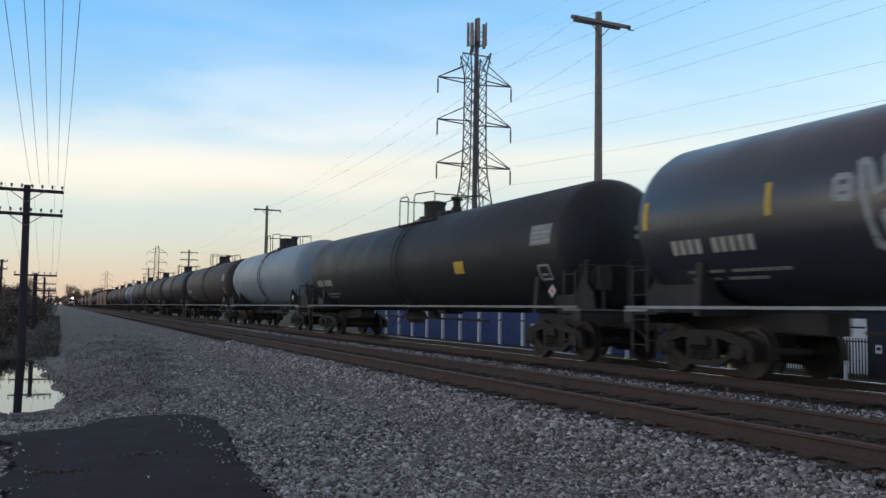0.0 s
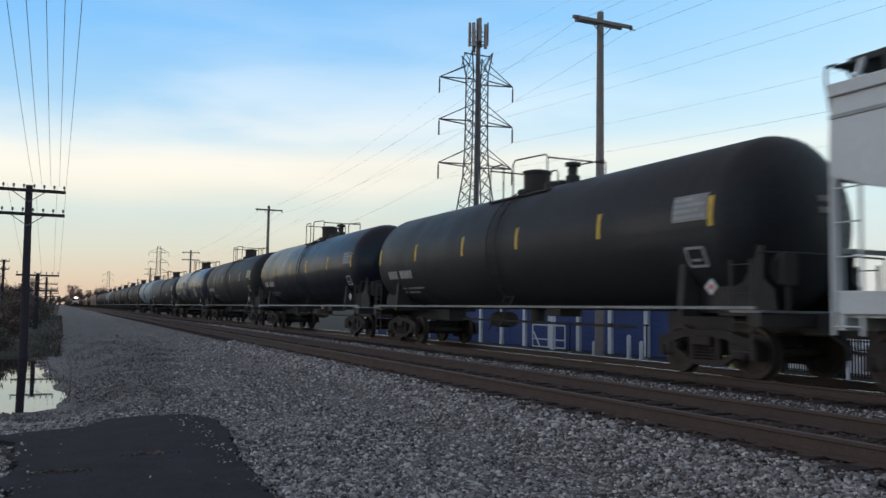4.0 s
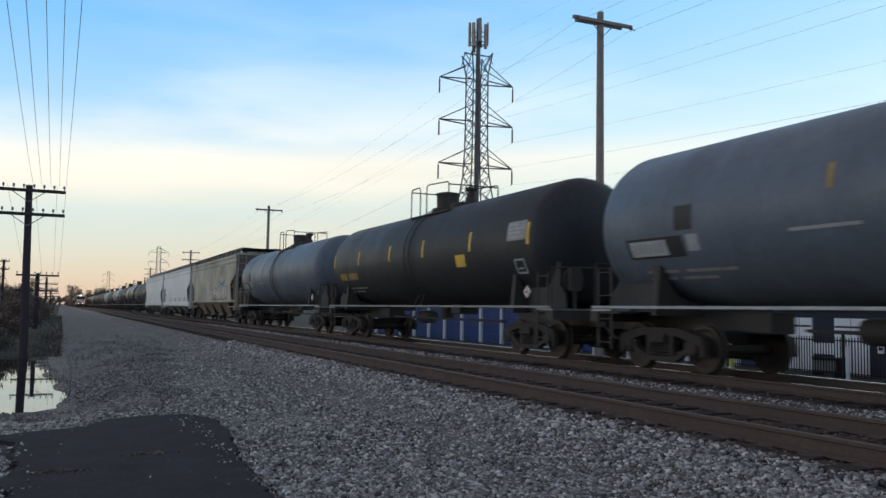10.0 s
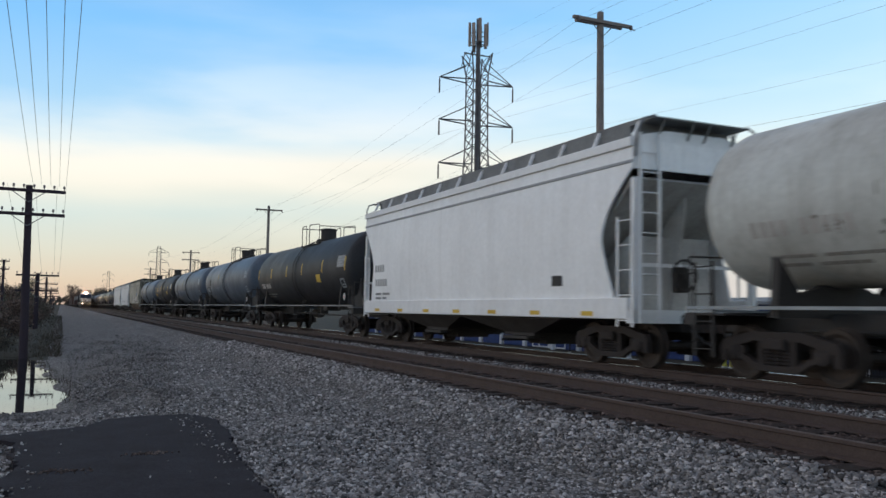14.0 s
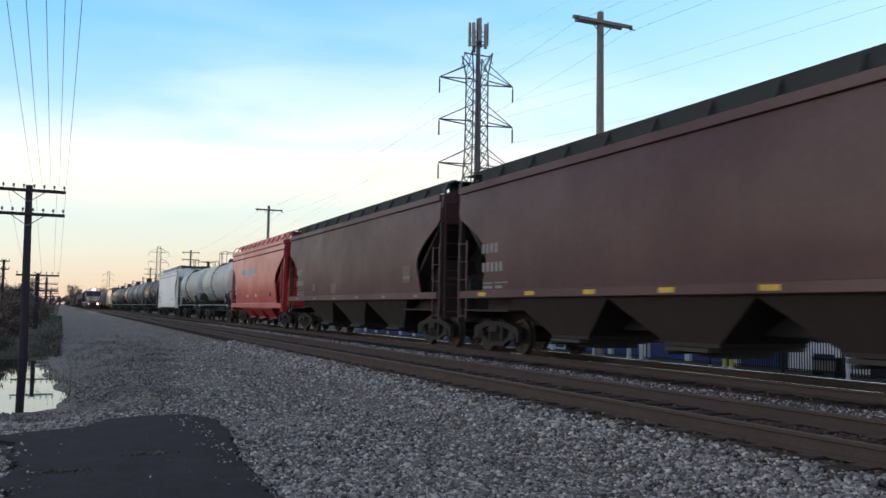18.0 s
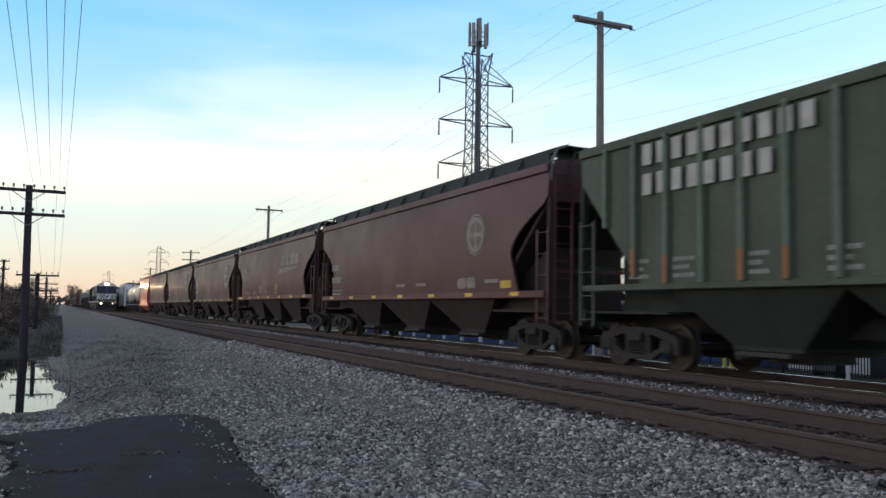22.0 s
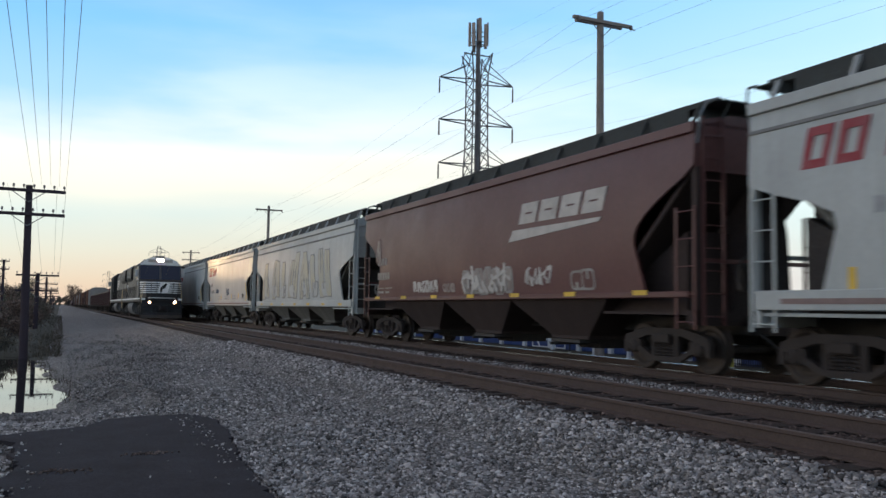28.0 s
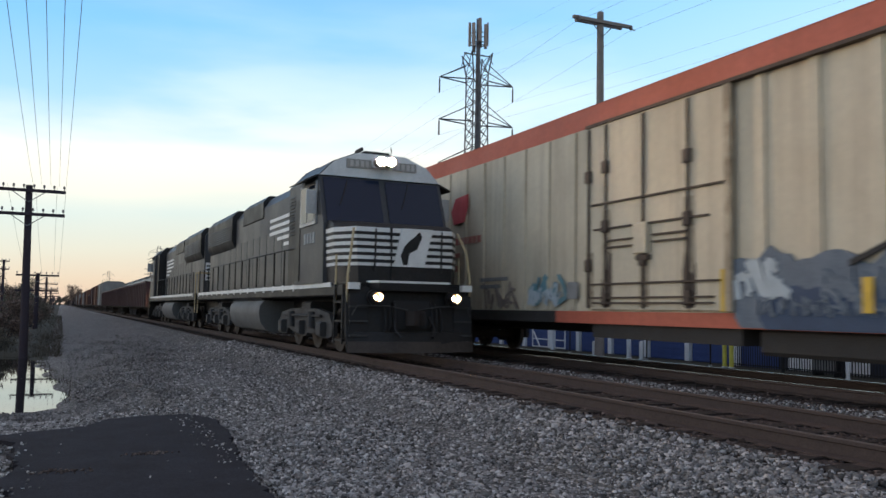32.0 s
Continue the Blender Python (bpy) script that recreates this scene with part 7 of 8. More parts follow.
            for s in (-1, 1):
                P("wheel", lambda: Shape().lathe([(q[0] * 1.2, q[1]) for q in WHEEL_PROF], "x", (0, 0, 0), 26), WHEEL, key="lwheel", parent=tr, m=pose(0.765 * s, a, 0.53, 0, 0, 0 if s < 0 else 180))
    NEAR_TRAIN.append((car, off, rz))
    return car


def grille(x, y0, y1, z0, z1, n):
    s = Shape()
    for k in range(n):
        z = z0 + (z1 - z0) * k / n
        for sg in (-1, 1):
            s.prism([(sg * abs(x) * 0.985, z), (sg * abs(x) * 1.012, z + 0.01), (sg * abs(x) * 1.012, z + 0.03), (sg * abs(x) * 0.985, z + (z1 - z0) / n * 0.8)], "y", y0, y1)
    return s


def loco_truck():
    s = Shape()
    out = [(-2.5, 0.66), (-2.45, 0.40), (-2.05, 0.34), (-1.65, 0.34), (-1.45, 0.52), (-0.95, 0.42), (-0.4, 0.42), (-0.3, 0.34), (0.3, 0.34), (0.4, 0.42), (0.95, 0.42), (1.45, 0.52), (1.65, 0.34), (2.05, 0.34), (2.45, 0.40), (2.5, 0.66), (2.2, 0.92), (1.2, 1.02), (-1.2, 1.02), (-2.2, 0.92)]
    for x in (-1.22, 1.08):
        s.prism(out, "x", x, x + 0.14)
    s.cbox(-1.15, 1.15, -0.4, 0.4, 0.7, 1.2, 0.05)
    for x in (-1.27, 1.27):
        for y in (-1.85, 0.0, 1.85):
            s.cbox(x - 0.1, x + 0.1, y - 0.17, y + 0.17, 0.38, 0.72, 0.04)
        for y in (-0.95, 0.95):
            s.lathe([(0.1, 0.55), (0.1, 0.95)], "z", (x, y, 0), 10)
        s.tube((x, -1.7, 0.85), (x, 1.7, 0.85), 0.035)
    return s


def gondola(label, off, half, mat, top=2.75):
    car = thing("gondola_car", label, "gondola car", (NEAR_X, 529 + off, 0), "gondolas of the near train")
    L = half - 0.55
    key = (round(half, 1), round(top, 2))
    for r in (0, 180):
        part("side_wall", lambda: Shape().box(-1.5, -1.44, -L, L, 0.95, top), mat, car, key=("gside",) + key, m=pose(0, 0, 0, 0, 0, r), smooth=False)
        part("end_wall", lambda: Shape().box(-1.44, 1.44, L - 0.06, L, 0.95, top), mat, car, key=("gend",) + key, m=pose(0, 0, 0, 0, 0, r), smooth=False)
        part("top_rail", lambda: Shape().cbox(-1.56, -1.40, -L, L, top - 0.12, top + 0.02, 0.02), mat, car, key=("gtop",) + key, m=pose(0, 0, 0, 0, 0, r), smooth=False)
        for i in range(11):
            q = -L + 0.4 + (2 * L - 0.8) * i / 10
            part("side_post", lambda: Shape().cbox(-1.58, -1.49, -0.08, 0.08, 0.95, top - 0.1, 0.02), mat, car, key=("gpost",) + key, m=pose(0, 0, 0, 0, 0, r) @ pose(0, q, 0), smooth=False)
    part("floor_plate", lambda: Shape().box(-1.44, 1.44, -L, L, 0.9, 1.0), UNDER, car, key=("gfloor",) + key, smooth=False)
    part("center_sill", lambda: Shape().cbox(-0.3, 0.3, -half + 0.7, half - 0.7, 0.6, 0.95, 0.03), UNDER, car, key=("gsill",) + key)
    add_couplers(car, half)
    for s in (-1, 1):
        add_truck(car, (half - 2.2) * s)
    NEAR_TRAIN.append((car, off, 0))


def boxcar(label, off, half, mat, top=4.3):
    car = thing("boxcar", label, "boxcar", (NEAR_X, 529 + off, 0), "boxcars of the near train")
    L = half - 0.55
    key = (round(half, 1), round(top, 2))
    part("body", lambda: Shape().box(-1.48, 1.48, -L, L, 0.98, top - 0.1), mat, car, key=("bbody",) + key, smooth=False)
    part("roof", lambda: Shape().prism([(-1.52, top - 0.1), (1.52, top - 0.1), (0.9, top + 0.12), (-0.9, top + 0.12)], "y", -L - 0.03, L + 0.03), mat, car, key=("broof",) + key)
    for r in (0, 180):
        part("sliding_door", lambda: Shape().box(-1.56, -1.5, -1.5, 1.5, 1.05, top - 0.3), mat, car, key=("bdoor",) + key, m=pose(0, 0, 0, 0, 0, r), smooth=False)
        for i in range(10):
            q = -L + 0.5 + (2 * L - 1) * i / 9
            part("rib", lambda: Shape().cbox(-1.53, -1.47, -0.06, 0.06, 1.0, top - 0.15, 0.015), mat, car, key=("brib",) + key, m=pose(0, 0, 0, 0, 0, r) @ pose(0, q, 0), smooth=False)
        part("ladder", lambda: ladder_shape(0.5, 2.6), mat, car, key="bladder", m=pose(0, 0, 0, 0, 0, r) @ pose(-1.53, -L + 0.3, 0))
    part("center_sill", lambda: Shape().cbox(-0.3, 0.3, -half + 0.7, half - 0.7, 0.6, 1.0, 0.03), UNDER, car, key=("bsill",) + key)
    add_couplers(car, half)
    for s in (-1, 1):
        add_truck(car, (half - 2.2) * s)
    NEAR_TRAIN.append((car, off, 0))


def build_near_train():
    locomotive("black diesel locomotive with white nose stripes and lit lamps", 0.0, 0)
    locomotive("black diesel locomotive coupled with its cab to the rear", 39.0, 180)
    y = 42.0
    rust = paint("rusty_red_gondola_paint", (0.075, 0.040, 0.040), 0.65, vary=0.2, scale=0.6, grime=(0.06, 0.04, 0.035), dirt=0.4, bump=0.003, streak=0.3)
    rust2 = paint("brown_boxcar_paint", (0.16, 0.075, 0.05), 0.65, vary=0.2, scale=0.6, grime=(0.07, 0.05, 0.04), dirt=0.4, bump=0.003, streak=0.3)
    grey2 = paint("grey_boxcar_paint", (0.25, 0.24, 0.23), 0.65, vary=0.15, scale=0.6, dirt=0.4, bump=0.003, streak=0.3)
    for k in range(4):
        gondola("rusty dark red gondola behind the locomotives", y + 8.4, 8.4, rust, 2.75 if k else 2.7)
        y += 16.8
    for k in range(14):
        if k % 5 == 3:
            gondola("rusty dark red gondola far back", y + 8.4, 8.4, rust, 3.0)
        else:
            boxcar("brown boxcar far back in the train" if k % 3 else "grey boxcar far back in the train", y + 8.4, 8.4, (grey2, rust2, rust)[k % 3])
        y += 16.8


build_near_train()

# ---------------------------------------------------------------- poles, towers, wires


def telegraph_pole(x, y, top, base, arms, label, group, lean=0.0, rad=0.13, mat=None, arm_half=1.2, pins=8, arm_turn=0.0):
    ob = thing("telegraph_pole", label, "utility pole", (x, y, base), group)
    mat = mat or POLE_DARK
    h = top - base
    part("pole", Shape().tube((lean, 0, -0.5), (0, 0, h), rad * 1.15, 12, rad * 0.85), mat, ob)
    for z in arms:
        a = part("crossarm", Shape().cbox(-arm_half, arm_half, -0.05, 0.05, z - base - 0.055, z - base + 0.055, 0.01), mat, ob, m=pose(0, -0.14, 0, 0, 0, arm_turn), smooth=False)
        for sg in (-1, 1):
            part("brace", Shape().tube((sg * arm_half * 0.45, -0.02, z - base - 0.04), (0, -0.02, z - base - 0.42), 0.015), GALV, a)
        for i in range(pins):
            q = -arm_half * 0.95 + arm_half * 1.9 * i / (pins - 1)
            if abs(q) < 0.12:
                continue
            part("insulator", lambda: Shape().lathe([(0.012, 0.05), (0.012, 0.12), (0.045, 0.12), (0.03, 0.16), (0.045, 0.17), (0.03, 0.22), (0.0, 0.23)], "z", (0, 0, 0), 8), CERAMIC, a, key="pin", m=pose(q, 0, z - base))
    return ob


def wire(pts, sag, r, label, name="wire", n=14, group=""):
    s = Shape()
    for a, b in zip(pts, pts[1:]):
        a, b = Vector(a), Vector(b)
        row = [a.lerp(b, i / n) - Vector((0, 0, 4 * sag * (i / n) * (1 - i / n))) for i in range(n + 1)]
        s.sweep(row, r, 4)
    return tagged(part(name, s, WIRE), label, "wire", group)


def build_pole_line():
    g = "telegraph poles along the pond"
    rows = [(-1.2, 33.0, 5.25, -1.1, (5.05, 4.2), 1.2), (-1.37, 58.0, 2.95, -0.9, (2.80, 1.85), 1.22), (-1.61, 110.0, 4.2, -0.8, (3.4, 2.8), 1.25), (-1.6, 160.0, 3.4, -0.8, (2.85, 2.3), 1.3), (-1.7, 215.0, 3.3, -0.8, (2.8, 2.2), 1.3), (-1.8, 280.0, 3.2, -0.8, (2.7, 2.1), 1.3)]
    for i, (x, y, top, base, arms, half) in enumerate(rows):
        telegraph_pole(x, y, top, base, arms, "dark wooden telegraph pole with two crossarms" if i else "tall dark telegraph pole at the pond's far bank", g, arm_half=half, rad=0.135 if i == 0 else 0.14, lean=0.10 if i == 0 else 0)
    for a, b in ((-1.08, -0.44), (-0.80, -0.29), (-0.50, -0.14), (-0.22, 0.0), (0.0, 0.16)):
        wire([(a, 33, 5.28), (b, -14, 5.28)], 0.45, 0.0045, "thin dark telegraph wire", group="telegraph wires")
    for a in (-1.9, -1.0, -0.3, 0.0):
        wire([(a, 33, 5.28), (a - 0.15, 58, 3.0), (a - 0.3, 110, 3.6), (a - 0.3, 160, 3.0)], 0.25, 0.0045, "thin dark telegraph wire", group="telegraph wires")
    telegraph_pole(-5.1, 90, 5.2, -0.7, (5.05, 4.3), "distant utility pole behind the brush", "", arm_half=0.5, pins=4)


def power_pole(x, y, top, label, two=False):
    ob = thing("power_pole", label, "utility pole", (x, y, -1.07), "wooden power poles beyond the trains")
    h = top + 1.07
    part("pole", Shape().tube((0, 0, -0.6), (0, 0, h), 0.24, 14, 0.165), POLE_WOOD, ob)
    for z in ([h - 0.55] if not two else [h - 0.5, h - 2.0]):
        a = part("crossarm", Shape().cbox(-1.75, 1.75, -0.07, 0.07, z - 0.08, z + 0.08, 0.015).cbox(-1.4, 1.4, 0.28, 0.4, z - 0.08, z + 0.08, 0.015), POLE_WOOD, ob, m=pose(0, -0.2, 0, 0, 0, 0), smooth=False)
        for sg in (-1, 1):
            part("brace", Shape().tube((sg * 0.7, 0, z - 0.06), (0, 0, z - 0.75), 0.025), GALV, a)
            part("strain_insulator", lambda: Shape().path([(0, 0, 0), (0.05, -0.25, -0.22), (0.08, -0.4, -0.3)], 0.03).lathe([(0.07, -0.2), (0.09, -0.15), (0.07, -0.1), (0.09, -0.05), (0.06, 0.0)], "z", (0.03, -0.15, 0), 8), CERAMIC, a, key="strain", m=pose(sg * 1.6, 0, z))
    return ob


TOWER = paint("weathered_tower_steel", (0.15, 0.145, 0.155), 0.6, metal=0.2, vary=0.2, scale=1)


def tower(x, y, base, scale, label, antennas):
    """Lattice transmission tower with three pairs of arms."""
    ob = thing("transmission_tower", label, "pylon", (x, y, base), "lattice towers of the power line")
    k = scale
    levels = [(0, 2.7), (6, 2.1), (11.5, 1.5), (15.6, 0.98), (18.3, 0.86), (20.6, 0.84), (22.9, 0.83), (25.2, 0.82), (26.0, 0.84), (28.1, 0.5 if not antennas else 1.15)]
    for sx in (-1, 1):
        for sy in (-1, 1):
            s = Shape()
            s.path([(sx * w * k, sy * w * k, z * k) for z, w in levels], 0.075 * k, 5)
            part("leg", s, TOWER, ob)
    s = Shape()
    lv = []
    for (z0, w0), (z1, w1) in zip(levels, levels[1:]):
        n = max(1, round((z1 - z0) / 1.5))
        for i in range(n):
            q = i / n
            lv.append((z0 + (z1 - z0) * q, w0 + (w1 - w0) * q))
    lv.append(levels[-1])
    for (z0, w0), (z1, w1) in zip(lv, lv[1:]):
        for c in range(4):
            p = [(-1, -1), (1, -1), (1, 1), (-1, 1)]
            a, b = p[c], p[(c + 1) % 4]
            s.tube((a[0] * w0 * k, a[1] * w0 * k, z0 * k), (b[0] * w1 * k, b[1] * w1 * k, z1 * k), 0.04 * k, 4)
            s.tube((b[0] * w0 * k, b[1] * w0 * k, z0 * k), (a[0] * w1 * k, a[1] * w1 * k, z1 * k), 0.04 * k, 4)
    part("bracing", s, TOWER, ob, "lattice bracing")
    for z in (25.25, 21.0, 16.65):
        for sg in (-1, 1):
            a = part("crossarm", Shape().tube((sg * 0.82 * k, -0.82 * k, z * k), (sg * 4.15 * k, 0, z * k), 0.07 * k, 5).tube((sg * 0.82 * k, 0.82 * k, z * k), (sg * 4.15 * k, 0, z * k), 0.07 * k, 5).tube((sg * 0.85 * k, -0.8 * k, (z + 1.7) * k), (sg * 4.15 * k, 0, z * k), 0.05 * k, 5).tube((sg * 0.85 * k, 0.8 * k, (z + 1.7) * k), (sg * 4.15 * k, 0, z * k), 0.05 * k, 5), TOWER, ob)
            part("insulator_string", Shape().tube((sg * 4.15 * k, 0, z * k), (sg * 4.15 * k, 0, (z - 0.2) * k), 0.03 * k).tube((sg * 4.15 * k, 0, (z - 0.2) * k), (sg * 4.15 * k, 0, (z - 1.6) * k), 0.085 * k, 8), CERAMIC, a, "dark hanging insulator string")
    if antennas:
        for sg in (-1, 1):
            part("earth_wire_horn", Shape().path([(sg * 1.25, -1.0, 27.0), (sg * 1.4, 0, 28.05), (sg * 1.25, 1.0, 27.0)], 0.05), GALV, ob)
        part("top_beam", Shape().box(-1.5, 1.5, -0.06, 0.06, 28.0, 28.12), GALV, ob)
        part("mast", Shape().tube((0.1, 0, 0), (0.1, 0, 31.8), 0.3, 10, 0.22), TOWER, ob, "grey tubular mast inside the tower")
        ring = part("antenna_frame", Shape().path([(0.85 * math.cos(q), 0.85 * math.sin(q), 30.2) for q in [2 * math.pi * i / 12 for i in range(13)]], 0.05).path([(0.85 * math.cos(q), 0.85 * math.sin(q), 29.2) for q in [2 * math.pi * i / 12 for i in range(13)]], 0.05).tube((-0.85, 0, 29.2), (0.85, 0, 29.2), 0.05).tube((0, -0.85, 29.2), (0, 0.85, 29.2), 0.05), GALV, ob, m=pose(0.1, 0, 0))
        for i in range(9):
            q = 40 * i + 12
            part("antenna_panel", lambda: Shape().cbox(-0.16, 0.16, -0.08, 0.08, 28.9, 31.3, 0.04), paint("antenna_tan", (0.34, 0.27, 0.23), 0.6), ring, "tan panel antenna", key="antenna", m=pose(0.95 * math.cos(radians(q)), 0.95 * math.sin(radians(q)), 0.3 * math.sin(i * 2.4), 0, 0, q + 90))
    return ob


def build_power_lines():
    power_pole(24.0, 33.9, 16.1, "tall weathered wooden power pole with a crossarm")
    power_pole(24.0, 106.9, 14.2, "wooden power pole with a single crossarm")
    power_pole(24.0, 177.4, 12.6, "distant wooden power pole with two crossarms", True)
    power_pole(24.0, 262, 12.4, "far wooden power pole", True)
    tower(37.35, 74.0, -1.07, 1.0, "grey lattice transmission tower with antenna panels on top", True)
    tower(38.0, 380.0, -1.07, 1.0, "distant grey lattice transmission tower", False)
    tower(38.0, 800.0, -1.07, 1.15, "far grey lattice transmission tower", False)
    for z in (22.6, 18.35, 14.0):
        for sg in (-4.15, 4.15):
            wire([(37.4 + sg, -190, z + 2), (37.4 + sg, 74, z), (38 + sg, 380, z), (38 + sg, 800, z + 1)], 6.0, 0.006, "sagging power conductor of the lattice towers", "power_line", 24, "tower conductors")
    for sg in (-1.4, 1.4):
        wire([(37.4 + sg, -190, 28.5), (37.4 + sg, 74, 27.0)], 4.0, 0.004, "thin earth wire of the towers", "earth_wire", 24, "tower conductors")
    for q in (-1.6, 1.6):
        wire([(24 + q, -38, 15.5), (24 + q, 33.9, 15.3), (24 + q, 106.9, 13.3), (24 + q, 177.4, 11.8)], 1.2, 0.0065, "thin wire between the wooden poles", group="pole wires")


# ---------------------------------------------------------------- storage yard beyond the tracks
BLUE = paint("blue_metal_siding", (0.045, 0.075, 0.22), 0.55, vary=0.12, scale=0.8, grime=(0.04, 0.05, 0.10), dirt=0.4, bump=0.004, streak=0.25)
WHITE_POST = paint("white_painted_steel", (0.66, 0.67, 0.70), 0.6, vary=0.06, scale=2, grime=(0.3, 0.3, 0.3), dirt=0.3, bump=0.002)
YELLOW = paint("yellow_bollard_paint", (0.60, 0.55, 0.10), 0.6, vary=0.1, scale=3, dirt=0.3)
WHITE_DOOR = paint("white_door_paint", (0.84, 0.84, 0.86), 0.6, vary=0.05, scale=2, grime=(0.5, 0.5, 0.5), dirt=0.25, bump=0.001)
IRON = paint("black_iron", (0.018, 0.018, 0.02), 0.5, vary=0.2, scale=4, bump=0)
NAVY_WALL = paint("dark_navy_wall", (0.035, 0.038, 0.055), 0.7, vary=0.15, scale=0.9, dirt=0.3, bump=0.004, streak=0.2)
PALE_WALL = paint("pale_wall", (0.50, 0.52, 0.55), 0.7, vary=0.08, scale=1, dirt=0.25)


def storage_unit_row():
    z = -1.07
    ob = thing("storage_building", "blue metal storage building with white posts", "building", (26.0, 0, z))
    part("wall", Shape().box(0.12, 7, 24.78, 76, 0, 2.55), BLUE, ob, smooth=False)
    part("roof", Shape().prism([(-0.35, 2.55), (7.3, 2.55), (7.3, 2.62), (3.5, 2.95), (-0.35, 2.68)], "y", 11.8, 76.2), paint("grey_roof", (0.25, 0.26, 0.28), 0.7, scale=1), ob)
    part("end_wall", Shape().box(0.13, 7, 12.0, 24.76, 0, 2.55), NAVY_WALL, ob, "dark navy end of the building", smooth=False)
    for y0, y1 in ((23.05, 24.2), (20.6, 22.03), (17.2, 18.7)):
        d = part("white_door", Shape().box(0.05, 0.13, y0, y1, 0.02, 2.05), WHITE_DOOR, ob, "white painted double door", smooth=False)
        part("door_gap", Shape().box(0.044, 0.05, (y0 + y1) / 2 - 0.012, (y0 + y1) / 2 + 0.012, 0.05, 2.03), M_GREY, d, smooth=False)
        part("door_panel", Shape().box(0.046, 0.05, y0 + 0.02, y1 - 0.02, 1.70, 1.77), M_BLACK, d, smooth=False)
    part("low_panel", Shape().box(0.06, 0.13, 22.07, 23.01, 0.7, 1.12), WHITE_DOOR, ob, "low white panel between the doors", smooth=False)
    ys = [26.92 + 2.93 * i for i in range(17)]
    for i, y in enumerate(ys):
        p = part("pilaster", lambda: Shape().cbox(-0.10, 0.2, -0.15, 0.15, 0, 2.55, 0.01), WHITE_POST, ob, "white post", key="pilaster", m=pose(0, y, 0), smooth=False)
        part("dark_band", lambda: Shape().box(-0.106, 0.0, -0.155, 0.155, 1.5, 1.58), M_BLACK, p, key="pband", smooth=False)
        if i + 1 < len(ys):
            d = part("roll_up_door", lambda: Shape().box(0.04, 0.12, 0.2, 2.72, 0.02, 2.3), BLUE, ob, "blue ribbed roll-up door", key="rolldoor", m=pose(0, y, 0), smooth=False)
            for k in range(9):
                part("door_slat", lambda: Shape().box(0.02, 0.045, 0.22, 2.70, 0.04, 0.2), BLUE, d, key="doorslat", m=pose(0, 0, 0.25 * k), smooth=False)


def iron_fence(x, y0, y1):
    """Black picket fence with two upper rails and one low rail."""
    ob = thing("iron_fence", "black iron picket fence in front of the storage building", "fence", (x, 0, -1.07))
    for z in (0.17, 1.28):
        part("fence_rail", lambda: Shape().cbox(-0.022, 0.022, y0, y1, -0.022, 0.022, 0.005), IRON, ob, key="ironrail", m=pose(0, 0, z), smooth=False)
    n = int((y1 - y0) / 0.118)
    for i in range(n):
        part("picket", lambda: Shape().cbox(-0.012, 0.012, -0.014, 0.014, 0.06, 1.40, 0.003), IRON, ob, key="picket", m=pose(0, y0 + 0.118 * (i + 0.5), 0), smooth=False)
    for y in (y0, 18.1, 20.45, 23.1, y1):
        part("fence_post", lambda: Shape().cbox(-0.04, 0.04, -0.04, 0.04, -0.1, 1.5, 0.01), IRON, ob, key="ironpost", m=pose(0, y, 0), smooth=False)
    part("sign", Shape().box(-0.03, -0.02, 18.86, 19.1, 0.92, 1.20), WHITE_POST, ob, "small white sign on the fence", smooth=False)
    part("sign_bar", Shape().box(-0.034, -0.03, 18.9, 19.06, 1.02, 1.12), M_BLACK, ob, smooth=False)


def bench(x, y):
    ob = thing("bench", "dark grey slatted bench by the iron fence", "bench", (x, y, -1.07))
    for k in range(3):
        part("seat_slat", lambda: Shape().cbox(-0.07, 0.07, -0.55, 0.55, 0.60, 0.65, 0.01), IRON, ob, key="benchslat", m=pose(0.17 * (k - 1), 0, 0.01), smooth=False)
    for y1 in (-0.45, 0.45):
        part("leg", lambda: Shape().box(-0.24, 0.24, -0.04, 0.04, 0.0, 0.61), IRON, ob, key="benchleg", m=pose(0, y1, 0), smooth=False)
    part("front_panel", Shape().box(-0.26, -0.24, -0.5, 0.5, 0.2, 0.55), M_GREY, ob, "grey front panel", smooth=False)


def bollard(x, y, h, mat, label, r=0.09):
    ob = thing("bollard", label, "bollard", (x, y, -1.07), "bollards by the storage row")
    part("post", lambda: Shape().lathe([(r, -0.2), (r, h - 0.08), (r * 0.7, h - 0.02), (0.01, h)], "z", (0, 0, 0), 12), mat, ob, key=("bollard", h, r))
    part("base_ring", lambda: Shape().lathe([(r + 0.04, 0.0), (r + 0.04, 0.03), (r, 0.04)], "z", (0, 0, 0), 12), PALE_WALL, ob, key=("bring", r))


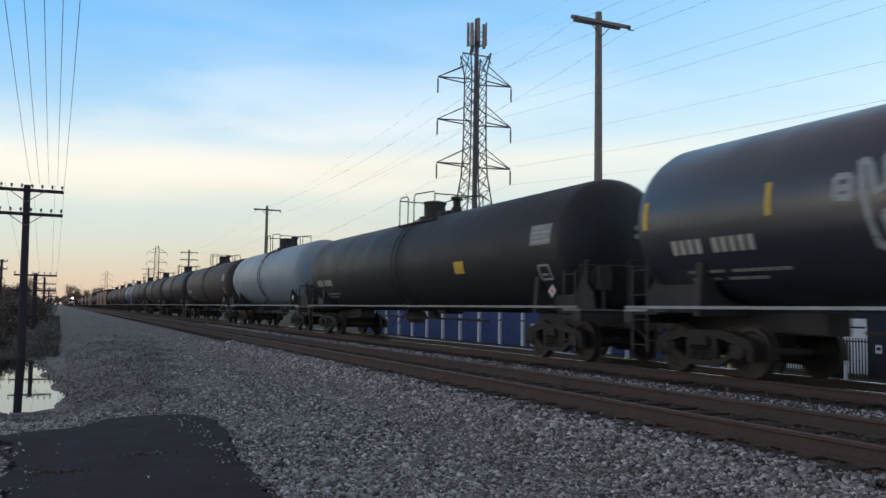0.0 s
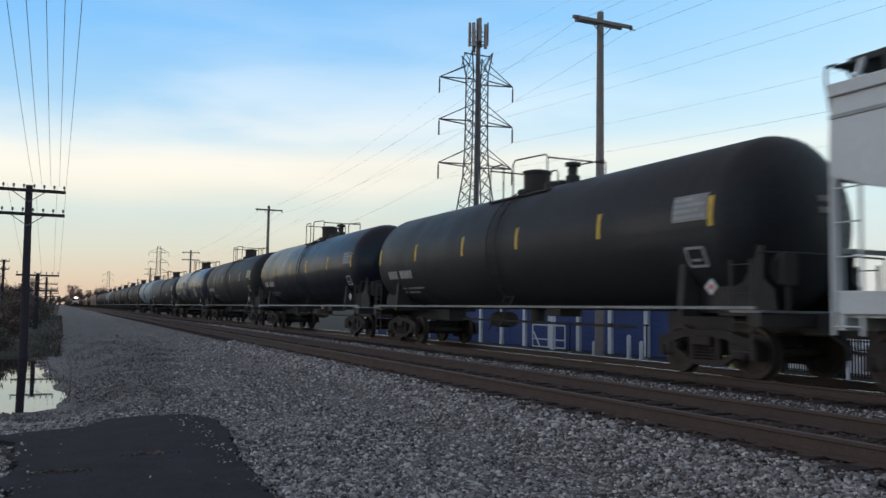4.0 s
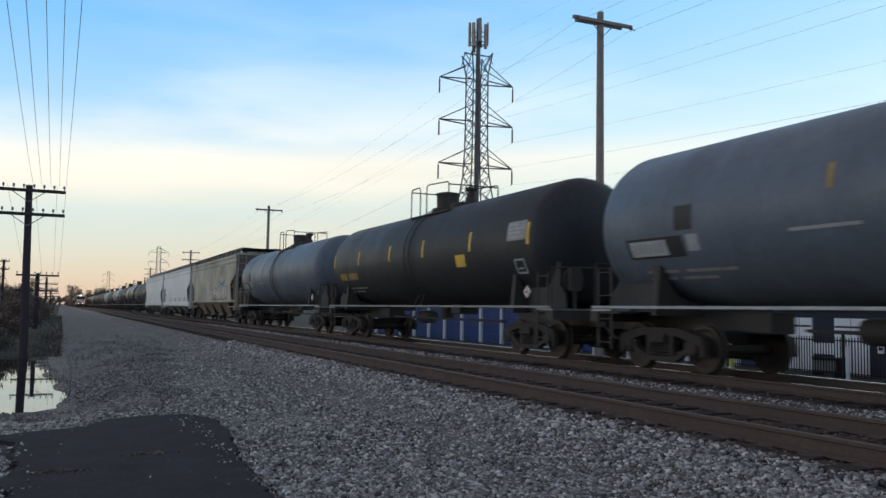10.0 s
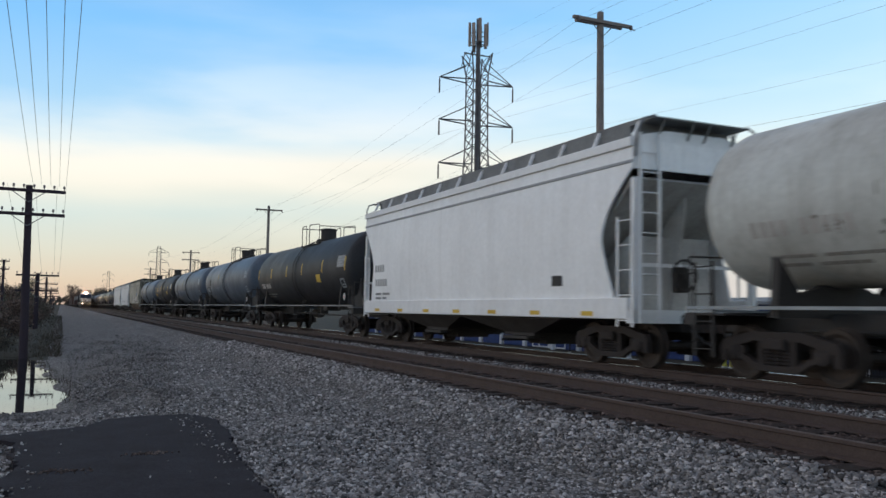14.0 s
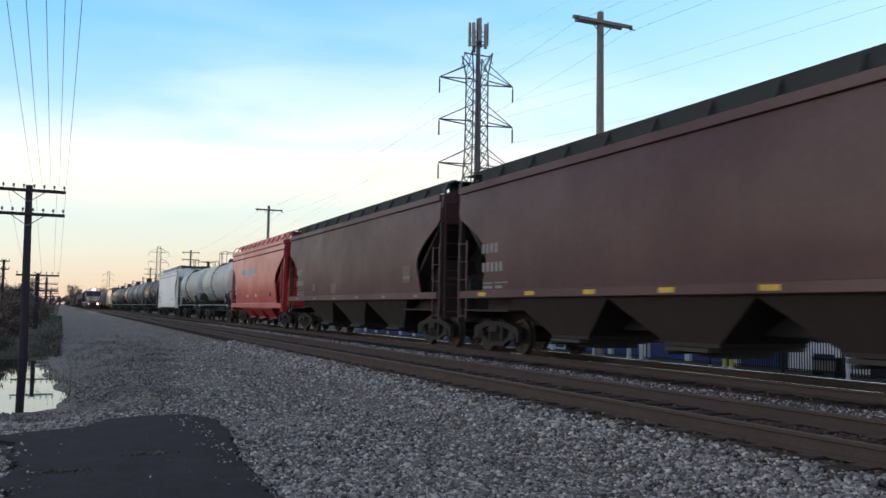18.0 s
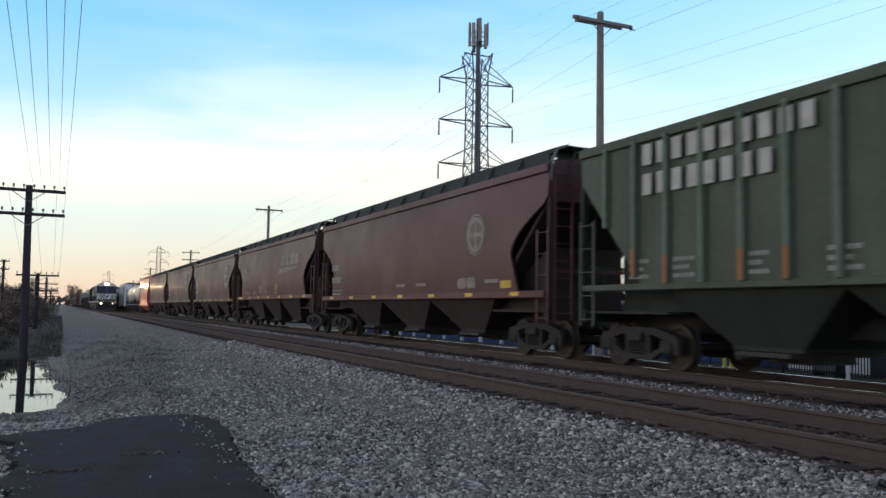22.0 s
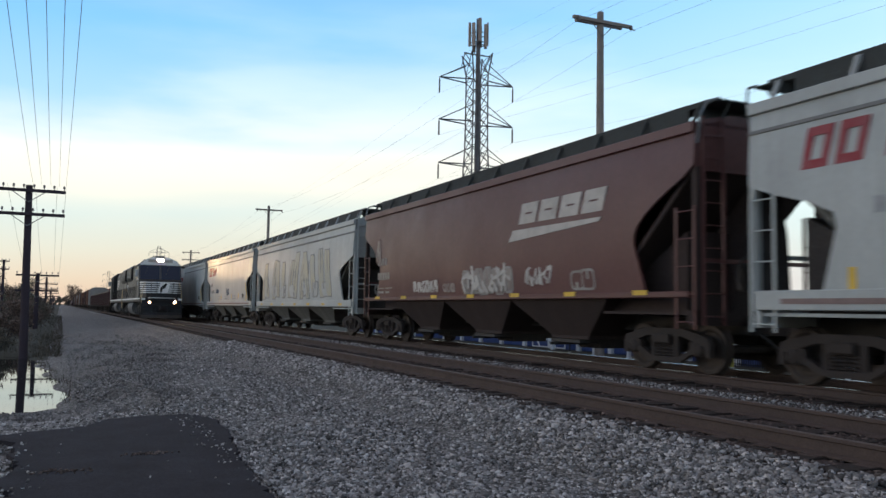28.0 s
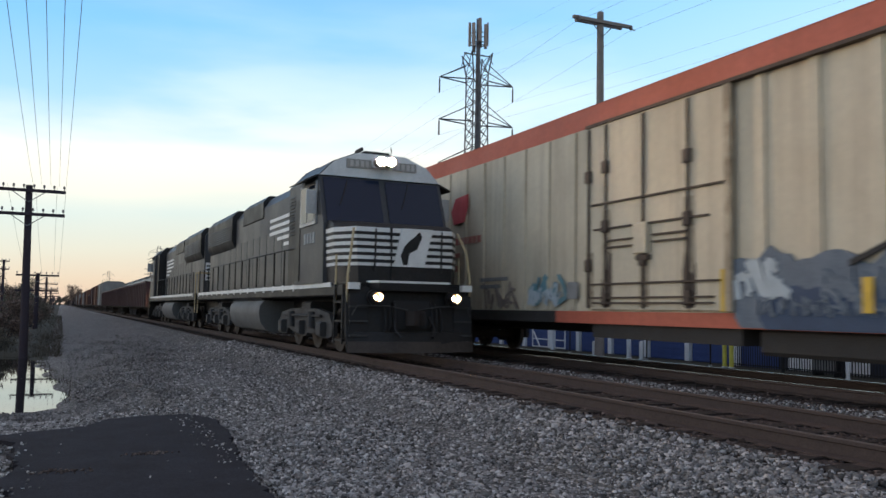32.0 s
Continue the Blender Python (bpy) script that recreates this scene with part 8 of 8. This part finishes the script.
def build_yard():
    storage_unit_row()
    iron_fence(24.6, 15.2, 25.7)
    bench(24.95, 21.35)
    for y in (26.92, 31.05, 37.4):
        bollard(24.6, y, 1.62, IRON, "tall black iron post by the blue wall", 0.035)
    bollard(24.2, 19.95, 1.15, WHITE_POST, "white steel post by the iron fence", 0.06)
    gate = thing("yard_gate", "white tubular steel yard gate with diagonal brace", "gate", (25.0, 38.5, -1.05))
    part("gate_frame", Shape().path([(0, 0, 0.12), (0, 3.4, 0.12), (0, 3.4, 1.35), (0, 0, 1.35), (0, 0, 0.12)], 0.04).tube((0, 0, 0.55), (0, 3.4, 0.55), 0.035), WHITE_POST, gate)
    part("gate_brace", Shape().tube((0, 3.3, 0.95), (0, 2.6, 0.12), 0.05), WHITE_POST, gate)
    part("gate_post", Shape().box(-0.1, 0.1, 1.1, 1.35, 0, 2.0), WHITE_POST, gate, smooth=False)
    for y in (26.0, 25.62):
        bollard(24.5, y, 1.35, YELLOW, "yellow steel bollard by the blue wall")
    for x, y, h in ((24.5, 32.24, 1.1), (24.5, 31.3, 0.85), (24.5, 35.04, 0.7)):
        bollard(x, y, h, PALE_WALL, "pale grey steel bollard by the blue wall", 0.11)


# ---------------------------------------------------------------- brush and trees




def leaf_mat(name, col):
    return paint(name, col, 0.8, vary=0.35, scale=2.5, dirt=0.3, bump=0.0, island=0.5)


def leaves(n, rx, ry, rz, zc, size, seed, clumps=14):
    """A crown of many small leaves gathered in uneven clumps."""
    rng = np.random.default_rng(seed)
    cen = rng.normal(0, 1, (clumps, 3))
    cen /= np.linalg.norm(cen, axis=1)[:, None]
    cen *= rng.uniform(0.35, 0.95, (clumps, 1))
    pick = rng.integers(0, clumps, n)
    p = cen[pick] + rng.normal(0, 0.24, (n, 3))
    p *= np.array([rx, ry, rz])
    p[:, 2] += zc
    u = rng.normal(0, 1, (n, 3))
    u /= np.linalg.norm(u, axis=1)[:, None]
    w = np.cross(u, rng.normal(0, 1, (n, 3)))
    w /= np.linalg.norm(w, axis=1)[:, None]
    s = size * rng.uniform(0.5, 1.3, (n, 1))
    s_ = Shape()
    quad = np.stack([p - u * s, p + w * s * 0.5, p + u * s, p - w * s * 0.5], 1)
    s_.v = [tuple(q) for q in quad.reshape(-1, 3)]
    s_.f = [(4 * i, 4 * i + 1, 4 * i + 2, 4 * i + 3) for i in range(n)]
    return s_


def raw_mesh(name, shape):
    me = bpy.data.meshes.new(name)
    me.from_pydata(shape.v, [], shape.f)
    me.materials.append(None)
    return me


def plant(name, label, category, at, size, variant, mat, group, tall=False):
    ob = thing(name, label, category, at, group, rz=(variant * 77 + at[1] * 13) % 360)
    key = ("crown", variant, tall)
    if key not in MESHES:
        MESHES[key] = raw_mesh("crown", leaves(2200, 1, 1, 0.85 if not tall else 1.1, 1.0 if not tall else 1.9, 0.075, 30 + variant))
    if ("limbs", variant, tall) not in MESHES:
        rng = random.Random(variant)
        s = Shape()
        top = 1.0 if not tall else 1.8
        if tall:
            s.tube((0, 0, -0.2), (0.03, 0.02, top * 0.8), 0.09, 8, 0.05)
        for i in range(9):
            a = rng.uniform(0, 6.28)
            z0 = rng.uniform(0.0, 0.2) if not tall else rng.uniform(0.6, 1.3)
            b = (0.45 * math.cos(a), 0.45 * math.sin(a), z0 + 0.6)
            s.tube((0.03 * math.cos(a), 0.03 * math.sin(a), z0 - 0.15), b, 0.035, 5, 0.02)
            s.tube(b, (0.85 * math.cos(a + 0.3), 0.85 * math.sin(a + 0.3), z0 + 1.0), 0.02, 4, 0.008)
        MESHES[("limbs", variant, tall)] = s.mesh("limbs")
    for nm, me, mt in (("trunk" if tall else "stems", MESHES[("limbs", variant, tall)], POLE_DARK), ("crown", MESHES[key], mat)):
        o = new(nm, me)
        o.material_slots[0].link = "OBJECT"
        o.material_slots[0].material = mt
        o.parent = ob
        o.scale = (size, size, size)
    return ob


def build_plants():
    rng = random.Random(17)
    green, brown, dark = leaf_mat("dark_green_leaves", (0.088, 0.088, 0.064)), leaf_mat("autumn_brown_leaves", (0.15, 0.108, 0.09)), leaf_mat("dull_olive_leaves", (0.105, 0.094, 0.076))
    for i in range(44):
        y = 39.0 + 1.9 * i + rng.uniform(-0.6, 0.6)
        deep = rng.uniform(0, 1) ** 1.4
        x = -1.6 - deep * (2.5 + 0.09 * y) - (0.3 if i < 6 else 0)
        sz = rng.uniform(0.75, 1.15) * (1.0 + 0.004 * (y - 35)) * (1.25 if deep > 0.4 else 0.95)
        plant("shrub", "dark tangled shrub on the bank behind the pond", "shrub", (x, y, -0.75), sz, i % 4, (green, dark, brown)[i % 3], "shrubs beside the pole line")
    for i in range(16):
        plant("shrub", "low dark shrub at the pond's edge", "shrub", (-2.2 - 1.5 * i + rng.uniform(-0.5, 0.5), 35.2 + rng.uniform(0, 1.2), -0.85), rng.uniform(0.3, 0.48), i % 4, (dark, green)[i % 2], "shrubs beside the pole line")
    for i in range(24):
        y = 240 + 24 * i + rng.uniform(-8, 8)
        plant("tree", "bare-topped brown tree far along the tracks", "tree", (rng.uniform(-14, -3) - 0.02 * y, y, -1.0), rng.uniform(2.2, 4.0), i % 3, (brown, dark)[i % 2], "trees far along the line", True)
    for i in range(18):
        y = 620 + 22 * i
        plant("tree", "brown tree beyond the far bend", "tree", (rng.uniform(-2, 30) + i * 1.4, y, -1.0), rng.uniform(3.0, 5.0), i % 3, (brown, dark)[i % 2], "trees far along the line", True)
    # far woods along the skyline
    parts_ = Shape()
    for i in range(150):
        q = leaves(26, 16, 16, rng.uniform(5, 10), 5.5, 3.4, 500 + i, 5)
        ox, oy = -420 + 6.4 * i + rng.uniform(-4, 4), 1500 + rng.uniform(-120, 120)
        parts_.add([(a + ox, b + oy, max(-1.0, c)) for a, b, c in q.v], q.f)
    ob = new("far_woods", raw_mesh("far_woods", parts_))
    ob.material_slots[0].link = "OBJECT"
    ob.material_slots[0].material = dark
    tagged(ob, "distant dark woods along the skyline", "woods", kind="stuff")
    # dry grass on the banks
    g = Shape()
    rr = np.random.default_rng(3)
    for _ in range(5200):
        if rr.uniform() < 0.45:
            x, y = 0.1 - rr.exponential(1.0), 33.0 + rr.exponential(6.0)
        elif rr.uniform() < 0.06:
            y = rr.uniform(17.5, 34)
            x = 0.12 - max(0, y - 20) * 0.075 + rr.uniform(0.0, 0.3)
        else:
            x, y = 0.2 - rr.exponential(0.5), rr.uniform(33, 120)
        z = ground_height(x, y)
        h, a = rr.uniform(0.04, 0.17), rr.uniform(0, 6.28)
        dx, dy = 0.012 * math.cos(a), 0.012 * math.sin(a)
        lx, ly = rr.normal(0, 0.06), rr.normal(0, 0.06)
        g.add([(x - dx, y - dy, z - 0.02), (x + dx, y + dy, z - 0.02), (x + lx, y + ly, z + h)], [(0, 1, 2)])
    ob = new("dry_grass", raw_mesh("dry_grass", g))
    ob.material_slots[0].link = "OBJECT"
    ob.material_slots[0].material = leaf_mat("dry_grass_blades", (0.075, 0.066, 0.052))
    tagged(ob, "dry dark grass along the pond banks", "grass", kind="stuff")


build_pole_line()
build_power_lines()
build_yard()
build_plants()

# ---------------------------------------------------------------- things that move


def far_shift(t):
    return 16.8127 * t - 0.001377 * t * t - 0.000172 * t ** 3


def near_front(t):
    """Lamp of the leading locomotive along the near track."""
    return 0.139214 * t * t - 20.42114 * t + 529.0744


def motions():
    times = [4 * i for i in range(9)]
    for car, y in TRAIN:
        walk(car, [(t, pose(FAR_X, y + far_shift(t), 0)) for t in times])
    for car, off, turn in NEAR_TRAIN:
        walk(car, [(t, pose(NEAR_X, near_front(t) + off, 0, 0, 0, turn)) for t in times])


motions()
